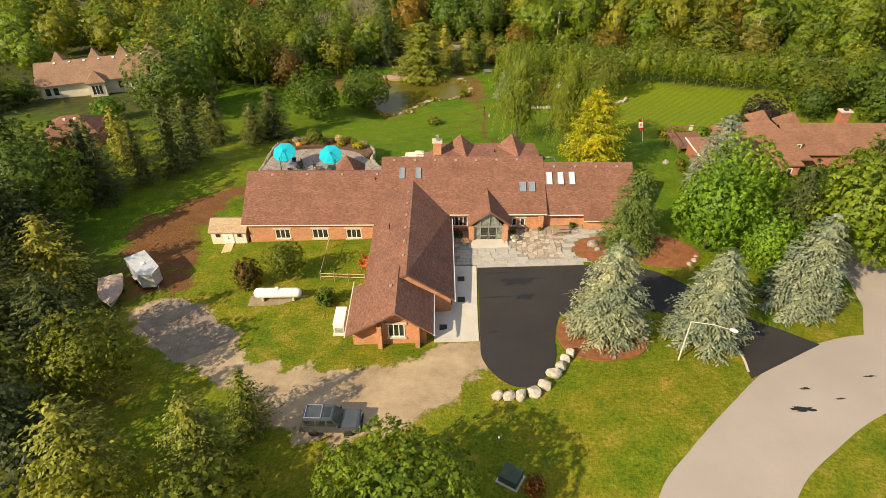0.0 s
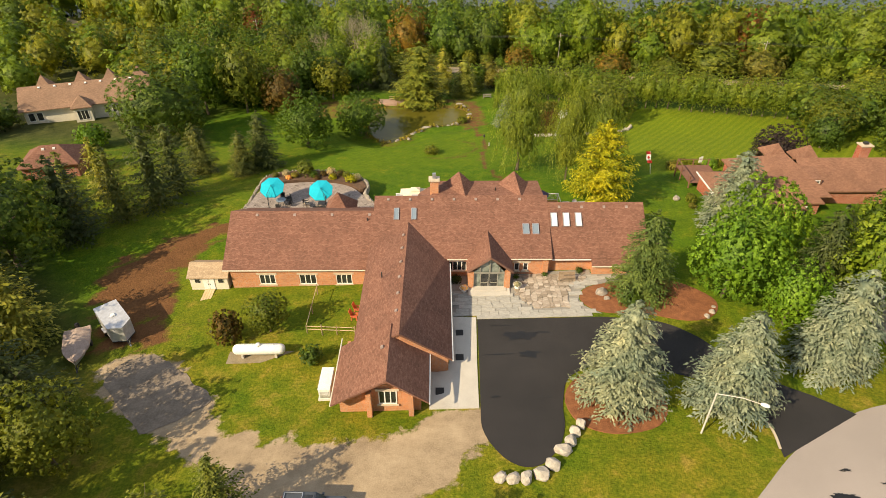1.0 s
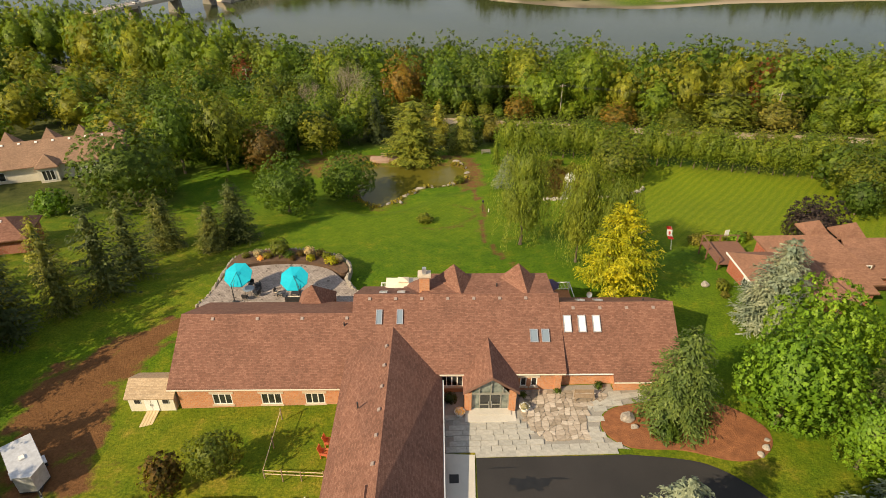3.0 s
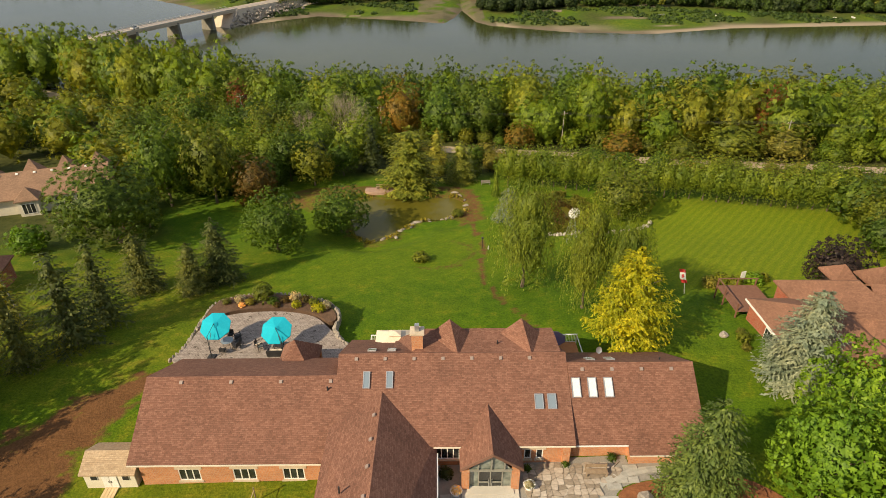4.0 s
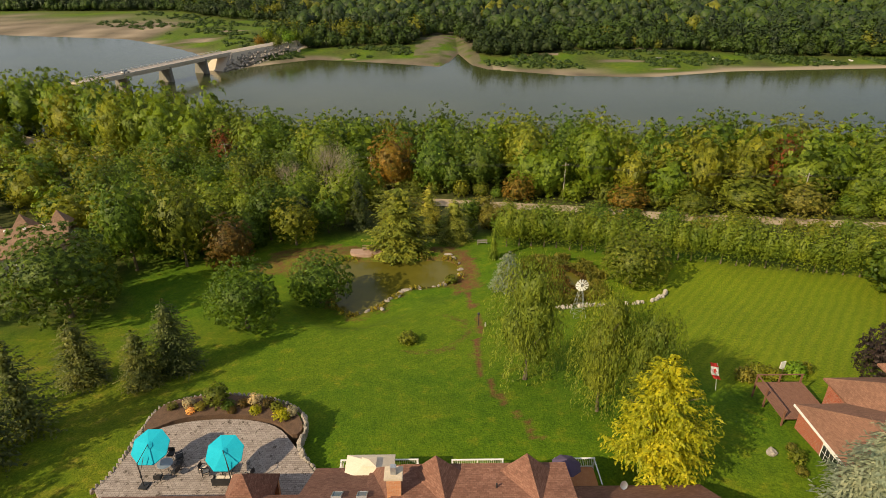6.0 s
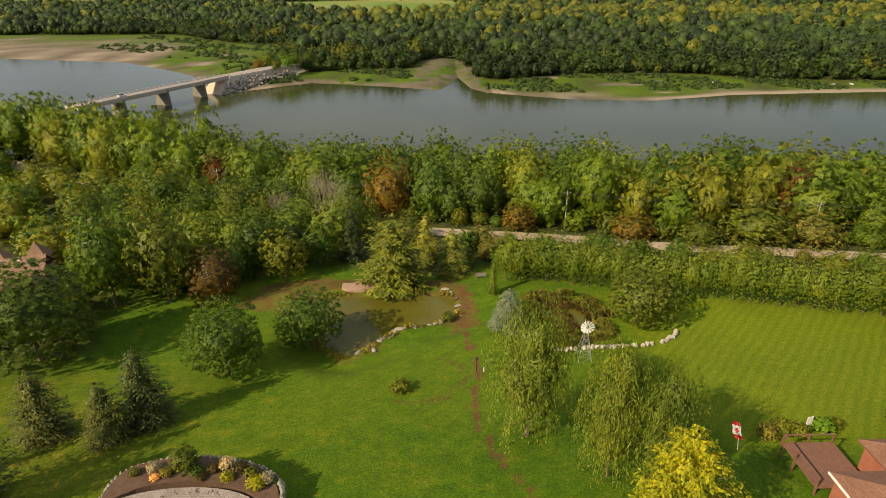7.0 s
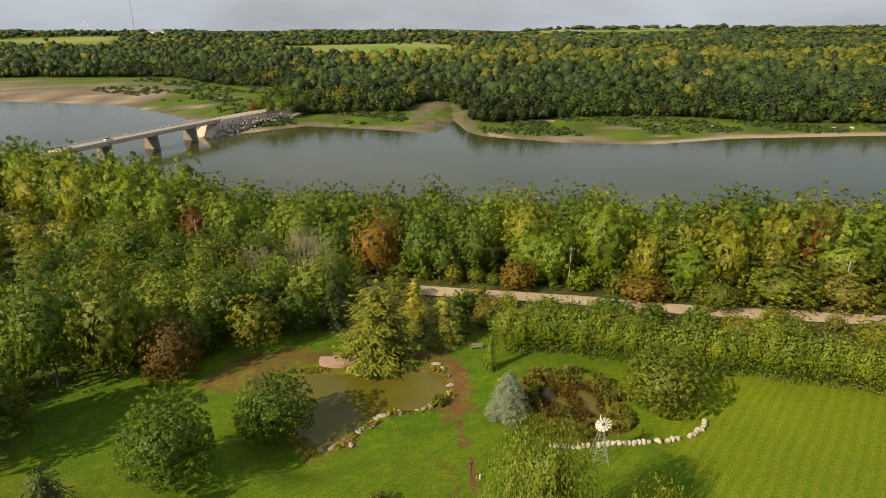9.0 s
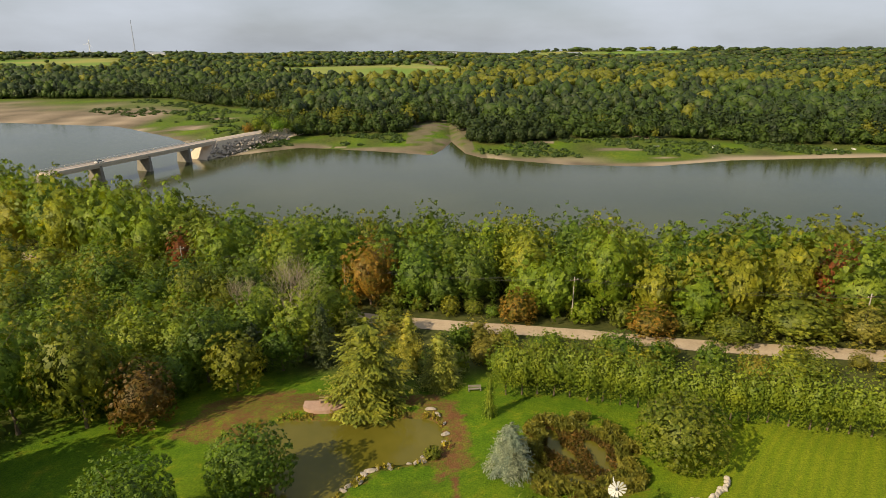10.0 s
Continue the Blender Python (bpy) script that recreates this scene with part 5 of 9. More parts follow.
# garage wing
GRX, GRZ = -3.2, 3.05
part("roof", gable_y(41.2, 57.5, -7.5, 0.55, GRX, GRZ, 1.45, -0.85, prow=0.75, back=2.9, sink=1.15), "roof", house)
part("roof", gable_y(35.4, 42.2, -8.7, -0.15, -4.0, 2.72, -0.62, 0.15), "roof", house)
part("wall", box(-7.0, -6.65, 37, 57, -5, 0.6), "brick", house)
part("wall", box(0.75, 1.1, 41.6, 57, -5, -0.6), "brick", house)
part("wall", solid([(-7.0, 41.28, -4), (1.1, 41.28, -4), (1.1, 41.28, -0.8), (GRX, 40.62, 2.75), (-7, 41.28, 0.4), (-7.0, 41.6, -4), (1.1, 41.6, -4), (1.1, 41.6, -0.8), (GRX, 40.9, 2.75), (-7, 41.6, 0.4)],
                   [(0, 1, 2, 3, 4), (5, 6, 7, 8, 9), (0, 1, 6, 5), (1, 2, 7, 6), (2, 3, 8, 7), (3, 4, 9, 8), (4, 0, 5, 9)]), "brick", house)
part("wall", solid([(-8.2, 36.5, -4), (-1.3, 36.5, -4), (-1.3, 36.5, 0.1), (-4.1, 36.5, 2.4), (-8.2, 36.5, -0.2), (-8.2, 36.8, -4), (-1.3, 36.8, -4), (-1.3, 36.8, 0.1), (-4.1, 36.8, 2.4), (-8.2, 36.8, -0.2)],
                   [(0, 1, 2, 3, 4), (5, 6, 7, 8, 9), (0, 1, 6, 5), (1, 2, 7, 6), (2, 3, 8, 7), (3, 4, 9, 8), (4, 0, 5, 9)]), "brick", house)
part("wall", box(-1.6, -1.3, 36.8, 41.35, -4, 0.0), "brick", house)
part("wall", box(-8.2, -7.9, 36.8, 43, -4, -0.2), "brick", house)
for bx in (-5.6, -2.1):
    part("buttress", box(bx - 0.22, bx + 0.22, 35.75, 36.5, -4, 0.6, 0.02), "brick", house)
window(house, -4.85, -3.3, -1.2, 0.4, 36.42, 3)
part("gutter", box(1.46, 1.58, 41.2, 56, -1.1, -0.9, 0.02), "white", house)
part("gutter", box(-0.61, -0.49, 35.4, 41.3, -0.12, 0.08, 0.02), "white", house)
part("gutter", box(-8.81, -8.71, 35.4, 43.4, -0.32, -0.20, 0.02), "cream", house)
# glazed entrance porch
part("roof", gable_y(54.2, 57.2, 3.3, -0.65, 5.82, 1.65, 8.4, -0.65, prow=0.5, back=2.1, sink=0.3), "roof", house)
for px in (3.75, 7.75):
    part("corner_pier", box(px - 0.3, px + 0.3, 53.9, 54.5, -4, -0.75), "brick", house)
part("wall", box(3.5, 3.8, 54.5, 57, -4, -0.6), "brick", house)
part("wall", box(7.65, 7.95, 54.5, 57, -4, -0.6), "brick", house)
door = share("entrance_glazing", None, house)
gaps = [(4.15, 4.75, -3.2, -1.0), (4.85, 5.7, -3.2, -1.0), (5.8, 6.65, -3.2, -1.0), (6.75, 7.35, -3.2, -1.0)]
part("frame", wall_with_holes(4.05, 7.45, 54.15, 0.15, -3.3, -0.75, gaps), "bronze", door)
for k, (a, b, c, d) in enumerate(gaps):
    part("pane", box(a, b, 54.2, 54.24, c, d), "glass" if k in (1, 2) else "doorglass", door)
for x, z in ((4.75, -0.05), (5.8, 1.1), (6.85, -0.05)):
    part("mullion", box(x - 0.06, x + 0.06, 54.08, 54.2, -0.75, z), "bronze", door)
part("transom", box(4.05, 7.45, 54.06, 54.145, -0.86, -0.70), "bronze", door)
for x in (5.2, 6.3):
    part("door_rail", box(x - 0.40, x + 0.40, 54.10, 54.145, -2.2, -2.08), "bronze", door)
for x in (5.62, 5.88):
    part("pull_handle", rod((x, 54.08, -2.6), (x, 54.08, -1.7), 0.02, 0.02, 6), "metal", door)
part("threshold", box(4.0, 7.5, 53.95, 54.145, -3.34, -3.28), "stone", door)
for sg in (-1, 1):
    part("bargeboard", solid([(5.84 + sg * 2.55, 54.1, -0.95), (5.84 + sg * 2.55, 54.1, -0.65), (5.82, 53.6, 1.62), (5.82, 53.6, 1.32), (5.84 + sg * 2.55, 54.18, -0.95), (5.84 + sg * 2.55, 54.18, -0.65), (5.82, 53.68, 1.62), (5.82, 53.68, 1.32)], [(0, 1, 2, 3), (7, 6, 5, 4), (0, 1, 5, 4), (1, 2, 6, 5), (2, 3, 7, 6), (3, 0, 4, 7)]), "fascia", door)
part("pane", solid([(4.1, 54.22, -0.75), (7.4, 54.22, -0.75), (5.8, 54.22, 1.15), (4.1, 54.25, -0.75), (7.4, 54.25, -0.75), (5.8, 54.25, 1.15)], [(0, 1, 2), (3, 4, 5), (0, 1, 4, 3), (1, 2, 5, 4), (2, 0, 3, 5)]), "doorglass", door)
slope = math.degrees(math.atan2(MR[1] - ME[1], MR[0] - ME[0]))


def on(y, e, r):
    return e[1] + (y - e[0]) / (r[0] - e[0]) * (r[1] - e[1])


for k in range(7):
    roof_vent(house, -5.6 + 2.55 * k, 62.75, on(62.75, ME, MR), slope)
for k in range(4):
    roof_vent(house, -20.6 + 4.3 * k, 61.05, on(61.05, WE, WR), 31)
for k in range(4):
    roof_vent(house, 14.2 + 2.6 * k, 61.7, on(61.7, RE, RR), 35)
for x in (-4.6, -2.6):
    skylight(house, x, 61.1, on(61.1, ME, MR) + 0.02, slope, 0.6, 1.5)
for x in (10.2, 11.3):
    skylight(house, x, 59.4, on(59.4, ME, MR) + 0.02, slope, 0.75, 1.3)
for x in (13.5, 14.9, 16.3):
    skylight(house, x, 60.4, on(60.4, RE, RR) + 0.02, 35, 0.75, 1.7, "white")
for x in (-4.4, -2.6):
    skylight(house, x, 64.6, 2.85, -31, 0.75, 1.1)
for x in (15.4, 17.2):
    skylight(house, x, 63.9, 2.2, -33, 0.75, 1.2)
part("roof", solid([(17.4, 56.62, -0.76), (24.0, 56.62, -0.76), (24.0, 55.9, -1.27), (17.4, 55.9, -1.27), (17.4, 56.62, -0.9), (24.0, 56.62, -0.9), (24.0, 55.9, -1.4), (17.4, 55.9, -1.4)], [(0, 1, 2, 3), (7, 6, 5, 4), (0, 1, 5, 4), (1, 2, 6, 5), (2, 3, 7, 6), (3, 0, 4, 7)]), "roof", house)
part("gutter", box(17.4, 24.0, 55.82, 55.89, -1.40, -1.28, 0.01), "cream", house)
part("wall", box(17.6, 23.4, 56.3, 57.3, -5, -1.1), "brick", house)

# ---- trees that stand singly ----
G = "trees round the house"
for row in (
    ("near", "maple", -2.3, 16.6, 9.4, 11.0, "broad maple with dense green leaves beside the gravel"),
    ("pine", "pine", -15.0, 26.6, 6.8, 5.0, "ragged young pine beside the gravel drive"),
    ("pine", "pine", -25.4, 21.8, 9.6, 8.4, "ragged olive-green pine in the front lawn"),
    ("pine", "pine", -17.2, 22.4, 8.8, 7.6, "ragged olive-green pine in the front lawn"),
    ("fine", "olive", -29.6, 31.2, 8.6, 8.0, "light green leafy tree at the wood's edge"),
    ("fine", "olive", -14.6, 15.6, 10.0, 8.4, "light green leafy tree on the front lawn"),
    ("fine", "olive", -21.0, 15.8, 10.5, 8.0, "light green leafy tree on the front lawn"),
    ("pine", "pine", -9.4, 12.4, 11.5, 8.0, "ragged olive-green pine in the front lawn"),
    ("pine", "pine", -29.5, 14.5, 10.0, 8.5, "ragged olive-green pine in the front lawn"),
    ("pine", "darkpine", -31.0, 23.6, 10.5, 9.0, "dark pine at the edge of the wood"),
    ("pine", "pine", -36.4, 30.0, 10.0, 9.5, "dark pine at the edge of the wood"),
    ("pine", "darkpine", -34.6, 36.0, 10.0, 9.5, "dark pine at the edge of the wood"),
    ("pine", "pine", -41.0, 46.5, 9.8, 9.5, "olive-green pine at the edge of the wood"),
    ("pine", "darkpine", -41.5, 38.5, 11.0, 9.5, "dark pine at the edge of the wood"),
    ("fine", "deep", -38.5, 22.5, 10.5, 9.5, "dark leafy tree at the edge of the wood"),
    ("fine", "deep", -44.5, 31.0, 11.0, 10.0, "dark leafy tree at the edge of the wood"),
    ("fine", "deep", -48.0, 41.5, 12.0, 10.5, "dark leafy tree at the edge of the wood"),
    ("full", "deep", -49.8, 60.0, 15.0, 14.0, "tall spreading dark tree"),
    ("pine", "darkpine", -46.0, 66.0, 12.3, 10.0, "tall spreading dark pine"),
    ("pine", "darkpine", -47.5, 52.0, 12.0, 11.0, "dark pine at the edge of the wood"),
    ("fine", "deep", -54.0, 49.0, 14.0, 12.0, "tall spreading dark tree"),
    ("pine", "darkpine", -60.0, 72.0, 14.0, 11.0, "tall spreading dark pine"),
    ("fine", "deep", -52.5, 36.0, 12.0, 10.5, "dark leafy tree at the edge of the wood"),
    ("pine", "pine", -44.0, 22.0, 11.0, 9.0, "dark pine at the edge of the wood"),
    ("pine", "pine", -38.0, 13.0, 10.0, 9.0, "dark pine at the edge of the wood"),
    ("spruce", "lawnpine", -29.2, 93.8, 10.3, 7.6, "dark pine in a row on the lawn"),
    ("spruce", "lawnpine", -31.6, 90.2, 7.8, 6.2, "dark pine in a row on the lawn"),
    ("spruce", "lawnpine", -38.9, 91.0, 9.0, 7.4, "dark pine in a row on the lawn"),
    ("pine", "lawnpine", -38.5, 80.8, 11.3, 8.4, "olive-green pine on the side lawn"),
    ("pine", "lawnpine", -39.4, 75.7, 12.4, 9.2, "olive-green pine on the side lawn"),
    ("pine", "lawnpine", -42.4, 71.4, 11.4, 6.8, "olive-green pine on the side lawn"),
    ("pine", "pine", -48.6, 79.2, 9.8, 6.2, "olive-green pine on the side lawn"),
    ("pine", "pine", -47.8, 70.6, 10.8, 6.8, "olive-green pine on the side lawn"),
    ("full", "deep", -52.5, 111.0, 16.6, 18.2, "large dark broad-crowned tree"),
    ("full", "lawnmaple", -24.2, 105.8, 11.2, 11.2, "round dense dark green maple on the lawn"),
    ("full", "lawnmaple", -15.6, 115.8, 10.0, 10.8, "round dense dark green maple on the lawn"),
    ("weep", "weep", 12.9, 88.8, 16.3, 10.4, "tall weeping willow with hanging branches"),
    ("weep", "weep", 19.3, 81.4, 15.0, 7.8, "tall weeping willow with hanging branches"),
    ("weep", "weep", 23.2, 79.8, 13.2, 7.4, "weeping willow with hanging branches"),
    ("tier", "yellow", 21.6, 71.9, 13.0, 10.6, "bright yellow autumn tree behind the house"),
    ("stout", "spruce", 22.0, 52.6, 10.8, 7.6, "green spruce beside the paved entrance court"),
    ("full", "bright", 30.6, 51.8, 12.0, 9.8, "dense bright green maple"),
    ("full", "bright", 35.4, 56.0, 13.2, 9.8, "dense bright green maple"),
    ("full", "bright", 34.6, 46.8, 8.6, 6.4, "dense bright green maple"),
    ("full", "maple", 44.6, 49.0, 15.0, 13.0, "large broad green maple"),
    ("stout", "darkpine", 38.8, 50.4, 12.4, 7.4, "dark green spruce among maples"),
    ("densespruce", "blue", 15.7, 37.6, 11.0, 9.0, "large silvery blue spruce in a mulch bed"),
    ("densespruce", "blue", 24.7, 36.4, 10.4, 8.6, "large silvery blue spruce beside the driveway"),
    ("densespruce", "blue", 35.8, 41.0, 11.4, 8.8, "tall silvery blue spruce beside the street"),
    ("densespruce", "blue", 37.2, 66.6, 11.0, 9.4, "silvery blue spruce against the brick gable"),
    ("full", "plum", 52.2, 85.4, 8.6, 8.6, "dark purple-leaved ornamental plum tree"),
    ("fine", "olive", 72.4, 105.6, 9.5, 10, "leafy green tree beyond the lawn"),
    ("fine", "olive", -16.9, 47.7, 5.4, 4.7, "small leafy apple tree on the lawn"),
    ("bush", "rust", -20.8, 46.6, 4.4, 3.6, "small rust-red shrub on the lawn"),
    ("bush", "deep", -11.8, 43.1, 2.2, 2.6, "clipped round green bush"),
    ("bush", "red", 6.5, 19.7, 2.6, 1.8, "small red-leaved shrub in the grass"),
    ("larch", "larch", -3.9, 134.8, 14.2, 14.6, "large spreading larch beside the pond"),
    ("spruce", "pine", 6.6, 141.0, 9.6, 8.8, "dark spruce behind the pond"),
    ("column", "cedar", 13.4, 131.0, 6.8, 2.2, "narrow columnar cedar on the lawn"),
    ("stout", "blue", 14.5, 117.9, 7.0, 6.4, "silvery blue spruce by the weedy pool"),
    ("full", "olive", 34.8, 118.6, 10.0, 11.6, "rounded tree with olive leaves turning rusty"),
    ("spruce", "darkpine", -13.5, 151.0, 12.0, 7.0, "dark spruce behind the pond"),
    ("spruce", "darkpine", -7.0, 146.5, 10.0, 6.0, "dark spruce behind the pond"),
    ("spruce", "pine", 1.5, 147.5, 11.0, 7.0, "dark spruce behind the pond"),
    ("spruce", "darkpine", -24.8, 150.0, 8.6, 7.8, "small dark spruce by the wood"),
    ("tall", "rust", -34.4, 131.0, 13.3, 9.6, "rusty-brown tree at the wood's edge"),
    ("tall", "orange", -8.5, 183.0, 21.0, 14.5, "tall maple turning orange"),
    ("tall", "maple", 41.5, 173.0, 26.0, 13.4, "very tall rounded green poplar on the bank"),
    ("wood", "olive", 72.4, 157.6, 11.9, 17.0, "broad olive tree turning yellow beside the road"),
    ("wood", "reed", 83.6, 154.6, 10.7, 12.5, "broad yellowing tree beside the road"),
    ("wood", "olive", 59.5, 155.0, 8.4, 9.6, "broad olive tree beside the road"),
    ("wood", "orange", 46.6, 160.0, 7.8, 10.4, "low tree turning orange beside the road"),
    ("wood", "orange", 22.6, 168.6, 9.0, 9.0, "low tree turning orange beside the road"),
    ("wood", "olive", -44.3, 175.0, 17.0, 11.5, "pale olive tree behind the bare trees"),
    ("broad", "maple", -51.3, 129.4, 20.5, 12.6, "tall leafy tree at the wood's edge"),
    ("broad", "olive", -42.9, 131.0, 19.0, 11.2, "tall leafy tree at the wood's edge"),
    ("broad", "deep", -30.9, 144.6, 14.8, 9.4, "dark leafy tree at the wood's edge"),
    ("tall", "red", 86.6, 169.0, 20.5, 10.0, "tall tree with deep red leaves"),
    ("tall", "red", -62, 212, 17, 9.0, "tree with red autumn leaves"),
    ("bush", "olive", -1.0, 99.6, 1.8, 3.2, "low leafy bush on the open lawn"),
    ("bush", "olive", 5.4, 122.3, 1.8, 2.6, "low bush on the pond's bank"),
    ("bush", "bright", -65.4, 107.5, 5.4, 7.0, "light green garden shrub"),
):
    kind, leaf, x, y, h, w, label = row
    shrub = kind == "bush"
    tree(kind, leaf, x, y, h, w, label, "shrub" if shrub else "tree", "shrub" if shrub else "tree", G)

bare = [bare_mesh(s) for s in (1, 2)]
for k, (x, y, h, w) in enumerate(((-20.6, 160.5, 18.8, 14.5), (-31.6, 168.0, 13.0, 9.0))):
    t = thing("tree", x, y, at(x, y), 40 * k, "bare grey leafless tree among the woods", "tree")
    share("limb_crown", bare[k], t, Matrix.Diagonal((w, w, h, 1)))
    SEEN_TREES.append((x, y, w / 2))

# ---- the woods ----
rng = np.random.RandomState(8)
placed = [(x, y, r) for x, y, r in SEEN_TREES]
LEAFS = ["maple", "maple", "deep", "maple", "olive", "cedar", "maple", "lawnmaple", "cedar", "maple", "olive", "deep", "weep"]


rest = {}


def scatter(outline, gap, count, kinds, leafs, h_range, w_ratio, label, single=0, edge=0.0):
    P = np.array(outline)
    lo, hi = P.min(0), P.max(0)
    made = 0
    for _ in range(count * 12):
        if made >= count:
            break
        x, y = rng.uniform(lo[0], hi[0]), rng.uniform(lo[1], hi[1])
        if outline_dist(x, y, outline) > -edge or line_dist(x, y, back_road) < 6.0:
            continue
        if y > lerp(NEAR_SHORE, x) - 4:
            continue
        h = rng.uniform(*h_range)
        w = h * rng.uniform(*w_ratio)
        if any((x - a) ** 2 + (y - b) ** 2 < (gap * (0.5 * w + r)) ** 2 for a, b, r in placed[-900:]):
            continue
        k = rng.randint(len(kinds))
        leaf = leafs[rng.randint(len(leafs))]
        if made < single:
            tree(kinds[k], leaf, x, y, h, w, label, "tree", "tree", "woodland trees")
        else:
            rest.setdefault(leaf, []).append(("pine" if kinds[k] == "pine" else "back", x, y, h, w))
        placed.append((x, y, w / 2))
        made += 1
    return made


WOOD_N = [(-420, 330), (-230, 296), (-160, 281), (-80, 246), (-10, 236), (40, 218), (100, 208), (240, 196), (240, 132), (140, 146), (84, 156), (54, 162), (29, 169), (-12, 182), (-67, 211), (-160, 250), (-300, 250)]
WOOD_M = [(-160, 250), (-67, 199), (-14, 169), (-16, 150), (-24, 140), (-38, 133), (-58, 136), (-66, 146), (-100, 150), (-110, 120), (-130, 60), (-240, 60), (-240, 240)]
scatter([(-90, 246), (-10, 232), (40, 214), (100, 204), (160, 200), (160, 150), (84, 157), (54, 163), (29, 170), (-12, 183), (-67, 212)], 0.52, 130, ("wood", "tall", "tall"), LEAFS, (17, 25), (0.55, 0.76), "leafy woodland tree on the reservoir bank", 60)
scatter([(-260, 300), (-160, 281), (-80, 246), (-50, 238), (-67, 212), (-110, 236), (-160, 262), (-260, 262)], 0.46, 110, ("wood", "tall", "wood"), LEAFS, (28, 35), (0.44, 0.6), "leafy woodland tree on the reservoir bank", 0)
scatter(WOOD_N, 0.56, 150, ("wood", "tall", "wood"), LEAFS, (12, 19), (0.6, 0.85), "leafy woodland tree on the reservoir bank", 0)
scatter([(-90, 210), (-40, 183), (-14, 169), (-16, 150), (-26, 140), (-38, 133), (-58, 138), (-70, 150)], 0.52, 70, ("wood", "tall", "broad"), ["maple", "olive", "deep", "cedar", "lawnmaple", "olive", "maple"], (10, 17), (0.65, 0.9), "leafy woodland tree behind the gardens", 50)
scatter(WOOD_M, 0.56, 150, ("wood", "tall", "broad"), ["maple", "olive", "deep", "maple", "weep", "olive", "olive"], (11, 18), (0.65, 0.9), "leafy woodland tree behind the gardens", 0)
scatter([(-14, 168), (28, 156), (84, 144), (240, 120), (240, 112), (84, 135), (40, 141), (20, 142), (0, 146)], 0.5, 90, ("wood", "wood", "bush"), ["olive", "olive", "olive", "maple", "weep", "maple", "reed"], (4.0, 7.5), (0.85, 1.2), "scrubby leafy tree beside the gravel road", 50)
scatter([(-40, 193), (-12, 178), (29, 165), (54, 157.5), (84, 151.6), (140, 143), (140, 151), (84, 161), (54, 167), (29, 174), (-12, 187), (-40, 203)], 0.4, 70, ("wood", "bush"), ["olive", "maple", "olive", "cedar"], (3.5, 6.5), (0.9, 1.2), "scrubby leafy tree beside the gravel road", 50)
scatter([(-38, 30), (-46, 55), (-56, 74), (-78, 82), (-110, 84), (-130, 40), (-90, -10), (-30, -6), (-30, 6)], 0.66, 70, ("pine", "broad", "pine"), ["pine", "darkpine", "deep"], (9, 14), (0.65, 0.9), "dark tree of the side wood", 20)
scatter([(50, 42), (46, 58), (56, 64), (90, 62), (110, 40), (80, 40)], 0.6, 16, ("broad",), ["maple", "bright", "deep"], (9, 14), (0.75, 0.95), "leafy tree beside the neighbour's house", 16)
scatter([(66, 96), (74, 118), (110, 123), (190, 110), (190, 70), (90, 86)], 0.6, 50, ("broad", "wood"), ["deep", "deep", "lawnmaple"], (9, 15), (0.75, 0.95), "leafy tree beyond the mown lawn", 20)
scatter([(-60, 112), (-64, 122), (-56, 130), (-50, 118)], 0.5, 8, ("broad",), ["maple", "olive"], (5, 8), (0.8, 1.0), "leafy garden tree by the cream house", 8)
scatter([(-100, 108), (-88, 112), (-86, 120), (-100, 126), (-125, 120)], 0.5, 12, ("broad", "wood"), ["olive", "deep"], (6, 10), (0.8, 1.0), "leafy garden tree by the cream house", 6)
for leaf, many in rest.items():
    c = Cloud()
    for kind, x, y, h, w in many:
        c.stamp(CROWNS[kind][int(abs(x * 7 + y)) % len(CROWNS[kind])], x * 1.7 + y, (w, w, h), (x, y, at(x, y) - 0.1 * h))
    tagged(new("woodland", c.mesh("woodland", leaf)), "dense mixed woodland behind the gardens", "woods", kind="stuff")

# tall clipped cedar hedge
hedge_line = smooth_line([(16.5, 137.6), (24, 136.4), (32, 133.4), (47.5, 128.2), (62, 123.6), (85, 116.5), (112, 108)], 6)
hedge_len = np.cumsum([0] + [math.dist(a, b) for a, b in zip(hedge_line, hedge_line[1:])])
pos = 0.0
while pos < hedge_len[-1]:
    x, y = np.interp(pos, hedge_len, [p[0] for p in hedge_line]), np.interp(pos, hedge_len, [p[1] for p in hedge_line])
    h = 10.3 + 0.5 * math.sin(pos * 0.21) + rng.uniform(-0.45, 0.45)
    tree("hedge", "cedar", float(x), float(y) + rng.uniform(-0.4, 0.4), h, 5.2 + rng.uniform(-0.3, 0.4), "tall dense green cedar of the boundary hedge", "hedge_tree", "hedge", "boundary hedge")
    pos += 2.4

# ---- woods beyond the water, too many to count ----
rng = np.random.RandomState(5)
FARLEAF = ("farwood", "fardark_shaded", "farlight_sunlit", "farpine")
clouds = {k: Cloud() for k in FARLEAF}
rows = []
for k in range(12500):
    u = rng.uniform() ** 1.9
    d = 2 + 2900 * u
    x = rng.uniform(-1.0, 0.86) * (d * 0.85 + 520)
    x = x if x > 0 else x * 1.1
    y = float(lerp(TREE_LINE, x)) + d
    if float(field_mask(x, y)) > 0.3 and rng.uniform() < 0.985:
        continue
    rows.append((x, y, d))
X, Y = np.array([r[0] for r in rows]), np.array([r[1] for r in rows])
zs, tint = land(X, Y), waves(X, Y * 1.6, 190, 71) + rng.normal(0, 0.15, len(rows))
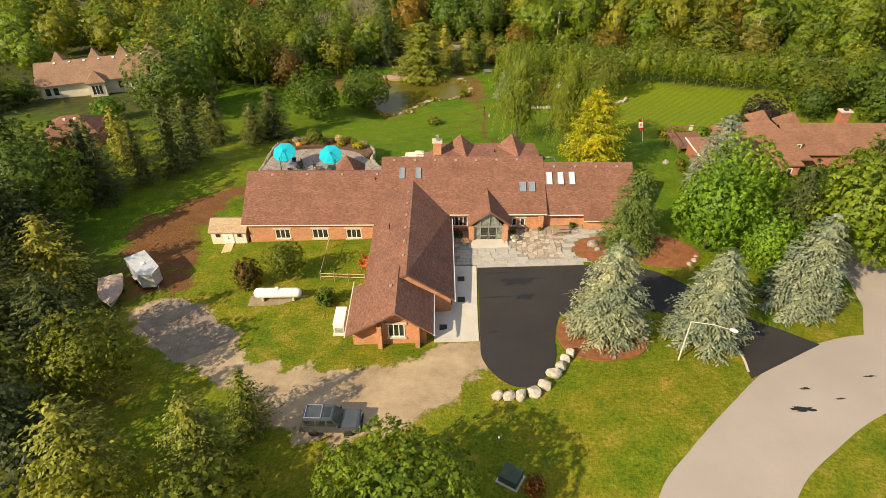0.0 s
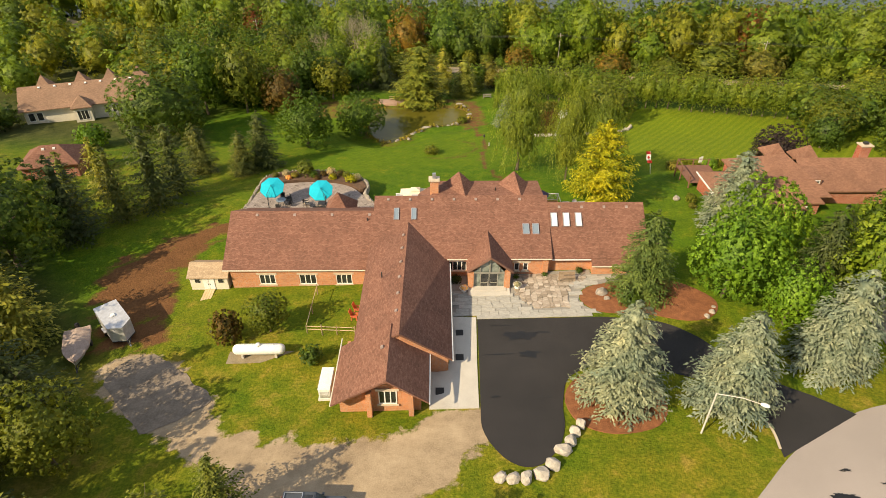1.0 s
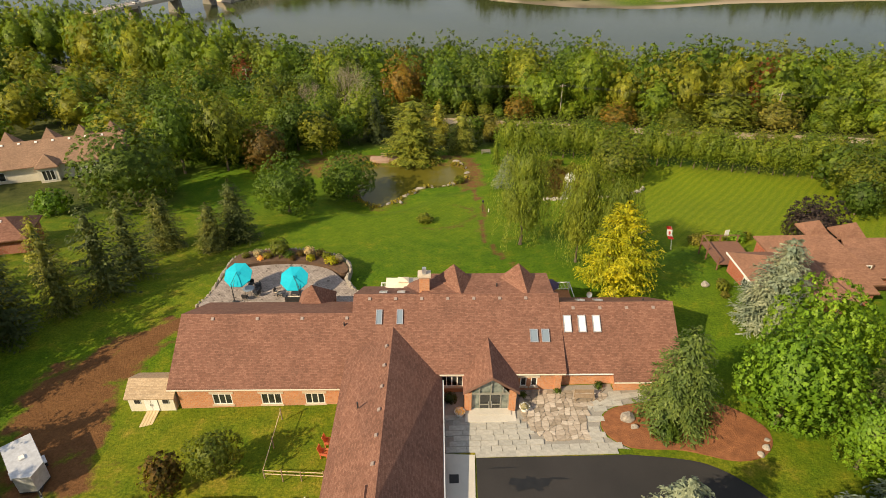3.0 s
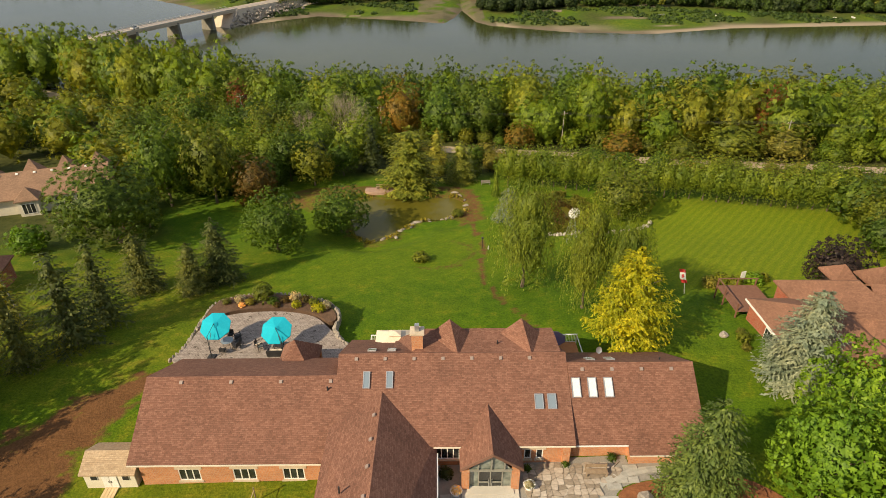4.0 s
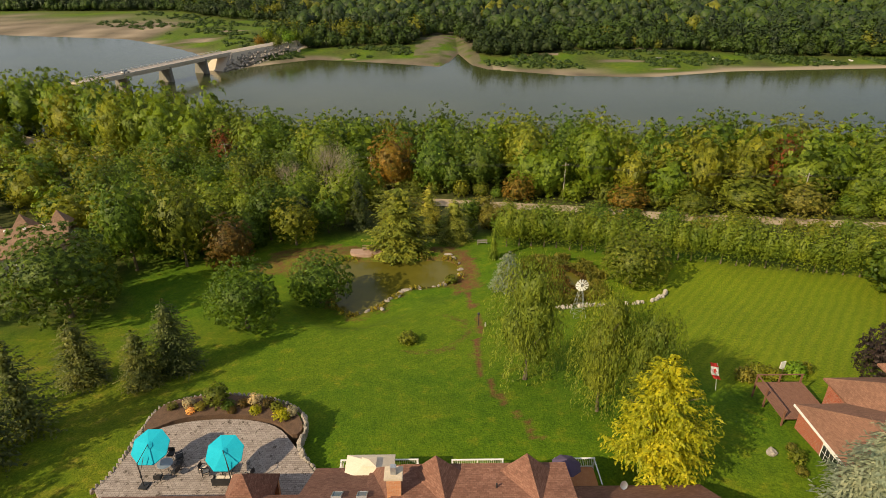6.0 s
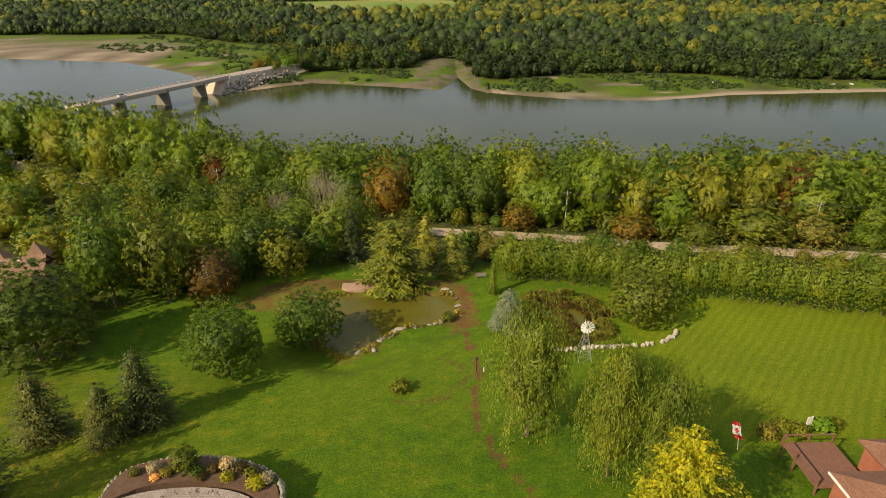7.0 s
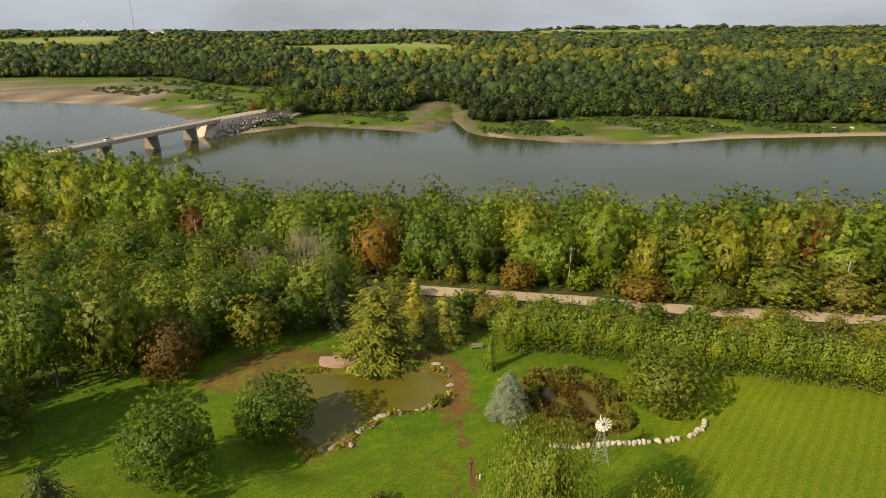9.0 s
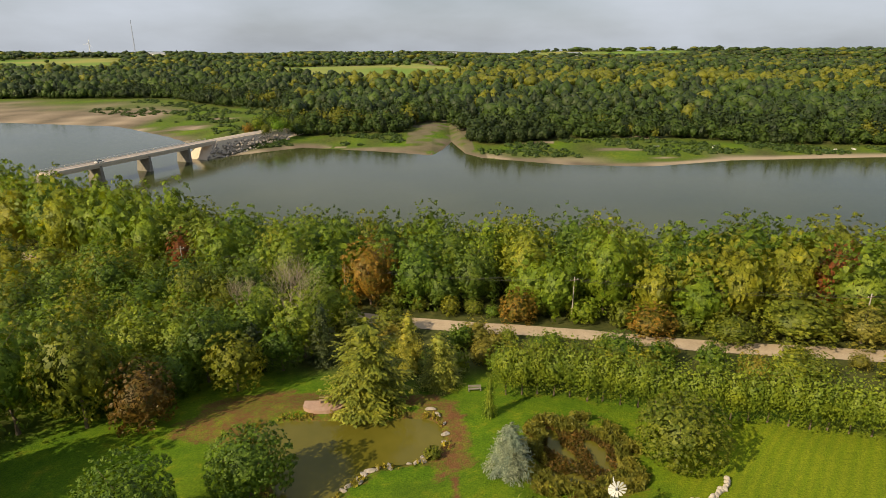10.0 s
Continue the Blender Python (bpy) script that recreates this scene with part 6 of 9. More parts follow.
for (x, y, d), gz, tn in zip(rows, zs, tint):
    # paints a sunlit band and a cloud-shaded shore into the random leaf tones
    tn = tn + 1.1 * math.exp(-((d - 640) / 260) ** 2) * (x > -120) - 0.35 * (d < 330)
    kind = "farlight_sunlit" if tn > 0.55 else "fardark_shaded" if tn < -0.45 else "farpine" if rng.uniform() < 0.2 else "farwood"
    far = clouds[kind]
    h = rng.uniform(8, 16) * (1 + 0.35 * rng.uniform() ** 3) * (1.0 if d > 14 else 0.75)
    w = h * rng.uniform(0.26, 0.50) * (1 + d / 900)
    if kind == "farpine":
        w *= 0.6
        h *= 1.15
    if d < 75 and abs(x + 20) < 380:
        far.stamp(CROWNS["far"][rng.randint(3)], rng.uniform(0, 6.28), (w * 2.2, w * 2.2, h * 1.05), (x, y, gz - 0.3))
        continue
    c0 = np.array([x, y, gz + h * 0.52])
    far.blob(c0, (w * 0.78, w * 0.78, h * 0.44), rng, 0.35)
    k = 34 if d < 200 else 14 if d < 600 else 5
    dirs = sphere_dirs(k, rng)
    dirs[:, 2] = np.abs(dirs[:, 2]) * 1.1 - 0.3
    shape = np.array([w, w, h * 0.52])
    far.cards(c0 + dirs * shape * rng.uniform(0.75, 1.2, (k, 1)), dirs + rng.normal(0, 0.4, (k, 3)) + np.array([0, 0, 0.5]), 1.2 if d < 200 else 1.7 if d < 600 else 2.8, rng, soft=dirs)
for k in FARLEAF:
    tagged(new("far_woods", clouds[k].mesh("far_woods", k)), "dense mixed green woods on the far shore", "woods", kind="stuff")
# low scrub between the far beach and the trees
c = Cloud()
for _ in range(1500):
    x = rng.uniform(-330, 300)
    d, t = float(lerp(FAR_SHORE, x)), float(lerp(TREE_LINE, x))
    y = d + (t - d) * rng.uniform(0.25, 1.0)
    if x > -14 and x < 36 or waves(x, y, 70, 91) < -0.15:
        continue
    r = rng.uniform(0.8, 2.2)
    g = at(x, y)
    dirs = sphere_dirs(16, rng)
    dirs[:, 2] = np.abs(dirs[:, 2])
    c.cards(np.array([x, y, g + 0.2]) + dirs * np.array([r * 1.5, r * 1.5, r]), dirs + rng.normal(0, 0.4, (16, 3)), 0.7, rng)
    c.blob((x, y, g + 0.1), (r * 1.2, r * 1.2, r * 0.8), rng, 0.25)
tagged(new("shore_scrub", c.mesh("shore_scrub", "farwood")), "low green scrub along the far shore", "scrub", kind="stuff")

# ---- round the house ----
def rock_mesh(seed, subdiv=2):
    rng2 = np.random.RandomState(seed)
    bm = bmesh.new()
    bmesh.ops.create_icosphere(bm, subdivisions=subdiv, radius=0.5)
    cuts = [(Vector(rng2.normal(size=3)).normalized(), rng2.uniform(0.30, 0.42)) for _ in range(9)]
    for v in bm.verts:
        for d, k in cuts:
            over = v.co.dot(d) - k
            if over > 0:
                v.co -= d * over
        v.co *= 1 + 0.05 * math.sin(9 * v.co.x + 7 * v.co.y + seed)
    me = bpy.data.meshes.new("rock")
    bm.to_mesh(me)
    bm.free()
    me.materials.append(M["rock"])
    return me


ROCKS = [rock_mesh(s) for s in range(6)]


pale_rocks = {}


def boulder(x, y, sx, sy, sz, rz=0, label="pale weathered limestone boulder set in the grass", group="", material="", z=None):
    k = int(abs(x * 37 + y * 11) * 10) % 6
    if material and (material, k) not in pale_rocks:
        me = pale_rocks[material, k] = ROCKS[k].copy()
        me.materials[0] = M[material]
    ob = new("boulder", pale_rocks[material, k] if material else ROCKS[k])
    ob.matrix_world = pose(x, y, (at(x, y) if z is None else z) + sz * 0.28, 0, 0, rz) @ Matrix.Diagonal((sx, sy, sz, 1))
    return tagged(ob, label, "boulder", group)


for k, (x, y, s) in enumerate(((4.7, 29.0, 1.25), (5.7, 28.9, 1.2), (6.7, 29.0, 1.3), (7.8, 29.4, 1.5), (8.9, 30.2, 1.5), (9.8, 31.5, 1.5), (10.6, 32.5, 1.4), (11.2, 33.4, 1.2), (11.8, 34.1, 1.1))):
    boulder(x, y, s, s * 0.85, 1.0, 37 * k, "large pale limestone boulder edging the driveway", "boulders along the driveway", "palerock")

# damp dark stains on the asphalt
M["damp"] = worn("damp_asphalt", (0.010, 0.010, 0.010), (0.018, 0.017, 0.016), 2, 0.35, fine=20, bump_height=0.004)
rng = np.random.RandomState(41)
for k, (x, y, a, b, bits) in enumerate(((8.3, 46.0, 1.25, 0.8, 5), (8.8, 43.2, 0.8, 0.4, 4), (5.8, 43.3, 1.1, 0.09, 3), (5.2, 37.8, 0.5, 0.10, 2), (10.6, 46.4, 0.6, 0.12, 2), (6.4, 47.6, 0.9, 0.07, 2), (9.6, 37.6, 0.7, 0.06, 2), (29.0, 26.9, 0.75, 0.28, 4), (32.6, 28.0, 0.35, 0.08, 2), (30.4, 29.2, 0.4, 0.10, 2), (36.6, 30.6, 0.5, 0.10, 3))):
    for i in range(bits):
        s0 = 1.0 if i == 0 else rng.uniform(0.25, 0.6)
        cx, cy = (x, y) if i == 0 else (x + a * rng.uniform(-1.2, 1.2), y + b * rng.uniform(-1.1, 1.1))
        ph = rng.uniform(0, 6.28, 3)
        pts = [(cx + s0 * a * math.cos(q) * r, cy + s0 * b * math.sin(q) * r) for q in np.linspace(0, 6.283, 23)[:-1] for r in (1 + 0.30 * math.sin(2 * q + ph[0]) + 0.24 * math.sin(5 * q + ph[1]) + 0.16 * math.sin(9 * q + ph[2]),)]
        tagged(draped("damp_patch", pts, "damp", 0.074 + 0.002 * i, 0.6), "dark ragged damp stain on the asphalt", "stain", "stains", kind="structure")

# concrete walk beside the garage, with black drain mats
tagged(draped("walkway", [(1.6, 49.2), (4.1, 49.0), (3.8, 42.0), (3.65, 36.5), (-0.6, 36.5), (-0.6, 41.8), (1.2, 42.2)], "concrete", 0.10, 1.5, 0.2), "clean pale concrete walk beside the garage", "walkway", kind="structure")
for x, y in ((2.3, 46.6), (2.2, 43.0), (0.3, 38.6)):
    ob = part("door_mat", box(-0.38, 0.38, -0.42, 0.42, 0, 0.03, 0.01), "black_plastic")
    ob.matrix_world = pose(x, y, at(x, y) + 0.105)
    tagged(ob, "black rubber mat on the concrete walk", "mat", "mats on the walk")

# mulch beds
tagged(draped("mulch_bed", smooth_line([(15.4, 51.6), (16.6, 53.8), (20.5, 54.6), (26, 54.6), (29.4, 51.4), (28.6, 48.6), (25.6, 47.6), (21.5, 48.9), (17.2, 49.4)], 4, True), "mulch", 0.10, 1.2, 0.1), "red-brown bark mulch bed under the spruce", "mulch bed", kind="structure")
tagged(draped("mulch_bed", smooth_line([(11.2, 37.8), (11.7, 34.6), (14.4, 33.2), (18.2, 34.0), (19.6, 36.8), (18, 40.2), (13.5, 40.4)], 4, True), "mulch", 0.10, 1.2, 0.1), "red-brown bark mulch bed under the blue spruce", "mulch bed", kind="structure")
for x, y, s in ((17.8, 52.6, 1.5), (18.2, 51.6, 0.8), (27.6, 48.2, 0.7), (28.4, 48.9, 0.8), (28.9, 49.8, 0.6)):
    boulder(x, y, s, s * 0.8, s * 0.7, 50 * x, "pale stone lying in the mulch bed", "stones in the mulch bed")
tree("bush", "deep", 20.6, 50.6, 1.6, 3.0, "low spreading green juniper in the mulch", "shrub", "shrub")
kerb = smooth_line([(26.4, 35.4), (26.9, 33.4), (26.5, 31.2)], 4)
tagged(strip("kerb", kerb, 0.22, "stone", 0.12), "low concrete kerb at the driveway's mouth", "kerb", kind="structure")


def planter(x, y):
    t = thing("planter", x, y, at(x, y) + 0.12, 0, "round white urn planter with pale flowers", "planter", "planters by the door")
    part("pot", lathe([(0.22, 0), (0.30, 0.05), (0.22, 0.12), (0.45, 0.42), (0.52, 0.5), (0.47, 0.5), (0.3, 0.44)], 18), "white", t, smooth=True)
    c = Cloud()
    r2 = np.random.RandomState(int(x * 10))
    d = sphere_dirs(90, r2)
    d[:, 2] = np.abs(d[:, 2])
    c.cards(np.array([0, 0, 0.5]) + d * np.array([0.5, 0.5, 0.3]), d, 0.09, r2)
    c.blob((0, 0, 0.5), (0.38, 0.38, 0.2), r2)
    share("flowers", c.mesh("flowers", "flowers"), t)


planter(3.0, 53.6)
planter(8.9, 54.0)
t = thing("garden_bench", 14.6, 55.2, at(14.6, 55.2) + 0.1, 0, "weathered dark wooden bench on the flagstones", "bench")
for k in range(4):
    part("slat", box(-0.9, 0.9, -0.26 + 0.13 * k, -0.15 + 0.13 * k, 0.42, 0.46), "wood", t)
for k in range(3):
    part("back_slat", box(-0.9, 0.9, 0.28, 0.32, 0.55 + 0.14 * k, 0.65 + 0.14 * k), "wood", t)
for sx in (-0.85, 0.85):
    for sy in (-0.22, 0.28):
        part("leg", box(sx - 0.04, sx + 0.04, sy - 0.04, sy + 0.04, 0, 0.42 if sy < 0 else 0.95), "wood", t)

# shed
t = thing("shed", -25.55, 56.9, at(-25.5, 56) - 0.05, 0, "small cream garden shed with tan shingle roof", "shed")
bm = box(-2.1, 2.1, -1.5, 1.5, 0, 1.9)
part("wall", bm, "cream", t)
for s in (-2.1, 2.0):
    part("gable", solid([(s, -1.5, 1.9), (s, 1.5, 1.9), (s, 0, 2.7), (s + 0.1, -1.5, 1.9), (s + 0.1, 1.5, 1.9), (s + 0.1, 0, 2.7)], [(0, 1, 2), (3, 4, 5), (0, 1, 4, 3), (1, 2, 5, 4), (2, 0, 3, 5)]), "cream", t)
part("roof", gable_x(-2.3, 2.3, -1.75, 1.86, 0, 2.85, 1.75, 1.86, 0.1), "roof_shed", t)
for s in (-0.62, 0.02):
    d = part("door", box(s, s + 0.6, -1.56, -1.5, 0.1, 1.75, 0.01), "white", t)
    part("handle", box(s + (0.5 if s < 0 else 0.06), s + (0.54 if s < 0 else 0.1), -1.6, -1.56, 0.8, 1.0), "dark", d)
for s in (-1.5, 1.1):
    w = part("window", box(s - 0.05, s + 0.55, -1.55, -1.5, 1.05, 1.6, 0.01), "white", t)
    part("pane", box(s, s + 0.5, -1.57, -1.551, 1.1, 1.55), "dark", w)
t = thing("ramp", -25.55, 55.3, at(-25.5, 55), 0, "fresh lumber ramp leading to the shed door", "ramp")
for k in range(4):
    part("board", solid([(-0.55 + 0.28 * k, 0, 0.15), (-0.30 + 0.28 * k, 0, 0.15), (-0.30 + 0.28 * k, -2.3, 0.05), (-0.55 + 0.28 * k, -2.3, 0.05), (-0.55 + 0.28 * k, 0, 0.1), (-0.30 + 0.28 * k, 0, 0.1), (-0.30 + 0.28 * k, -2.3, 0.0), (-0.55 + 0.28 * k, -2.3, 0.0)], [(0, 1, 2, 3), (7, 6, 5, 4), (0, 1, 5, 4), (1, 2, 6, 5), (2, 3, 7, 6), (3, 0, 4, 7)]), "lumber", t)


def wheel(parent, x, y, r, w=0.22, name="wheel"):
    m = pose(x, y, r, 90, 0, 0)
    o = part(name, lathe([(r * 0.62, -w / 2), (r * 0.93, -w / 2), (r, -w / 3), (r, w / 3), (r * 0.93, w / 2), (r * 0.62, w / 2)], 20, m=m), "black_plastic", parent, smooth=True)
    part("rim", lathe([(r * 0.15, -w * 0.45), (r * 0.6, -w * 0.35), (r * 0.62, w * 0.35), (r * 0.15, w * 0.45)], 14, m=m), "metal", o, smooth=True)
    return o


# cargo trailer, nose towards the gravel
t = thing("cargo_trailer", -32.4, 47.9, at(-32.4, 47.5), 135 + 180 - 2, "silver enclosed cargo trailer with a wedge nose", "trailer")
prof = [(-2.5, -1.1), (1.5, -1.1), (2.35, 0), (1.5, 1.1), (-2.5, 1.1)]
part("body", prism(prof, 0.5, 2.2), "alu", t)
part("roof", prism([(-2.54, -1.13), (1.52, -1.13), (2.4, 0), (1.52, 1.13), (-2.54, 1.13)], 2.2, 2.28), "alu", t)
part("skirt", prism([(-2.53, -1.12), (1.51, -1.12), (2.38, 0), (1.51, 1.12), (-2.53, 1.12)], 0.4, 0.51), "dark", t)
part("roof_vent", box(-0.35, 0.15, -0.2, 0.2, 2.28, 2.41, 0.03), "white", t)
part("drawbar", rod((2.2, 0, 0.5), (3.3, 0, 0.5), 0.05, bm=rod((1.6, 0.6, 0.5), (3.2, 0, 0.5), 0.04)), "dark", t)
part("coupling", box(3.2, 3.45, -0.07, 0.07, 0.45, 0.6, 0.02), "metal", t)
part("jack", rod((2.9, 0.1, 0.02), (2.9, 0.1, 0.95), 0.035), "metal", t)
for s in (-1.18, 1.18):
    wheel(t, -0.5, s, 0.34)
    part("fender", box(-1.0, 0.0, s - 0.14, s + 0.14, 0.7, 0.78, 0.02), "alu", t)

# covered boat on its trailer
t = thing("boat", -34.9, 44.8, at(-35, 44.8), -66, "fishing boat under a tan cover on a trailer", "boat")
bm = bmesh.new()
rings = []
for u in np.linspace(0, 1, 9):
    x = -2.6 + 5.2 * u
    w = 1.2 * (1 - max(0, u - 0.45) ** 2.2 / 0.55 ** 2.2 * 0.96)
    rings.append([bm.verts.new(p) for p in ((x, -w, 1.1 + 0.15 * u), (x, -w * 0.75, 0.65 + 0.15 * u), (x, 0, 0.5 + 0.35 * u * u), (x, w * 0.75, 0.65 + 0.15 * u), (x, w, 1.1 + 0.15 * u))])
for a, b in zip(rings, rings[1:]):
    for i in range(4):
        bm.faces.new((a[i], a[i + 1], b[i + 1], b[i]))
bm.faces.new(rings[0])
part("hull", bm, "metal", t, smooth=False)
bm = bmesh.new()
rings = []
for u in np.linspace(0, 1, 11):
    x = -2.62 + 5.26 * u
    w = 1.25 * (1 - max(0, u - 0.45) ** 2.2 / 0.55 ** 2.2 * 0.94)
    hgt = 1.18 + 0.15 * u + 0.28 * math.sin(math.pi * min(1, u * 1.25)) + 0.05 * math.sin(17 * u)
    if u < 0.05:
        w *= 0.96
    rings.append([bm.verts.new(p) for p in ((x, -w, 1.0 + 0.15 * u), (x, -w * 0.97, 1.16 + 0.15 * u), (x, -w * 0.5, hgt - 0.06), (x, 0, hgt + 0.04), (x, w * 0.5, hgt - 0.06), (x, w * 0.97, 1.16 + 0.15 * u), (x, w, 1.0 + 0.15 * u))])
for a, b in zip(rings, rings[1:]):
    for i in range(6):
        bm.faces.new((a[i], a[i + 1], b[i + 1], b[i]))
bm.faces.new(rings[0])
part("cover", bm, "cover", t, "tan fabric cover")
part("outboard_motor", box(-3.1, -2.65, -0.2, 0.2, 0.6, 1.55, 0.08), "black_plastic", t)
part("frame", rod((-2.2, 0.6, 0.45), (3.3, 0, 0.45), 0.05, bm=rod((-2.2, -0.6, 0.45), (3.3, 0, 0.45), 0.05)), "dark", t)
for s in (-1.05, 1.05):
    wheel(t, -0.8, s, 0.32, 0.18)
part("jack", rod((3.0, 0, 0.0), (3.0, 0, 0.9), 0.04), "dark", t)

# propane tank on its pad
t = thing("propane_tank", -17.0, 44.0, at(-17, 44), 0.5, "long white horizontal propane tank on a gravel pad", "tank")
part("pad", box(-3.1, 3.1, -0.95, 0.6, -0.2, 0.06, 0.03), "gravelpad", t)
m = pose(-2.5, 0, 0.95, 0, 90, 0)
part("shell", lathe([(0.02, 0.0), (0.28, 0.06), (0.45, 0.2), (0.53, 0.45), (0.53, 4.55), (0.45, 4.8), (0.28, 4.94), (0.02, 5.0)], 28, m=m), "white", t, smooth=True)
part("dome", lathe([(0.24, 1.4), (0.24, 1.58), (0.18, 1.66), (0.02, 1.68)], 18), "white", t, smooth=True)
for s in (-1.6, 1.6):
    part("saddle", box(s - 0.12, s + 0.12, -0.4, 0.4, 0.1, 0.55, 0.02), "concrete", t)
for s in (-1.4, 1.4):
    part("lifting_lug", box(s - 0.06, s + 0.06, -0.02, 0.02, 1.46, 1.58), "white", t)

# generator
t = thing("generator", -9.75, 39.3, at(-9.75, 39) + 0.0, 0, "white standby generator cabinet on a pad", "generator")
part("pad", box(-0.65, 0.65, -1.45, 1.45, -0.1, 0.12, 0.02), "concrete", t)
part("cabinet", box(-0.52, 0.52, -1.3, 1.3, 0.12, 1.35, 0.04), "white", t)
part("lid", box(-0.56, 0.56, -1.34, 1.34, 1.35, 1.45, 0.04), "white", t)
for k in range(5):
    part("louvre", box(-0.4, 0.4, -1.33, -1.30, 0.4 + 0.15 * k, 0.48 + 0.15 * k), "metal", t)

# sport utility vehicle
t = thing("sport_utility_vehicle", -8.6, 26.35, at(-8.6, 26.4), -1.5, "charcoal boxy sport utility vehicle parked on gravel", "car", kind="")
prof = [(-2.3, 0.42), (-2.3, 0.95), (-2.25, 1.12), (-2.12, 1.12), (2.12, 1.10), (2.28, 0.98), (2.3, 0.45)]
k = len(prof)
b2 = solid([(x, -0.93, z) for x, z in prof] + [(x, 0.93, z) for x, z in prof], [tuple(range(k))[::-1], tuple(range(k, 2 * k))] + [(i, (i + 1) % k, k + (i + 1) % k, k + i) for i in range(k)])
bmesh.ops.bevel(b2, geom=b2.edges[:], offset=0.05, segments=2, affect="EDGES")
body = part("body", b2, "carpaint", t)
cab = [(-2.22, 1.10, 0.86), (-2.05, 1.80, 0.76), (0.20, 1.82, 0.76), (0.85, 1.10, 0.86)]
k = 4
b2 = solid([(x, -w, z) for x, z, w in cab] + [(x, w, z) for x, z, w in cab], [tuple(range(k))[::-1], tuple(range(k, 2 * k))] + [(i, (i + 1) % k, k + (i + 1) % k, k + i) for i in range(k)])
bmesh.ops.bevel(b2, geom=b2.edges[:], offset=0.04, segments=2, affect="EDGES")
cabin = part("cabin", b2, "carpaint", t)
for s in (-1, 1):
    for a, b in ((-2.0, -1.15), (-1.05, -0.3), (-0.2, 0.45)):
        sh = 0.25 if b > 0.3 else 0
        part("window", solid([(a, s * 0.866, 1.16), (b + sh * 0.6, s * 0.866, 1.16), (b - sh, s * 0.79, 1.70), (a + 0.05, s * 0.79, 1.70), (a, s * 0.846, 1.16), (b + sh * 0.6, s * 0.846, 1.16), (b - sh, s * 0.77, 1.70), (a + 0.05, s * 0.77, 1.70)], [(0, 1, 2, 3), (7, 6, 5, 4), (0, 1, 5, 4), (1, 2, 6, 5), (2, 3, 7, 6), (3, 0, 4, 7)]), "glass", t)
part("windscreen", solid([(0.87, -0.78, 1.14), (0.87, 0.78, 1.14), (0.26, 0.70, 1.77), (0.26, -0.70, 1.77), (0.84, -0.78, 1.14), (0.84, 0.78, 1.14), (0.23, 0.70, 1.77), (0.23, -0.70, 1.77)], [(0, 1, 2, 3), (7, 6, 5, 4), (0, 1, 5, 4), (1, 2, 6, 5), (2, 3, 7, 6), (3, 0, 4, 7)]), "glass", t)
part("sunroof", box(-0.55, 0.05, -0.5, 0.5, 1.815, 1.835, 0.005), "glass", t)
rack = share("roof_rack", None, t)
for s in (-0.62, 0.62):
    part("rail", box(-1.95, -0.65, s - 0.025, s + 0.025, 1.84, 1.90), "metal", rack)
for x in (-1.93, -0.67):
    part("crossbar", box(x - 0.025, x + 0.025, -0.595, 0.595, 1.85, 1.89), "metal", rack)
for x in (-1.35, 1.4):
    for s in (-0.86, 0.86):
        wheel(t, x, s, 0.38, 0.24)
for s in (-0.65, 0.65):
    part("headlight", box(2.26, 2.32, s - 0.16, s + 0.16, 0.74, 0.92, 0.02), "white", t)
    part("door_mirror", box(0.55, 0.7, s * 1.5 - 0.1, s * 1.5 + 0.1, 1.15, 1.32, 0.03), "carpaint", t)
    part("taillight", box(-2.33, -2.28, s * 1.25 - 0.07, s * 1.25 + 0.07, 0.75, 1.05, 0.01), "red_cloth", t)
part("bumper", box(2.25, 2.42, -0.88, 0.88, 0.42, 0.62, 0.03), "black_plastic", t)
part("bumper", box(-2.42, -2.25, -0.88, 0.88, 0.42, 0.62, 0.03), "black_plastic", t)

# street lamp on a slim pole with a long arm
t = thing("street_lamp", 21.2, 33.1, at(21.2, 33.1), 0, "slim pale street lamp with a long arm", "street lamp")
top = 4.7
part("pole", rod((0, 0, -0.1), (0, 0, top), 0.075, 0.055, 10), "concrete", t)
part("arm", rod((0, 0, top - 0.05), (1.6, -0.7, top + 0.25), 0.04, 0.035, 8, bm=rod((1.6, -0.7, top + 0.25), (2.7, -1.3, top + 0.28), 0.035, 0.03, 8)), "concrete", t)
part("lamp_head", lathe([(0.03, -0.35), (0.12, -0.25), (0.17, 0), (0.13, 0.25), (0.03, 0.33)], 12, m=pose(2.95, -1.42, top + 0.27, 0, 90, -28)), "white", t, smooth=True)

# transformer box, marker post
t = thing("utility_box", 5.0, 21.1, at(5, 21), -32, "dark green metal utility box on a slab", "utility box")
part("slab", box(-0.85, 0.85, -0.75, 0.75, -0.1, 0.1, 0.02), "concrete", t)
part("cabinet", solid([(-0.7, -0.6, 0.1), (0.7, -0.6, 0.1), (0.7, 0.6, 0.1), (-0.7, 0.6, 0.1), (-0.7, -0.6, 0.75), (0.7, -0.6, 0.75), (0.7, 0.6, 0.9), (-0.7, 0.6, 0.9)], [(3, 2, 1, 0), (4, 5, 6, 7), (0, 1, 5, 4), (1, 2, 6, 5), (2, 3, 7, 6), (3, 0, 4, 7)]), "green_box", t)
t = thing("marker_post", 4.4, 24.2, at(4.4, 24.2), 0, "short pale marker post in the shaded grass", "post")
part("post", rod((0, 0, -0.1), (0, 0, 0.8), 0.06, 0.05, 8), "wood", t)
part("cap", rod((0, 0, 0.8), (0, 0, 0.92), 0.08, 0.06, 8), "white", t)

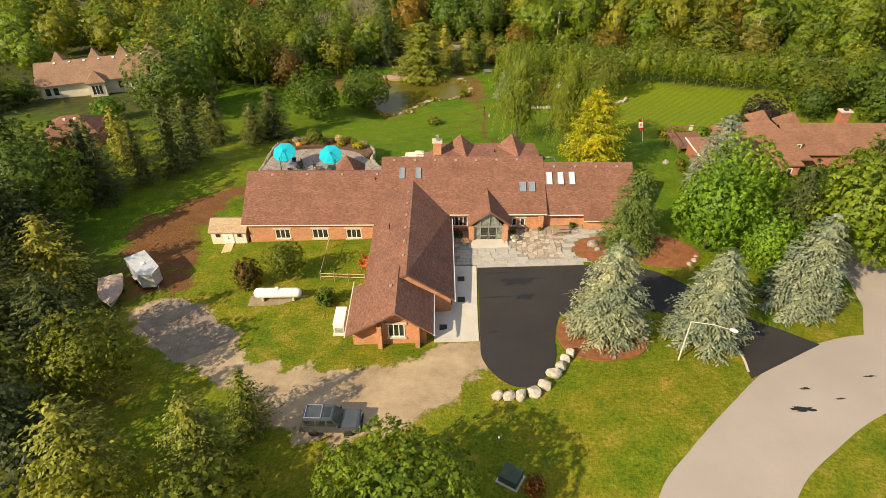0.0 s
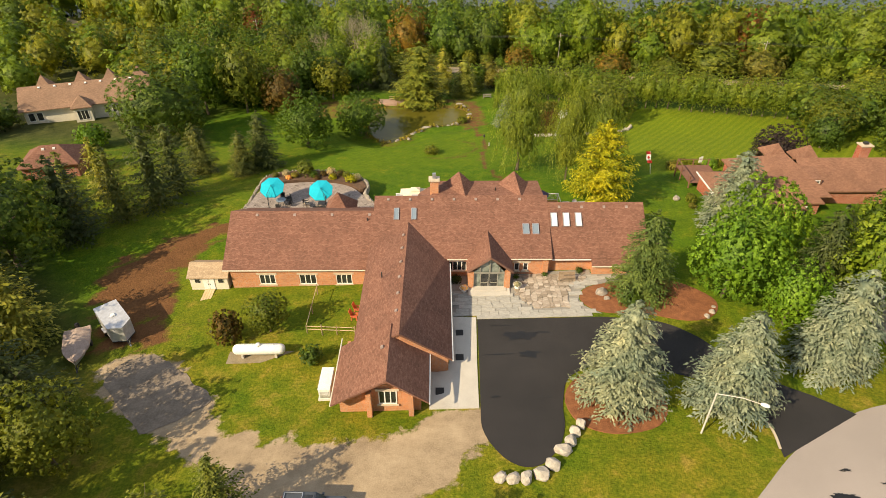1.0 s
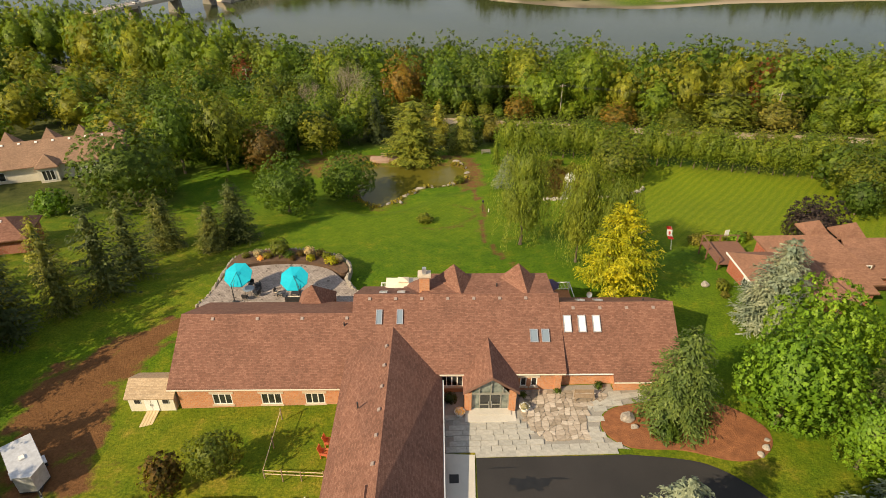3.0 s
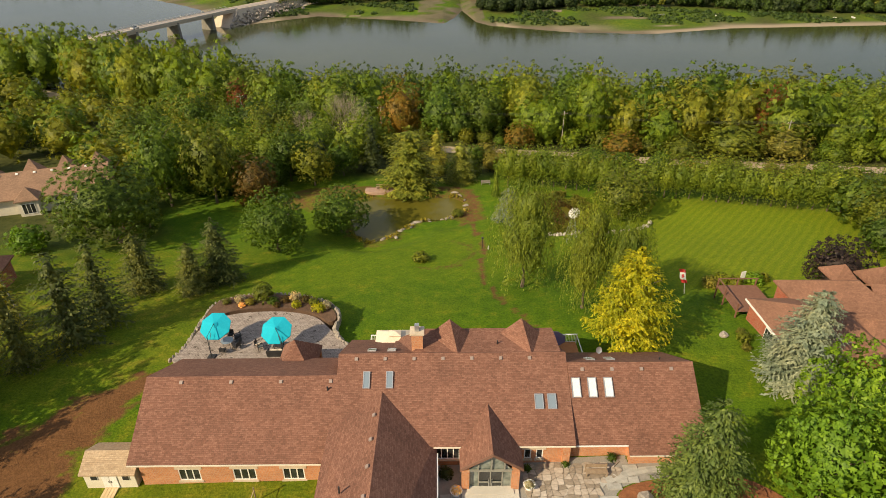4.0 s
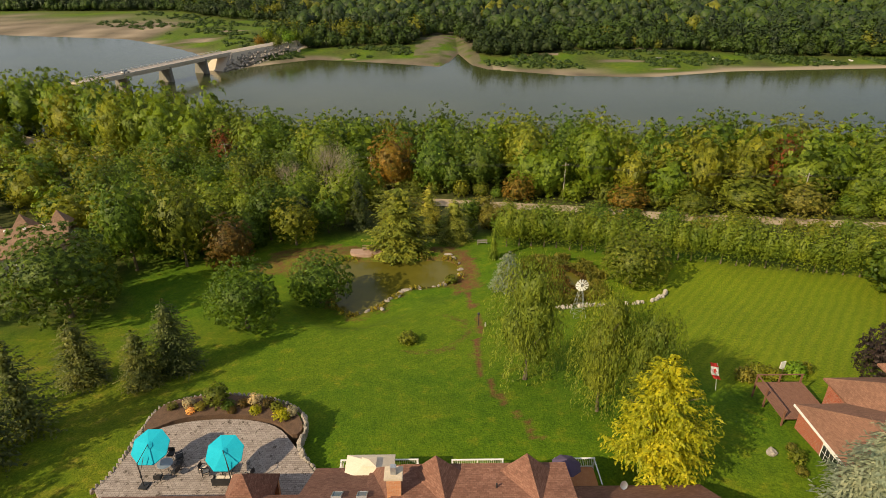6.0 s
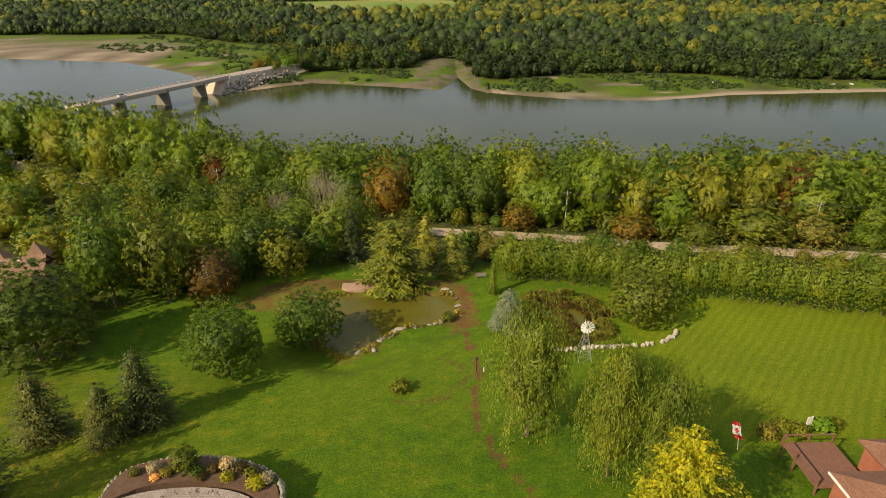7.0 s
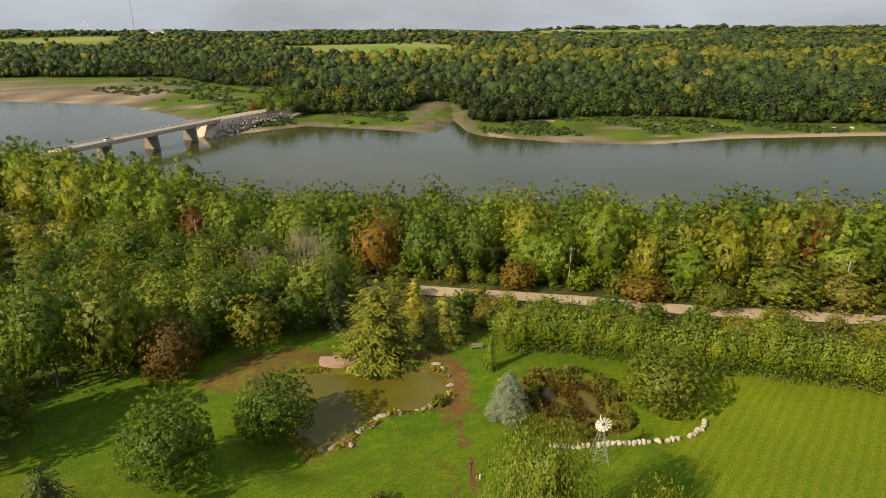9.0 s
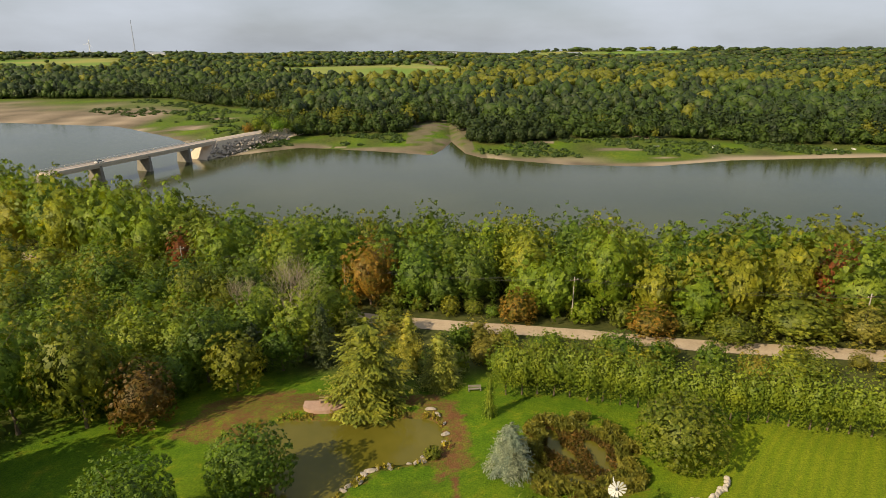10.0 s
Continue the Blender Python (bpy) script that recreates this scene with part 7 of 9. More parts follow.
# garden fence behind the garage
t = thing("garden_fence", -10.6, 47.0, at(-10.6, 47), 0, "low weathered wooden post and rail fence", "fence")
for x, y, h in ((-2.5, 0.3, 1.0), (-0.9, -0.1, 1.4), (0.6, -0.1, 1.2), (2.4, 0.0, 1.1), (-2.5, 3.4, 1.1), (-2.5, 6.6, 1.2)):
    part("post", rod((x, y, -0.2), (x, y, h), 0.06, 0.05, 7), "wood", t)
for a, b, z in (((-2.5, 0.3), (2.4, 0.0), 0.85), ((-2.5, 0.3), (2.4, 0.0), 0.45), ((-2.5, 0.3), (-2.5, 6.6), 0.9)):
    part("rail", rod((*a, z), (*b, z), 0.035, 0.035, 6), "lumber", t)
for k, (x, y) in enumerate(((-8.3, 50.6), (-8.5, 49.4))):
    t = thing("garden_chair", x, y, at(x, y), 80, "red-stained slatted wooden garden chair", "chair", "red garden chairs")
    for i in range(4):
        part("seat_slat", box(-0.3, 0.3, -0.28 + 0.15 * i, -0.16 + 0.15 * i, 0.36, 0.40), "redwood", t)
    for i in range(4):
        o = part("back_slat", box(-0.29 + 0.15 * i, -0.17 + 0.15 * i, -0.02, 0.02, 0, 0.8), "redwood", t)
        o.matrix_basis = pose(0, 0.3, 0.4, -18, 0, 0)
    for sx in (-0.3, 0.3):
        for sy in (-0.28, 0.3):
            part("leg", box(sx - 0.04, sx + 0.04, sy - 0.04, sy + 0.04, 0, 0.55), "redwood", t)
        part("armrest", box(sx - 0.08, sx + 0.08, -0.35, 0.35, 0.55, 0.59), "redwood", t)

# ---- rear patio ----
PZ = -3.4
m, n, l = nodes("patio_pavers")
co, br = n.new("ShaderNodeTexCoord"), n.new("ShaderNodeTexBrick")
l.new(co.outputs["Object"], br.inputs["Vector"])
br.inputs["Scale"].default_value, br.inputs["Brick Width"].default_value, br.inputs["Row Height"].default_value, br.inputs["Mortar Size"].default_value = 1.0, 0.36, 0.24, 0.012
br.inputs["Color1"].default_value, br.inputs["Color2"].default_value, br.inputs["Mortar"].default_value = (0.27, 0.225, 0.20, 1), (0.38, 0.325, 0.29, 1), (0.15, 0.12, 0.10, 1)
blot = ramp(n, l, noise_fac(n, l, 1.5, 4, 0.75), [(0.36, (0.35, 0.33, 0.3)), (0.42, (1, 1, 1))])
surface(n, l, mix(n, l, 1.0, br.outputs[0], blot, "MULTIPLY"), 0.9, 0, br.outputs["Fac"], -0.015, 0.3)
M["pavers"] = m
edge = [(-6.6, 67.2), (-23.5, 67.2), (-25.0, 69.3)] + smooth_line([(-26.6, 71.0), (-25.8, 73.3), (-25.0, 77.4), (-22.0, 79.1), (-17, 79.5), (-12.9, 78.4), (-10.4, 75.7), (-8.2, 72.8), (-6.6, 71.0)], 4)
tagged(part("patio", prism(edge, PZ - 2.2, PZ), "pavers"), "grey-brown paver patio behind the house", "patio", kind="structure")
bed = smooth_line([(-25.4, 78.0), (-25.4, 80.2), (-24.2, 82.2), (-20, 83.0), (-15, 82.4), (-11.6, 80.6), (-10.2, 78.2), (-11.0, 77.2), (-13.2, 79.0), (-17, 80.1), (-22, 79.7), (-24.3, 78.4)], 3, True)
tagged(part("flower_bed", prism(bed, PZ - 2.6, PZ + 0.12), "soil"), "dark soil flower bed behind the patio", "flower bed", kind="structure")
rng = np.random.RandomState(14)
rim = smooth_line([(-26.8, 71.0), (-26.0, 73.3), (-25.7, 78.6), (-25.0, 81.6), (-20.5, 83.3), (-15, 82.8), (-11.2, 80.9), (-9.9, 78.2), (-10.0, 75.6), (-7.9, 72.8), (-6.4, 71.2)], 7)
dist = np.cumsum([0] + [math.dist(a, b) for a, b in zip(rim, rim[1:])])
low_wall = thing("patio_wall", -16, 76, PZ - 0.6, 0, "low dry-stone wall edging the patio and bed", "wall")
for s in np.arange(0, dist[-1], 0.5):
    x, y = np.interp(s, dist, [p[0] for p in rim]), np.interp(s, dist, [p[1] for p in rim])
    big = x > -10.6 and y > 74
    sz = rng.uniform(0.4, 0.62) * (1.6 if big else 1)
    share("stone", ROCKS[rng.randint(6)], low_wall, pose(x + 16, y - 76, 0.45, 0, 0, rng.uniform(0, 360)) @ Matrix.Diagonal((sz, sz * 0.8, 0.75 if not big else 1.1, 1)))
for k, (x, y, w, h, leaf) in enumerate(((-23.8, 81.0, 1.3, 0.9, "reed"), (-22.3, 81.4, 1.5, 1.1, "flowers"), (-20.9, 80.9, 1.4, 1.0, "reed"), (-19.4, 81.6, 3.0, 2.9, "olive"), (-18.2, 81.0, 1.6, 1.2, "maple"), (-16.8, 81.3, 1.4, 1.0, "rust"), (-15.6, 81.6, 1.7, 1.4, "flowers"), (-15.3, 80.3, 1.4, 1.0, "yellow"),
                                        (-14.2, 81.2, 1.5, 1.2, "rust"), (-13.2, 80.6, 1.5, 1.2, "olive"), (-12.4, 79.4, 2.0, 1.3, "yellow"), (-11.6, 80.0, 1.5, 1.2, "flowers"), (-21.8, 80.4, 1.0, 0.7, "flowers"), (-17.6, 80.4, 1.1, 0.7, "rust"))):
    tree("bush", leaf, x, y, h, w, "low flowering garden shrub in the patio bed", "shrub", "shrub", "shrubs in the flower bed", z=PZ + 0.12)


def umbrella(x, y, z, turn, r=1.66, tilt=30):
    t = thing("cantilever_umbrella", x, y, z, turn, "large octagonal turquoise cantilever umbrella tilted over the patio", "umbrella", "patio umbrellas")
    part("base_plate", box(1.3, 2.1, -0.4, 0.4, 0, 0.12, 0.03), "dark", t)
    part("pole", rod((1.75, 0, 0.1), (1.75, 0, 2.75), 0.05, 0.045, 8), "dark", t)
    part("strut", rod((1.75, 0, 1.5), (0.9, 0, 2.62), 0.03, 0.03, 6), "dark", t)
    part("arm", rod((1.75, 0, 2.7), (0.0, 0, 3.15), 0.035, 0.03, 6), "dark", t)
    part("crank_box", box(1.66, 1.84, -0.07, 0.07, 1.1, 1.35, 0.02), "dark", t)
    m = pose(0, 0, 3.05) @ pose(0, 0, 0, 0, 0, -turn) @ pose(0, 0, 0, tilt, 0, 0)
    ring = [(r * math.cos(a), r * math.sin(a)) for a in (math.pi / 8 + math.pi / 4 * i for i in range(8))]
    can = part("canopy", solid([(0, 0, 0)] + [(a, b, -0.5) for a, b in ring] + [(0, 0, -0.03)] + [(a, b, -0.59) for a, b in ring],
                               [(0, i + 1, (i + 1) % 8 + 1) for i in range(8)] + [(9, (i + 1) % 8 + 10, i + 10) for i in range(8)] + [(i + 1, i + 10, (i + 1) % 8 + 10, (i + 1) % 8 + 1) for i in range(8)]), "teal", t)
    can.matrix_basis = m
    part("vent", lathe([(0.36, -0.06), (0.02, 0.10)], 8), "teal", can)
    for a, b in ring:
        o = part("rib", rod((0.03 * a, 0.03 * b, -0.06), (a * 0.98, b * 0.98, -0.6), 0.014, 0.012, 5), "dark", t)
        o.matrix_basis = m
    return t


umbrella(-22.2, 73.0, PZ, 262)
umbrella(-15.5, 72.2, PZ, 300)


def patio_chair(x, y, turn, label="dark metal patio chair with pale cushion", cushion="beige"):
    t = thing("patio_chair", x, y, PZ, turn, label, "chair", "patio chairs")
    for sx in (-0.28, 0.28):
        for sy in (-0.28, 0.28):
            part("leg", rod((sx, sy, 0), (sx, sy, 0.42 if sy < 0 else 0.9), 0.025, 0.02, 6), "dark", t)
        part("armrest", box(sx - 0.04, sx + 0.04, -0.3, 0.3, 0.62, 0.66, 0.01), "dark", t)
    part("seat", box(-0.3, 0.3, -0.3, 0.28, 0.38, 0.42, 0.01), "dark", t)
    part("cushion", box(-0.27, 0.27, -0.27, 0.25, 0.42, 0.52, 0.03), cushion, t)
    part("backrest", box(-0.28, 0.28, 0.26, 0.31, 0.45, 0.95, 0.02), "dark", t)


t = thing("patio_table", -21.3, 73.2, PZ, 0, "round glass-topped patio dining table", "table")
part("tabletop", lathe([(0.02, 0.70), (0.65, 0.70), (0.68, 0.72), (0.65, 0.74), (0.02, 0.74)], 24), "skylight", t)
for i in range(4):
    a = math.pi / 2 * i + 0.8
    part("leg", rod((0.5 * math.cos(a), 0.5 * math.sin(a), 0), (0.4 * math.cos(a), 0.4 * math.sin(a), 0.7), 0.025, 0.025, 6), "dark", t)
for x, y, a in ((-20.2, 73.4, 270), (-20.5, 74.3, 300), (-21.4, 74.6, 0), (-21.4, 71.9, 180), (-20.2, 72.6, 250)):
    patio_chair(x, y, a, cushion="dark")
t = thing("patio_sofa", -15.6, 71.6, PZ, 180, "dark wicker sofa with cream cushions", "sofa")
part("frame", box(-1.0, 1.0, -0.4, 0.4, 0.05, 0.35, 0.03), "dark", t)
part("backrest", box(-1.0, 1.0, 0.3, 0.42, 0.35, 0.85, 0.03), "dark", t)
for s in (-1.0, 0.88):
    part("armrest", box(s, s + 0.12, -0.4, 0.3, 0.35, 0.62, 0.03), "dark", t)
for s in (-0.87, 0.01):
    part("cushion", box(s, s + 0.86, -0.38, 0.28, 0.35, 0.48, 0.04), "beige", t)
patio_chair(-17.9, 72.9, 80)
patio_chair(-17.5, 72.4, 110)
patio_chair(-13.6, 72.3, 250)
t = thing("fire_table", -15.7, 72.9, PZ, 0, "low dark square patio table", "table")
part("tabletop", box(-0.5, 0.5, -0.5, 0.5, 0.38, 0.44, 0.02), "dark", t)
for sx in (-0.4, 0.4):
    for sy in (-0.4, 0.4):
        part("leg", box(sx - 0.04, sx + 0.04, sy - 0.04, sy + 0.04, 0, 0.38), "dark", t)
# turret over the patio door and the low rear roof beside it
part("turret_roof", pyramid(-14.3, -10.4, 65.5, 70.6, -1.3, -12.5, 68.2, 1.3), "roof", house)
for px in (-14.0, -10.7):
    part("corner_pier", box(px - 0.2, px + 0.2, 70.0, 70.4, PZ, -1.45), "brick", house)
part("gutter", box(-23.7, -14.3, 67.92, 68.02, -1.4, -1.2, 0.02), "white", house)
part("gutter", box(-10.4, -6.9, 67.92, 68.02, -1.4, -1.2, 0.02), "white", house)

# decks at the back
def deck(x0, x1, y0, y1, z, material, label, rails="white"):
    t = thing("deck", (x0 + x1) / 2, (y0 + y1) / 2, z, 0, label, "deck")
    w, d = (x1 - x0) / 2, (y1 - y0) / 2
    for k in range(int(2 * w / 0.15)):
        part("board", box(-w + 0.15 * k, -w + 0.15 * k + 0.14, -d, d, -0.04, 0), material, t)
    gz = at((x0 + x1) / 2, y1) - z
    for sx in (-w + 0.06, 0, w - 0.06):
        part("post", box(sx - 0.06, sx + 0.06, d - 0.12, d, gz - 0.3, 1.05), rails, t)
    for sx in (-w + 0.06, w - 0.06):
        part("side_rail", box(sx - 0.04, sx + 0.04, -d, d - 0.12, 0.95, 1.03), rails, t)
    part("top_rail", box(-w, w, d - 0.13, d + 0.01, 1.05, 1.10), rails, t)
    part("bottom_rail", box(-w + 0.12, -0.06, d - 0.09, d - 0.03, 0.12, 0.2), rails, t)
    part("bottom_rail", box(0.06, w - 0.12, d - 0.09, d - 0.03, 0.12, 0.2), rails, t)
    k = -w + 0.2
    while k < w - 0.15:
        if abs(k) > 0.1:
            part("baluster", box(k - 0.018, k + 0.018, d - 0.08, d - 0.04, 0.2, 1.05), rails, t)
        k += 0.16
    return t


deck(-5.4, 1.2, 68.4, 71.5, -1.85, "deck", "raised cedar deck with white railing")
deck(12.7, 16.2, 68.6, 71.4, -1.85, "deck", "raised cedar deck with white railing")
deck(4.0, 8.4, 69.9, 71.4, -1.85, "deck", "narrow raised cedar deck with white railing")
t = thing("gazebo", -2.7, 69.5, -1.83, 0, "beige fabric gazebo canopy on the deck", "gazebo")
for sx in (-1.8, 1.8):
    for sy in (-1.4, 1.4):
        part("post", rod((sx, sy, 0), (sx, sy, 2.0), 0.04, 0.04, 6), "dark", t)
canopy = part("canopy", solid([(-2.0, -1.6, 2.0), (2.0, -1.6, 2.0), (2.0, 1.6, 2.0), (-2.0, 1.6, 2.0), (-0.45, -0.35, 2.75), (0.45, -0.35, 2.75), (0.45, 0.35, 2.75), (-0.45, 0.35, 2.75), (-2.0, -1.6, 1.8), (2.0, -1.6, 1.8), (2.0, 1.6, 1.8), (-2.0, 1.6, 1.8)],
                              [(0, 1, 5, 4), (1, 2, 6, 5), (2, 3, 7, 6), (3, 0, 4, 7), (4, 5, 6, 7), (0, 8, 9, 1), (1, 9, 10, 2), (2, 10, 11, 3), (3, 11, 8, 0)]), "beige", t)
part("vent_cap", pyramid(-0.6, 0.6, -0.5, 0.5, 2.85, 0, 0, 3.1, 0.04), "beige", canopy)
t = thing("folded_umbrella", 13.4, 69.9, -1.83, 12, "dark purple market umbrella half shading the deck", "umbrella")
part("pole", rod((0, 0, 0), (0, 0, 2.5), 0.03, 0.03, 6), "dark", t)
part("canopy", lathe([(1.25, 1.75), (0.02, 2.45)], 8), "navy", t)
t = thing("satellite_dish", 17.4, 67.6, -0.6, 0, "small grey satellite dish on the rear eave", "satellite dish")
part("mast", rod((0, 0, 0), (0, 0, 0.7), 0.03, 0.03, 6), "metal", t)
part("dish", lathe([(0.02, 0), (0.2, 0.03), (0.34, 0.1), (0.34, 0.11), (0.2, 0.05), (0.02, 0.02)], 16, m=pose(0, 0, 0.8, 60, 0, 20)), "metal", t)
for x, y, z in ((7.0, 64.5, 3.6), (-7.9, 60.4, 2.0), (21.6, 63.4, 2.4), (-5.5, 50.3, 1.9)):
    part("vent_pipe", rod((x, y, z - 0.3), (x, y, z + 0.35), 0.07, 0.07, 8), "dark", house)
for k in range(6):
    y = 44 + 2.7 * k
    o = part("roof_vent", box(-0.15, 0.15, -0.15, 0.15, -0.05, 0.10, 0.02), "vent", house)
    zr = GRZ - 0.0576 * (y - 40.45)
    o.matrix_basis = pose(-3.65, y, zr - 0.105 * (zr - 0.55) + 0.02, 0, -30, 0)
o = part("roof_vent", box(-0.15, 0.15, -0.15, 0.15, -0.05, 0.10, 0.02), "vent", house)
o.matrix_basis = pose(-4.6, 39.5, 2.44, 0, -33, 0)

# ---- neighbouring houses ----
def hip_x(x0, x1, y0, y1, z, ridge_in, zr, t=0.2):
    ym = (y0 + y1) / 2
    return solid([(x0, y0, z), (x1, y0, z), (x1, y1, z), (x0, y1, z), (x0 + ridge_in, ym, zr), (x1 - ridge_in, ym, zr), (x0, y0, z - t), (x1, y0, z - t), (x1, y1, z - t), (x0, y1, z - t)],
                 [(0, 1, 5, 4), (1, 2, 5), (2, 3, 4, 5), (3, 0, 4), (6, 7, 1, 0), (7, 8, 2, 1), (8, 9, 3, 2), (9, 6, 0, 3), (9, 8, 7, 6)])


t = thing("neighbour_house", 37.6, 75, -6.2, 0, "red brick neighbouring house with brown hipped roofs", "house")
part("wall", box(0.0, 9, -7.0, 2.8, 0, 5.0), "brick_red", t)
part("wall", box(5, 14, -3.6, 6.5, 0, 5.0), "brick_red", t)
part("wall", box(14, 30, -2.2, 5.5, 0, 5.0), "brick_red", t)
part("wall", box(8.5, 12.8, -5.4, -3.6, 0, 5.0), "brick_red", t)
part("roof", hip_x(-0.4, 10, -7.4, 3.2, 5.1, 4.2, 7.6), "roof_red", t)
part("roof", hip_x(4.6, 15, -4.2, 7.0, 5.15, 4.6, 8.6), "roof_red", t)
part("roof", gable_x(12, 31, -2.7, 5.1, 1.6, 8.0, 6.0, 5.1), "roof_red", t)
part("roof", hip_x(8.2, 13.1, -5.8, -1.0, 5.1, 1.9, 6.9), "roof_red", t)
part("roof", pyramid(9.2, 12.0, 3.2, 6.6, 7.2, 10.6, 4.4, 8.9), "roof_red", t)
part("roof", pyramid(13.6, 16.6, 2.6, 6.6, 6.6, 15.1, 4.2, 8.7), "roof_red", t)
c = part("chimney", box(21.2, 22.6, 2.4, 3.5, 6, 9.2, 0.03), "brick_red", t)
part("cap", box(21.05, 22.75, 2.25, 3.65, 9.2, 9.4, 0.02), "stone", c)
part("flue", box(21.6, 22.2, 2.7, 3.2, 9.4, 9.7, 0.02), "dark", c)


def side_window(parent, x, y0, y1, z0, z1):
    w = share("window", None, parent)
    part("frame", box(x - 0.06, x, y0, y1, z0, z1), "white", w)
    for j in range(2):
        for i in range(4):
            a, b = y0 + 0.08 + (y1 - y0 - 0.16) * i / 4, y0 + 0.08 + (y1 - y0 - 0.16) * (i + 1) / 4
            c2, d2 = z0 + 0.08 + (z1 - z0 - 0.16) * j / 2, z0 + 0.08 + (z1 - z0 - 0.16) * (j + 1) / 2
            part("pane", box(x - 0.075, x - 0.061, a + 0.03, b - 0.03, c2 + 0.03, d2 - 0.03), "glass", w)


side_window(t, 0, -3.4, -1.2, 2.8, 4.4)
side_window(t, 0, -3.0, -1.6, 0.6, 1.8)
window(t, 9.2, 11.8, 2.6, 4.4, -5.48, 4, "white", None)
part("dormer", solid([(12.1, -2.0, 5.2), (14.3, -2.0, 5.2), (14.3, 0.6, 5.2), (12.1, 0.6, 5.2), (12.1, -2.0, 6.55), (14.3, -2.0, 6.55), (14.3, 0.6, 7.3), (12.1, 0.6, 7.3)], [(3, 2, 1, 0), (4, 5, 6, 7), (0, 1, 5, 4), (1, 2, 6, 5), (2, 3, 7, 6), (3, 0, 4, 7)]), "roof_red", t)
window(t, 12.35, 14.05, 5.5, 6.4, -2.10, 3, "white", None)
part("gutter", box(-0.5, -0.4, -7.4, 3.2, 4.9, 5.1), "white", t)
nd = thing("deck", 38.9, 81.5, -2.9, 0, "dark stained raised deck on posts", "deck")
for k in range(20):
    part("board", box(-2.5 + 0.25 * k, -2.27 + 0.25 * k, -3.4, 2.2, -0.05, 0), "darkdeck", nd)
for x, y in ((-2.4, -3.3), (-2.4, 0), (-2.4, 2.1), (0, 2.1), (2.3, 2.1)):
    part("post", box(x - 0.07, x + 0.07, y - 0.07, y + 0.07, -4.0, 1.0), "darkdeck", nd)
part("top_rail", box(-2.47, -2.33, -3.4, 2.2, 1.0, 1.06), "darkdeck", nd)
part("top_rail", box(-2.33, 2.5, 2.03, 2.17, 1.0, 1.06), "darkdeck", nd)
for x, y, w, h, leaf in ((37.6, 87.5, 2.6, 1.9, "reed"), (39.4, 88.2, 2.8, 2.0, "olive"), (41.0, 87.6, 2.4, 1.7, "olive"), (44.0, 88.4, 2.8, 1.9, "bright"), (35.0, 73.0, 1.8, 1.6, "olive"), (34.6, 71.6, 1.3, 0.9, "reed"), (35.4, 74.6, 1.2, 1.0, "reed"), (45.4, 89.0, 2.2, 1.6, "olive")):
    tree("bush", leaf, x, y, h, w, "leafy garden shrub by the neighbour's deck", "shrub", "shrub", "neighbour's shrubs")
boulder(33.4, 74.2, 1.2, 1.0, 0.8, 20, "pale grey boulder on the lawn")
t = thing("garden_sign", 42.3, 88.4, at(42.3, 88.4), 15, "small blank white panel on posts", "sign")
part("panel", box(-0.35, 0.35, -0.03, 0.03, 0.9, 1.9, 0.01), "white", t)
for sx in (-0.3, 0.3):
    part("post", box(sx - 0.04, sx + 0.04, 0.03, 0.1, -0.2, 1.9), "wood", t)

t = thing("cream_house", -77.5, 131.5, -12.8, 20, "cream neighbouring bungalow with a tan shingle roof", "house")
part("wall", box(-12.5, 12.5, -5, 5, -0.5, 3.2), "cream", t)
part("roof", gable_x(-13.2, 13.0, -5.7, 3.1, 0, 6.6, 5.7, 3.1), "roof_tan", t)
part("porch_roof", pyramid(-3.2, 1.0, -7.4, -3.0, 3.2, -1.1, -5.4, 5.3), "roof_tan", t)
part("wall", box(-2.8, 0.6, -7.0, -5, -0.5, 3.1), "cream", t)
part("roof", gable_y(-6.8, 0.0, 9.2, 3.1, 11.4, 5.0, 13.4, 3.1), "roof_tan", t)
for x in (-9, -1.5, 4.5, 10.5):
    part("turret_roof", pyramid(x - 2.0, x + 2.0, 2.0, 6.4, 4.6, x, 4.2, 7.6), "roof_tan", t)
for a, b in ((-11.8, -10.6), (-10.2, -9.0), (3.0, 4.0), (4.4, 5.2), (5.6, 6.4), (6.8, 7.8)):
    window(t, a, b, 0.6, 2.4, -5.1, 1, "white", None)
window(t, -2.2, 0.0, 0.4, 2.5, -7.1, 3, "white", None)
for k in range(7):
    o = part("roof_vent", box(-0.22, 0.22, -0.2, 0.2, -0.05, 0.18), "white", t)
    o.matrix_basis = pose(-9 + 3 * k, -0.6, 6.25, 31, 0, 0)
part("porch_deck", box(12.5, 15.5, -6.5, -2, 0.6, 0.8), "white", t)
for x in (12.7, 14.1, 15.4):
    part("post", box(x - 0.08, x + 0.08, -6.5, -6.34, -1.2, 1.7), "white", t)
part("top_rail", box(12.5, 15.5, -6.5, -6.4, 1.7, 1.78), "white", t)

t = thing("brick_garage", -62.8, 91.5, at(-62.8, 91.5), 14, "small red brick outbuilding with a brown roof", "garage")
part("wall", box(-4, 4, -3.2, 3.2, -0.5, 2.9), "brick_red", t)
part("roof", hip_x(-4.5, 4.5, -3.7, 3.7, 2.9, 3.2, 5.0), "roof", t)
for k in (-0.8, 0.8):
    part("roof_vent", box(k - 0.2, k + 0.2, -0.9, -0.5, 4.5, 4.75), "white", t)
t = thing("utility_pole", -49.9, 82.0, at(-49.9, 82.0), 0, "leaning grey wooden pole among the pines", "pole")
part("pole", rod((0, 0, -0.3), (-0.9, 0.3, 6.6), 0.12, 0.08, 8), "greybark", t)

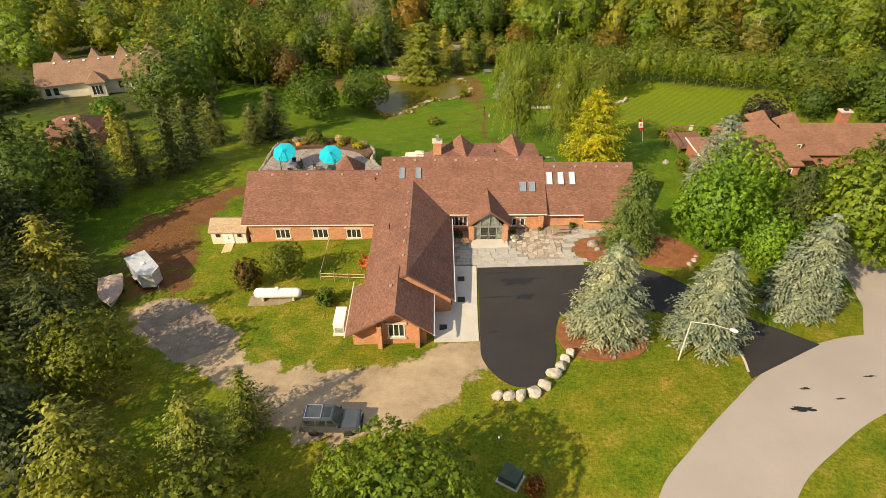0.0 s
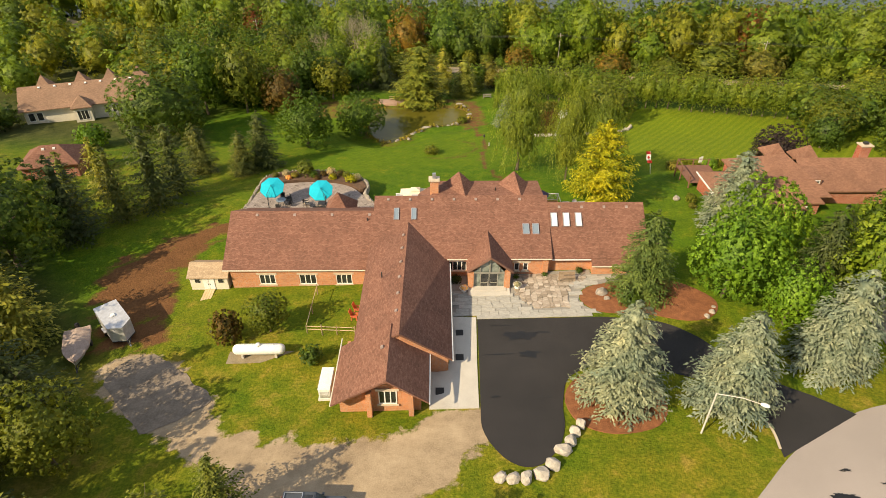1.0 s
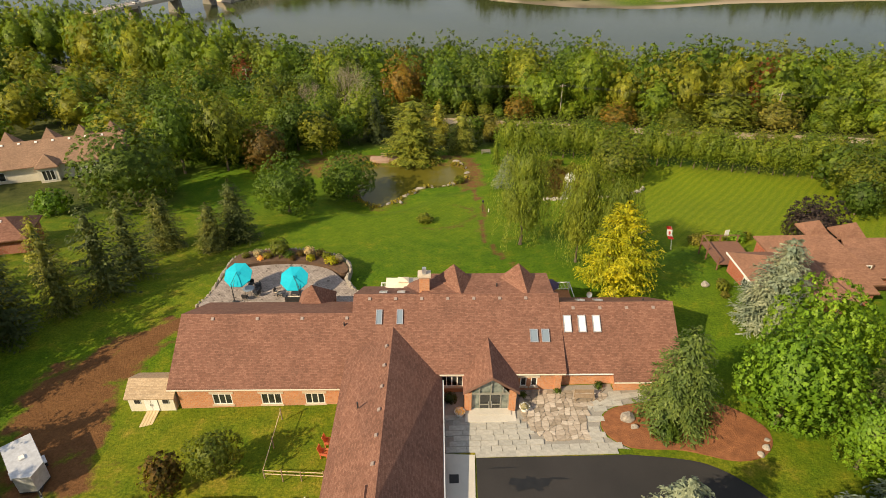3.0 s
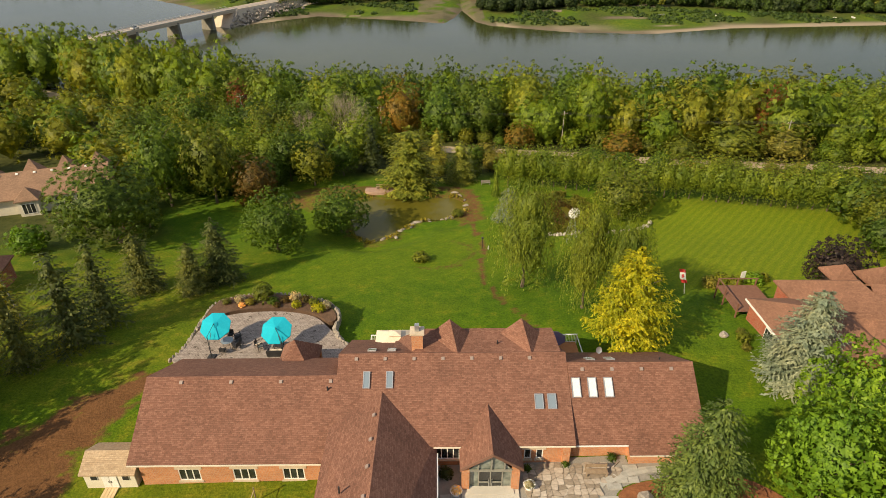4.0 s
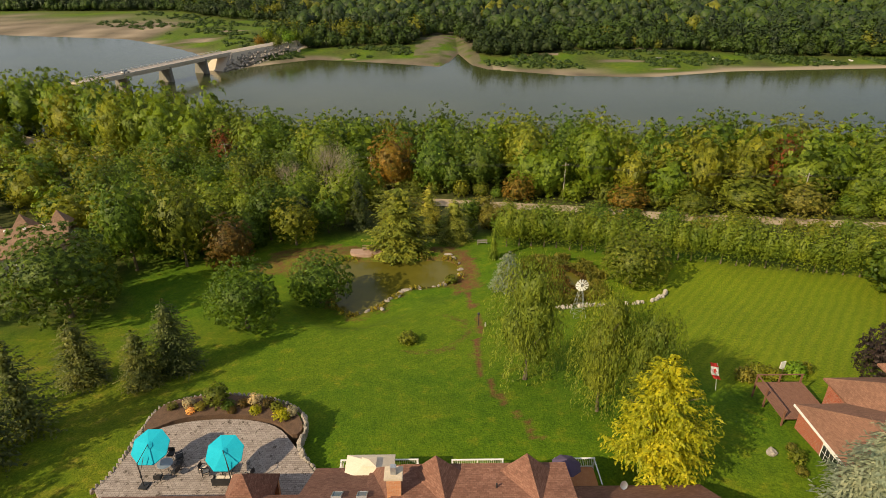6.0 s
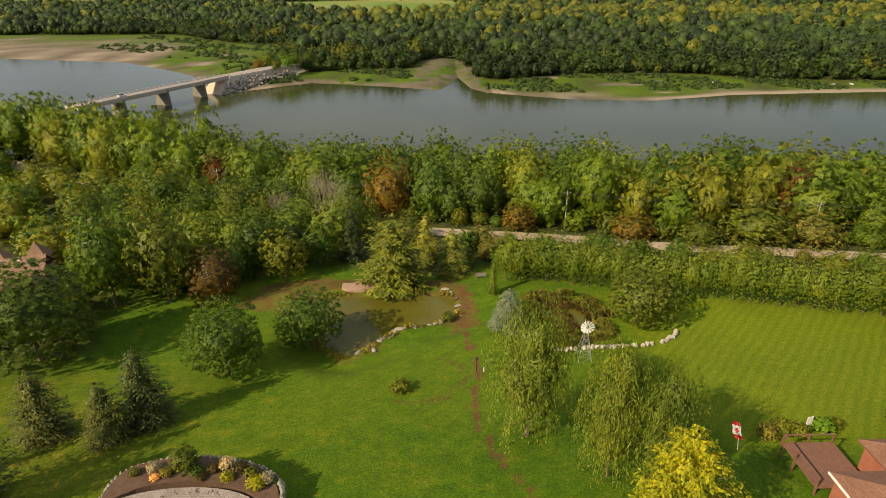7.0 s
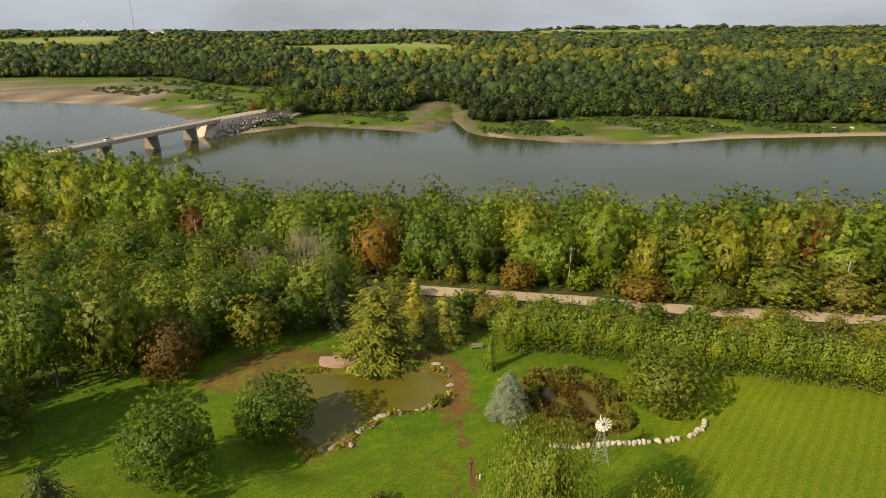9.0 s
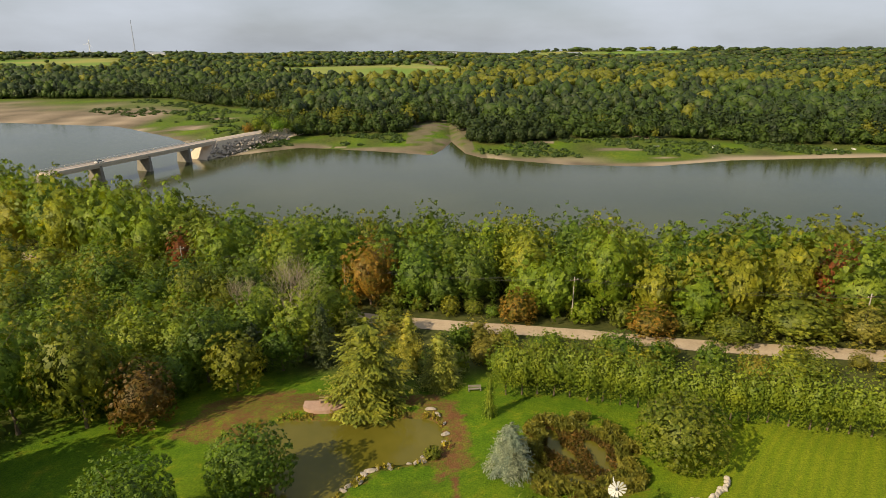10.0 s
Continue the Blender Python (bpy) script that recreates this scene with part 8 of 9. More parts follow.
# ---- back garden ----
t = thing("windmill", 23.4, 106.9, at(23.4, 106.9), 0, "small white lattice garden windmill with a bladed wheel", "windmill")
H = -4.2 - at(23.4, 106.9)
for sx in (-1, 1):
    for sy in (-1, 1):
        part("leg", rod((sx * 0.95, sy * 0.95, -0.1), (sx * 0.1, sy * 0.1, H), 0.035, 0.028, 6), "metal", t)
for k in range(6):
    u, v = k / 6, (k + 1) / 6
    a, b = 0.95 - 0.85 * u, 0.95 - 0.85 * v
    for (x0, y0), (x1, y1) in (((-1, -1), (1, -1)), ((1, -1), (1, 1)), ((1, 1), (-1, 1)), ((-1, 1), (-1, -1))):
        part("brace", rod((x0 * a, y0 * a, H * u), (x1 * b, y1 * b, H * v), 0.014, 0.014, 5), "metal", t)
        if k:
            part("crosspiece", rod((x0 * a, y0 * a, H * u), (x1 * a, y1 * a, H * u), 0.014, 0.014, 5), "metal", t)
whl = part("hub", rod((0, -0.45, H + 0.15), (0, 0.35, H + 0.15), 0.08, 0.08, 8), "metal", t)
for k in range(12):
    b2 = solid([(-0.05, -0.4, 0.22), (0.05, -0.38, 0.22), (0.17, -0.34, 0.92), (-0.17, -0.42, 0.92), (-0.05, -0.42, 0.22), (0.05, -0.40, 0.22), (0.17, -0.36, 0.92), (-0.17, -0.44, 0.92)], [(0, 1, 2, 3), (7, 6, 5, 4), (0, 1, 5, 4), (1, 2, 6, 5), (2, 3, 7, 6), (3, 0, 4, 7)])
    o = part("blade", b2, "white", whl)
    o.matrix_basis = pose(0, 0, H + 0.15) @ pose(0, 0, 0, 0, 30 * k, 0)
part("tail", solid([(0, 0.35, H + 0.1), (0, 1.1, H - 0.05), (0, 1.1, H + 0.4), (0.02, 0.35, H + 0.1), (0.02, 1.1, H - 0.05), (0.02, 1.1, H + 0.4)], [(0, 1, 2), (3, 5, 4), (0, 1, 4, 3), (1, 2, 5, 4), (2, 0, 3, 5)]), "white", t)

rng = np.random.RandomState(23)
curve = smooth_line([(18.8, 110.4), (21, 110.0), (25.2, 110.3), (29, 110.5), (33, 110.9), (36.5, 112.0), (38.6, 113.8), (39.4, 115)], 8)
dist = np.cumsum([0] + [math.dist(a, b) for a, b in zip(curve, curve[1:])])
for s in np.arange(0, dist[-1], 0.62):
    if rng.uniform() < 0.12:
        continue
    x, y = float(np.interp(s, dist, [p[0] for p in curve])), float(np.interp(s, dist, [p[1] for p in curve]))
    w = rng.uniform(0.7, 1.15)
    boulder(x, y + rng.uniform(-0.15, 0.15), w, w * 0.75, 0.8, rng.uniform(0, 360), "pale limestone rock edging the weedy pool", "pale rocks round the pool", "palerock")
for k, (x, y) in enumerate(((-9.5, 113.2), (-8.0, 113.6), (-6.6, 114.6), (-5.2, 116.6), (-4.6, 117.5), (-3.8, 118.5), (-3.0, 119.4), (-2.3, 119.9), (-1.4, 120.4), (0.0, 120.7), (2.4, 121.4), (3.4, 121.4), (4.2, 121.8), (6.9, 125.4), (7.2, 127.2), (7.0, 129.3), (6.2, 131.4), (5.2, 132.8), (-3.2, 117.8), (-5.8, 113.9))):
    w = 0.8 + 0.9 * ((k * 7) % 5) / 5
    boulder(x, y, w * 1.2, w * 0.6, 0.5, 53 * k, "grey weathered rock on the pond's bank", "rocks on the pond's bank")
sit = thing("stone_terrace", -10.2, 133.4, at(-10.2, 133.4) - 0.2, 0, "curved pinkish stone terrace above the pond", "terrace")
arc = [(3.0 * math.cos(a), 1.4 * math.sin(a)) for a in np.linspace(math.pi, 2 * math.pi, 12)]
part("top", prism(arc + [(3.0, 1.2), (-3.0, 1.2)], -0.3, 0.75), "pinkstone", sit)
t = thing("picnic_bench", -9.7, 134.0, at(-10.2, 133.4) + 0.55, 0, "weathered wooden bench above the pond", "bench")
for k in range(3):
    part("seat_slat", box(-1.3, 1.3, -0.2 + 0.14 * k, -0.08 + 0.14 * k, 0.42, 0.46), "wood", t)
part("back_slat", box(-1.3, 1.3, 0.25, 0.3, 0.7, 0.85), "wood", t)
for x in (-1.1, 0, 1.1):
    part("leg", box(x - 0.05, x + 0.05, -0.2, 0.3, 0, 0.42), "wood", t)
t = thing("garden_bench", 11.9, 138.6, at(11.9, 138.6), 4, "grey stone bench under the trees", "bench")
part("seat", box(-1.0, 1.0, -0.25, 0.2, 0.42, 0.48, 0.01), "pierstone", t)
part("backrest", box(-1.0, 1.0, 0.2, 0.26, 0.55, 0.95, 0.01), "pierstone", t)
for x in (-0.9, 0.9):
    part("leg", box(x - 0.05, x + 0.05, -0.2, 0.26, 0, 0.42), "pierstone", t)
t = thing("garden_lamp", 8.75, 104.6, at(8.75, 104.6), 0, "dark garden lamp post beside the dirt path", "lamp post")
part("post", rod((0, 0, -0.1), (0, 0, 1.7), 0.05, 0.04, 8), "dark", t)
part("lantern", lathe([(0.05, 1.7), (0.16, 1.78), (0.18, 2.05), (0.03, 2.2)], 8), "dark", t)
t = thing("marker_post", 9.7, 104.2, at(9.7, 104.2), 0, "short pale post beside the dirt path", "post")
part("post", rod((0, 0, -0.1), (0, 0, 0.6), 0.12, 0.1, 8), "concrete", t)
# flag on a leaning pole
t = thing("flagpole", 33.4, 85.2, at(33.4, 85.2), 0, "white flagpole with a red and white flag", "flagpole")
FH = -0.9 - at(33.4, 85.2)
part("pole", rod((0, 0, -0.2), (-1.1, -0.9, FH), 0.05, 0.035, 8), "white", t)
fl = share("flag", None, t, pose(-1.1, -0.9, FH, 0, 66, -62))
for k, (a, b, mat) in enumerate(((0.0, 0.45, "red_cloth"), (0.45, 1.35, "white_cloth"), (1.35, 1.8, "red_cloth"))):
    bm = bmesh.new()
    cols = []
    for i in range(7):
        x = a + (b - a) * i / 6
        y = 0.09 * math.sin(4.2 * x)
        cols.append([bm.verts.new((x, y + e, z)) for e in (-0.008, 0.008) for z in (-0.95, 0)])
    for p, q in zip(cols, cols[1:]):
        for i, j in ((0, 1), (1, 3), (3, 2), (2, 0)):
            bm.faces.new((p[i], p[j], q[j], q[i]))
    part("stripe", bm, mat, fl)
leaf = [(0, 0.32), (0.1, 0.14), (0.3, 0.16), (0.2, -0.05), (0.24, -0.14), (0.03, -0.12), (0.03, -0.3), (-0.03, -0.3), (-0.03, -0.12), (-0.24, -0.14), (-0.2, -0.05), (-0.3, 0.16), (-0.1, 0.14)]
part("leaf_emblem", solid([(0.9 + x, 0.09 * math.sin(4.2 * (0.9 + x)) + e, -0.475 + z) for e in (-0.012, 0.012) for x, z in leaf], [tuple(range(13)), tuple(range(13, 26))[::-1]] + [(i, (i + 1) % 13, 13 + (i + 1) % 13, 13 + i) for i in range(13)]), "red_cloth", fl)

# reeds round the weedy pool and the pond, past counting
rng = np.random.RandomState(31)
for name, leaf, outline, lo, hi, count, hgt, label in (("reeds", "reed", POOL, -0.6, 2.6, 2600, 1.3, "tall yellow-green reeds round the pool"), ("weeds", "rust", POOL, -5.0, 2.2, 3400, 0.55, "rusty low weeds in the pool"), ("reeds", "reed", POND, 0.2, 1.3, 1300, 0.7, "straw-coloured reeds on the pond's bank")):
    c = Cloud()
    P = np.array(outline)
    x, y = rng.uniform(P[:, 0].min() - 4, P[:, 0].max() + 8, count * 6), rng.uniform(P[:, 1].min() - 4, P[:, 1].max() + 4, count * 6)
    d = outline_dist(x, y, outline)
    keep = (d > lo) & (d < hi) & (waves(x, y, 4, 51) > -0.25)
    x, y = x[keep][:count], y[keep][:count]
    z = np.maximum(land(x, y), (POOL_Z if outline is POOL else POND_Z))
    for u in (0.3, 0.75):
        nrm = np.stack([rng.normal(0, 1, len(x)), rng.normal(0, 1, len(x)), np.full(len(x), 0.35)], 1)
        c.cards(np.stack([x, y, z + hgt * u * rng.uniform(0.6, 1.2, len(x))], 1), nrm, 0.3 * hgt + 0.1, rng, 0.45, 0.1)
    tagged(new(name, c.mesh(name, leaf)), label, "reeds", kind="stuff")

# ---- utility poles and wires along the gravel road ----
poles = []
for x, y in ((-60, 207), (-14, 183), (33.8, 168.6), (84, 155.5), (140, 147)):
    z = at(x, y)
    t = thing("utility_pole", x, y, z, 20, "weathered wooden utility pole beside the gravel road", "pole", "utility poles")
    part("pole", rod((0, 0, -0.3), (0, 0, 9.5), 0.14, 0.10, 8), "greybark", t)
    part("crossarm", box(-0.9, 0.9, -0.06, 0.06, 8.8, 8.95), "wood", t)
    for k in (-0.8, 0, 0.8):
        part("insulator", rod((k, 0, 8.95), (k, 0, 9.12), 0.05, 0.04, 6), "white", t)
    poles.append(Vector((x, y, z + 9.1)))
t = thing("power_lines", 0, 0, 0, 0, "thin dark overhead wires between the poles", "wires")
for a, b in zip(poles, poles[1:]):
    side = (b - a).cross(Vector((0, 0, 1))).normalized()
    for k in (-0.8, 0, 0.8):
        bm, ring = bmesh.new(), None
        for i in range(9):
            u = i / 8
            p = a.lerp(b, u) + side * k - Vector((0, 0, 4 * u * (1 - u)))
            row = [bm.verts.new(p + side * dx + Vector((0, 0, dz))) for dx, dz in ((0.02, 0), (0, 0.02), (-0.02, 0), (0, -0.02))]
            if ring:
                for j in range(4):
                    bm.faces.new((ring[j], ring[(j + 1) % 4], row[(j + 1) % 4], row[j]))
            ring = row
        part("wire", bm, "dark", t)

# ---- bridge over the reservoir ----
BA, BB, BZ = Vector((-168.5, 325.2)), Vector((-129, 427)), -15.8
along = (BB - BA).normalized()
yaw = math.degrees(math.atan2(along.y, along.x))
L = (BB - BA).length
t = thing("bridge", BA.x, BA.y, BZ, yaw, "long concrete road bridge on grey wall piers", "bridge")
part("deck", box(0, L, -4.2, 4.2, -0.9, 0), "stone", t)
part("roadway", box(0, L, -3.6, 3.6, 0, 0.05), "road", t)
for s in (-4.1, 4.1):
    part("parapet", box(0, L, s - 0.12, s + 0.12, 0, 0.35), "concrete", t)
    part("handrail", box(0, L, s - 0.06, s + 0.06, 1.0, 1.12), "metal", t)
    for k in range(int(L / 6)):
        part("rail_post", box(6 * k + 2, 6 * k + 2.2, s - 0.08, s + 0.08, 0.35, 1.0), "concrete", t)
for y in (322, 350, 378, 405):
    u = (y - BA.y) / along.y
    part("pier", solid([(u - 0.9, -4.4, -9.5), (u + 0.9, -4.4, -9.5), (u + 0.9, 5.2, -9.5), (u - 0.9, 5.2, -9.5), (u - 0.7, -3.9, -0.9), (u + 0.7, -3.9, -0.9), (u + 0.7, 3.9, -0.9), (u - 0.7, 3.9, -0.9)], [(3, 2, 1, 0), (4, 5, 6, 7), (0, 1, 5, 4), (1, 2, 6, 5), (2, 3, 7, 6), (3, 0, 4, 7)]), "pierstone", t)
for s in (-3.6, 3.6):
    part("girder", box(0, L, s - 0.3, s + 0.3, -1.9, -0.9), "stone", t)
cpos = BA + along * 28
t = thing("car", cpos.x + 1.6, cpos.y - 0.6, BZ + 0.05, yaw, "white car crossing the far bridge", "car")
b2 = box(-2.2, 2.2, -0.9, 0.9, 0.35, 0.95, 0.08)
part("body", b2, "white", t)
part("cabin", solid([(-1.6, -0.8, 0.95), (1.1, -0.8, 0.95), (1.1, 0.8, 0.95), (-1.6, 0.8, 0.95), (-1.2, -0.65, 1.5), (0.4, -0.65, 1.5), (0.4, 0.65, 1.5), (-1.2, 0.65, 1.5)], [(3, 2, 1, 0), (4, 5, 6, 7), (0, 1, 5, 4), (1, 2, 6, 5), (2, 3, 7, 6), (3, 0, 4, 7)]), "glass", t)
for x in (-1.4, 1.4):
    for s in (-0.85, 0.85):
        wheel(t, x, s, 0.33, 0.2)
# rock-faced causeway behind the bridge
end = BB
bank = thing("causeway", end.x, end.y, WATER, yaw, "rocky causeway carrying the road to the far shore", "causeway")
part("embankment", solid([(-18, -9, -2), (110, -24, -2), (110, 22, -2), (-18, 9, -2), (-1, -5, 9.05), (110, -6, 7.7), (110, 6, 7.7), (-1, 5, 9.05)], [(3, 2, 1, 0), (4, 5, 6, 7), (0, 1, 5, 4), (1, 2, 6, 5), (2, 3, 7, 6), (3, 0, 4, 7)]), "stone", bank)
part("roadway", solid([(-1, -3.5, 9.07), (110, -3.5, 7.72), (170, -3.5, 7.4), (170, 3.5, 7.4), (110, 3.5, 7.72), (-1, 3.5, 9.07), (-1, -3.5, 9.2), (110, -3.5, 7.85), (170, -3.5, 7.55), (170, 3.5, 7.55), (110, 3.5, 7.85), (-1, 3.5, 9.2)], [(6, 7, 10, 11), (7, 8, 9, 10), (0, 1, 7, 6), (1, 2, 8, 7), (3, 4, 10, 9), (4, 5, 11, 10), (5, 4, 1, 0), (4, 3, 2, 1), (5, 0, 6, 11), (2, 3, 9, 8)]), "road", bank)
rng = np.random.RandomState(3)
c = Cloud()
for _ in range(420):
    u = rng.uniform(-18, 62)
    v = rng.uniform(0, 1)
    s = -1 if rng.uniform() < 0.75 else 1
    y = s * ((9 + 13 * (u + 22) / 92) * (1 - v) + 5 * v)
    r = rng.uniform(0.5, 1.3)
    c.blob((max(u, -18 + 16 * v), y, -1.5 + 9.0 * v), (r, r, r * 0.7), rng, 0.25)
rr = c.mesh("riprap", "rock")
o = share("riprap", rr, bank)
o["kind"] = "stuff"
for k, (u, s, h, w) in enumerate(((44, -8.5, 10, 8), (56, -9, 12, 10), (66, -9, 12, 10), (46, 8, 9, 8), (76, 9, 13, 10), (82, -10, 12, 10), (60, 10, 13, 10), (92, 9, 13, 10))):
    p = end + along * u + Vector((along.y, -along.x)) * (-s)
    tree("broad", ("olive", "bright", "maple", "orange", "maple", "deep", "maple", "deep")[k], p.x, p.y, h, w, "leafy tree on the causeway", "tree", "tree", "causeway trees", z=WATER + 6.4)

# ---- buildings and masts in the distance ----
for x, y, w, d, h, wallm, roofm, label in ((-258, 905, 14, 9, 6, "brick_red", "roof", "distant red brick farmhouse among trees"), (48, 512, 9, 5, 3, "cream", "roof_tan", "pale cottage at the head of the cove"), (288, 470, 8, 6, 3.4, "cream", "roof", "small lakeside cottage under trees"), (-1230, 2900, 70, 20, 12, "white", "metal", "long white distant farm building"), (620, 2700, 60, 20, 11, "white", "metal", "distant white farm building"), (120, 3300, 50, 20, 12, "white", "metal", "distant white barn on a hill")):
    t = thing("cottage" if d < 8 else "farm_building", x, y, at(x, y) - 0.3, 8, label, "building")
    part("wall", box(-w / 2, w / 2, -d / 2, d / 2, 0, h), wallm, t)
    part("roof", gable_x(-w / 2 - 0.5, w / 2 + 0.5, -d / 2 - 0.5, h, 0, h + d * 0.35, d / 2 + 0.5, h, 0.3), roofm, t)
    for k in range(3):
        part("window", box(-w / 3 + w / 3 * k - w * 0.06, -w / 3 + w / 3 * k + w * 0.06, -d / 2 - 0.05, -d / 2, h * 0.35, h * 0.75), "glass", t)
t = thing("radio_mast", -1560, 3400, at(-1560, 3400), 0, "thin tall lattice radio mast on the horizon", "mast")
for k in range(3):
    a = 2.094 * k
    part("leg", rod((3 * math.cos(a), 3 * math.sin(a), 0), (1.0 * math.cos(a), 1.0 * math.sin(a), 175), 0.7, 0.5, 5), "metal", t)
t = thing("wind_turbine", -1850, 3500, at(-1850, 3500), 0, "white wind turbine on the horizon", "wind turbine")
part("tower", rod((0, 0, 0), (0, 0, 62), 2.2, 1.4, 10), "white", t)
nac = part("nacelle", box(-2, 2, -4, 4, 61, 65, 0.5), "white", t)
for k in range(3):
    a = 2.094 * k + 0.3
    part("blade", rod((0, -5, 63), (30 * math.sin(a), -5, 63 + 30 * math.cos(a)), 1.4, 0.4, 6), "white", nac)
# docks and hauled-out boats on the far beach
for k, (x, y, a) in enumerate(((190, 440, 20), (186, 437, 95), (250, 428, 5), (262, 430, 40), (150, 436, 0), (275, 432, 80))):
    t = thing("rowing_boat", x, y, at(x, y), a, "small pale boat hauled out on the far beach", "boat", "boats on the far beach")
    part("hull", solid([(-2, -0.8, 0.7), (1.2, -0.8, 0.7), (2.4, 0, 0.8), (1.2, 0.8, 0.7), (-2, 0.8, 0.7), (-1.9, -0.5, 0), (1.1, -0.5, 0), (1.9, 0, 0.1), (1.1, 0.5, 0), (-1.9, 0.5, 0)], [(0, 1, 2, 3, 4), (9, 8, 7, 6, 5), (0, 1, 6, 5), (1, 2, 7, 6), (2, 3, 8, 7), (3, 4, 9, 8), (4, 0, 5, 9)]), "white" if k % 2 else "metal", t)
    part("seat", box(-0.4, 0.0, -0.78, 0.78, 0.7, 0.76), "wood", t)

# ---- paving pieces of the entrance court ----
def slab_mesh(name, w, d, h=0.09):
    bm = box(-w / 2 + 0.012, w / 2 - 0.012, -d / 2 + 0.012, d / 2 - 0.012, -h, 0)
    for v in bm.verts:
        if v.co.z > -0.01:
            v.co.x *= 1 - 0.02 / w
            v.co.y *= 1 - 0.02 / d
    bm.normal_update()
    me = bpy.data.meshes.new(name)
    bm.to_mesh(me)
    bm.free()
    me.materials.append(M["slab"])
    return me


M["slabjoint"] = worn("court_bedding", (0.23, 0.215, 0.19), (0.31, 0.29, 0.26), 1.5, 0.95, fine=12)
m, n, l = nodes("court_slabs")
info = n.new("ShaderNodeObjectInfo")
c = ramp(n, l, info.outputs["Random"], [(0.0, (0.35, 0.345, 0.32)), (0.5, (0.39, 0.38, 0.35)), (1.0, (0.43, 0.415, 0.38))])
c = mix(n, l, 1.0, c, ramp(n, l, noise_fac(n, l, 3, 4), [(0.3, (0.78, 0.78, 0.76)), (0.7, (1.12, 1.1, 1.08))]), "MULTIPLY")
surface(n, l, c, 0.88, 0, noise_fac(n, l, 25, 2), 0.008, 0.35)
M["slab"] = m
m, n, l = nodes("court_flagstones")
info = n.new("ShaderNodeObjectInfo")
c = ramp(n, l, info.outputs["Random"], [(0.0, (0.26, 0.215, 0.165)), (0.4, (0.38, 0.32, 0.26)), (0.75, (0.46, 0.395, 0.33)), (1.0, (0.54, 0.475, 0.41))])
c = mix(n, l, 1.0, c, ramp(n, l, noise_fac(n, l, 3, 4), [(0.3, (0.75, 0.75, 0.74)), (0.7, (1.12, 1.1, 1.08))]), "MULTIPLY")
surface(n, l, c, 0.9, 0, noise_fac(n, l, 20, 2), 0.015, 0.3)
M["flag"] = m
court = [(1.6, 49.3), (16.6, 49.3)] + smooth_line([(17.2, 49.2), (15.3, 51.2), (16.4, 53.9), (20.5, 54.8)], 4) + [(23.0, 55.0), (23.0, 57.3), (1.1, 57.0), (1.1, 49.3)]
base = tagged(draped("pavement", court, "slabjoint", 0.02, 1.2, 0.1), "grey slab and flagstone entrance court", "pavement", kind="structure")


def lay(me, x, y, rz=0, lift=0.115, name="slab"):
    e = 0.4
    z = at(x, y)
    tilt_x = math.degrees(math.atan2(at(x, y + e) - at(x, y - e), 2 * e))
    tilt_y = -math.degrees(math.atan2(at(x + e, y) - at(x - e, y), 2 * e))
    return share(name, me, base, pose(x, y, z + lift, tilt_x, tilt_y, rz))


FLAGS = [(8.3, 54.6), (8.7, 52.4), (9.5, 51.0), (10.4, 50.25), (14.0, 50.1), (14.25, 52.5), (15.2, 54.2), (16.8, 55.4), (16.8, 56.5), (8.9, 56.7)]
sizes = [slab_mesh("slab", w, 0.62) for w in (0.9, 1.2, 1.5)]
rng = np.random.RandomState(77)
y = 49.62
row = 0
while y < 56.4:
    x = 1.65 + 0.35 * (row % 3)
    while x < 17.5:
        k = rng.randint(3)
        w = (0.9, 1.2, 1.5)[k]
        cx = x + w / 2
        if outline_dist(cx, y, court) < -0.25 and outline_dist(cx, y, FLAGS) > 0.35 and not (3.2 < cx < 8.3 and y > 52.9) and not (cx < 3.6 and y > 53.4) and not (cx > 8.2 and y > 54.0 and cx < 9.8):
            lay(sizes[k], cx, y)
        x += w
    y += 0.62
    row += 1
for k in range(12):
    a = k / 11
    x, y = 15.0 + 4.8 * a, 54.4 + 1.25 * math.sin(a * 1.5)
    lay(sizes[0], x, y, 40 * (1 - a))
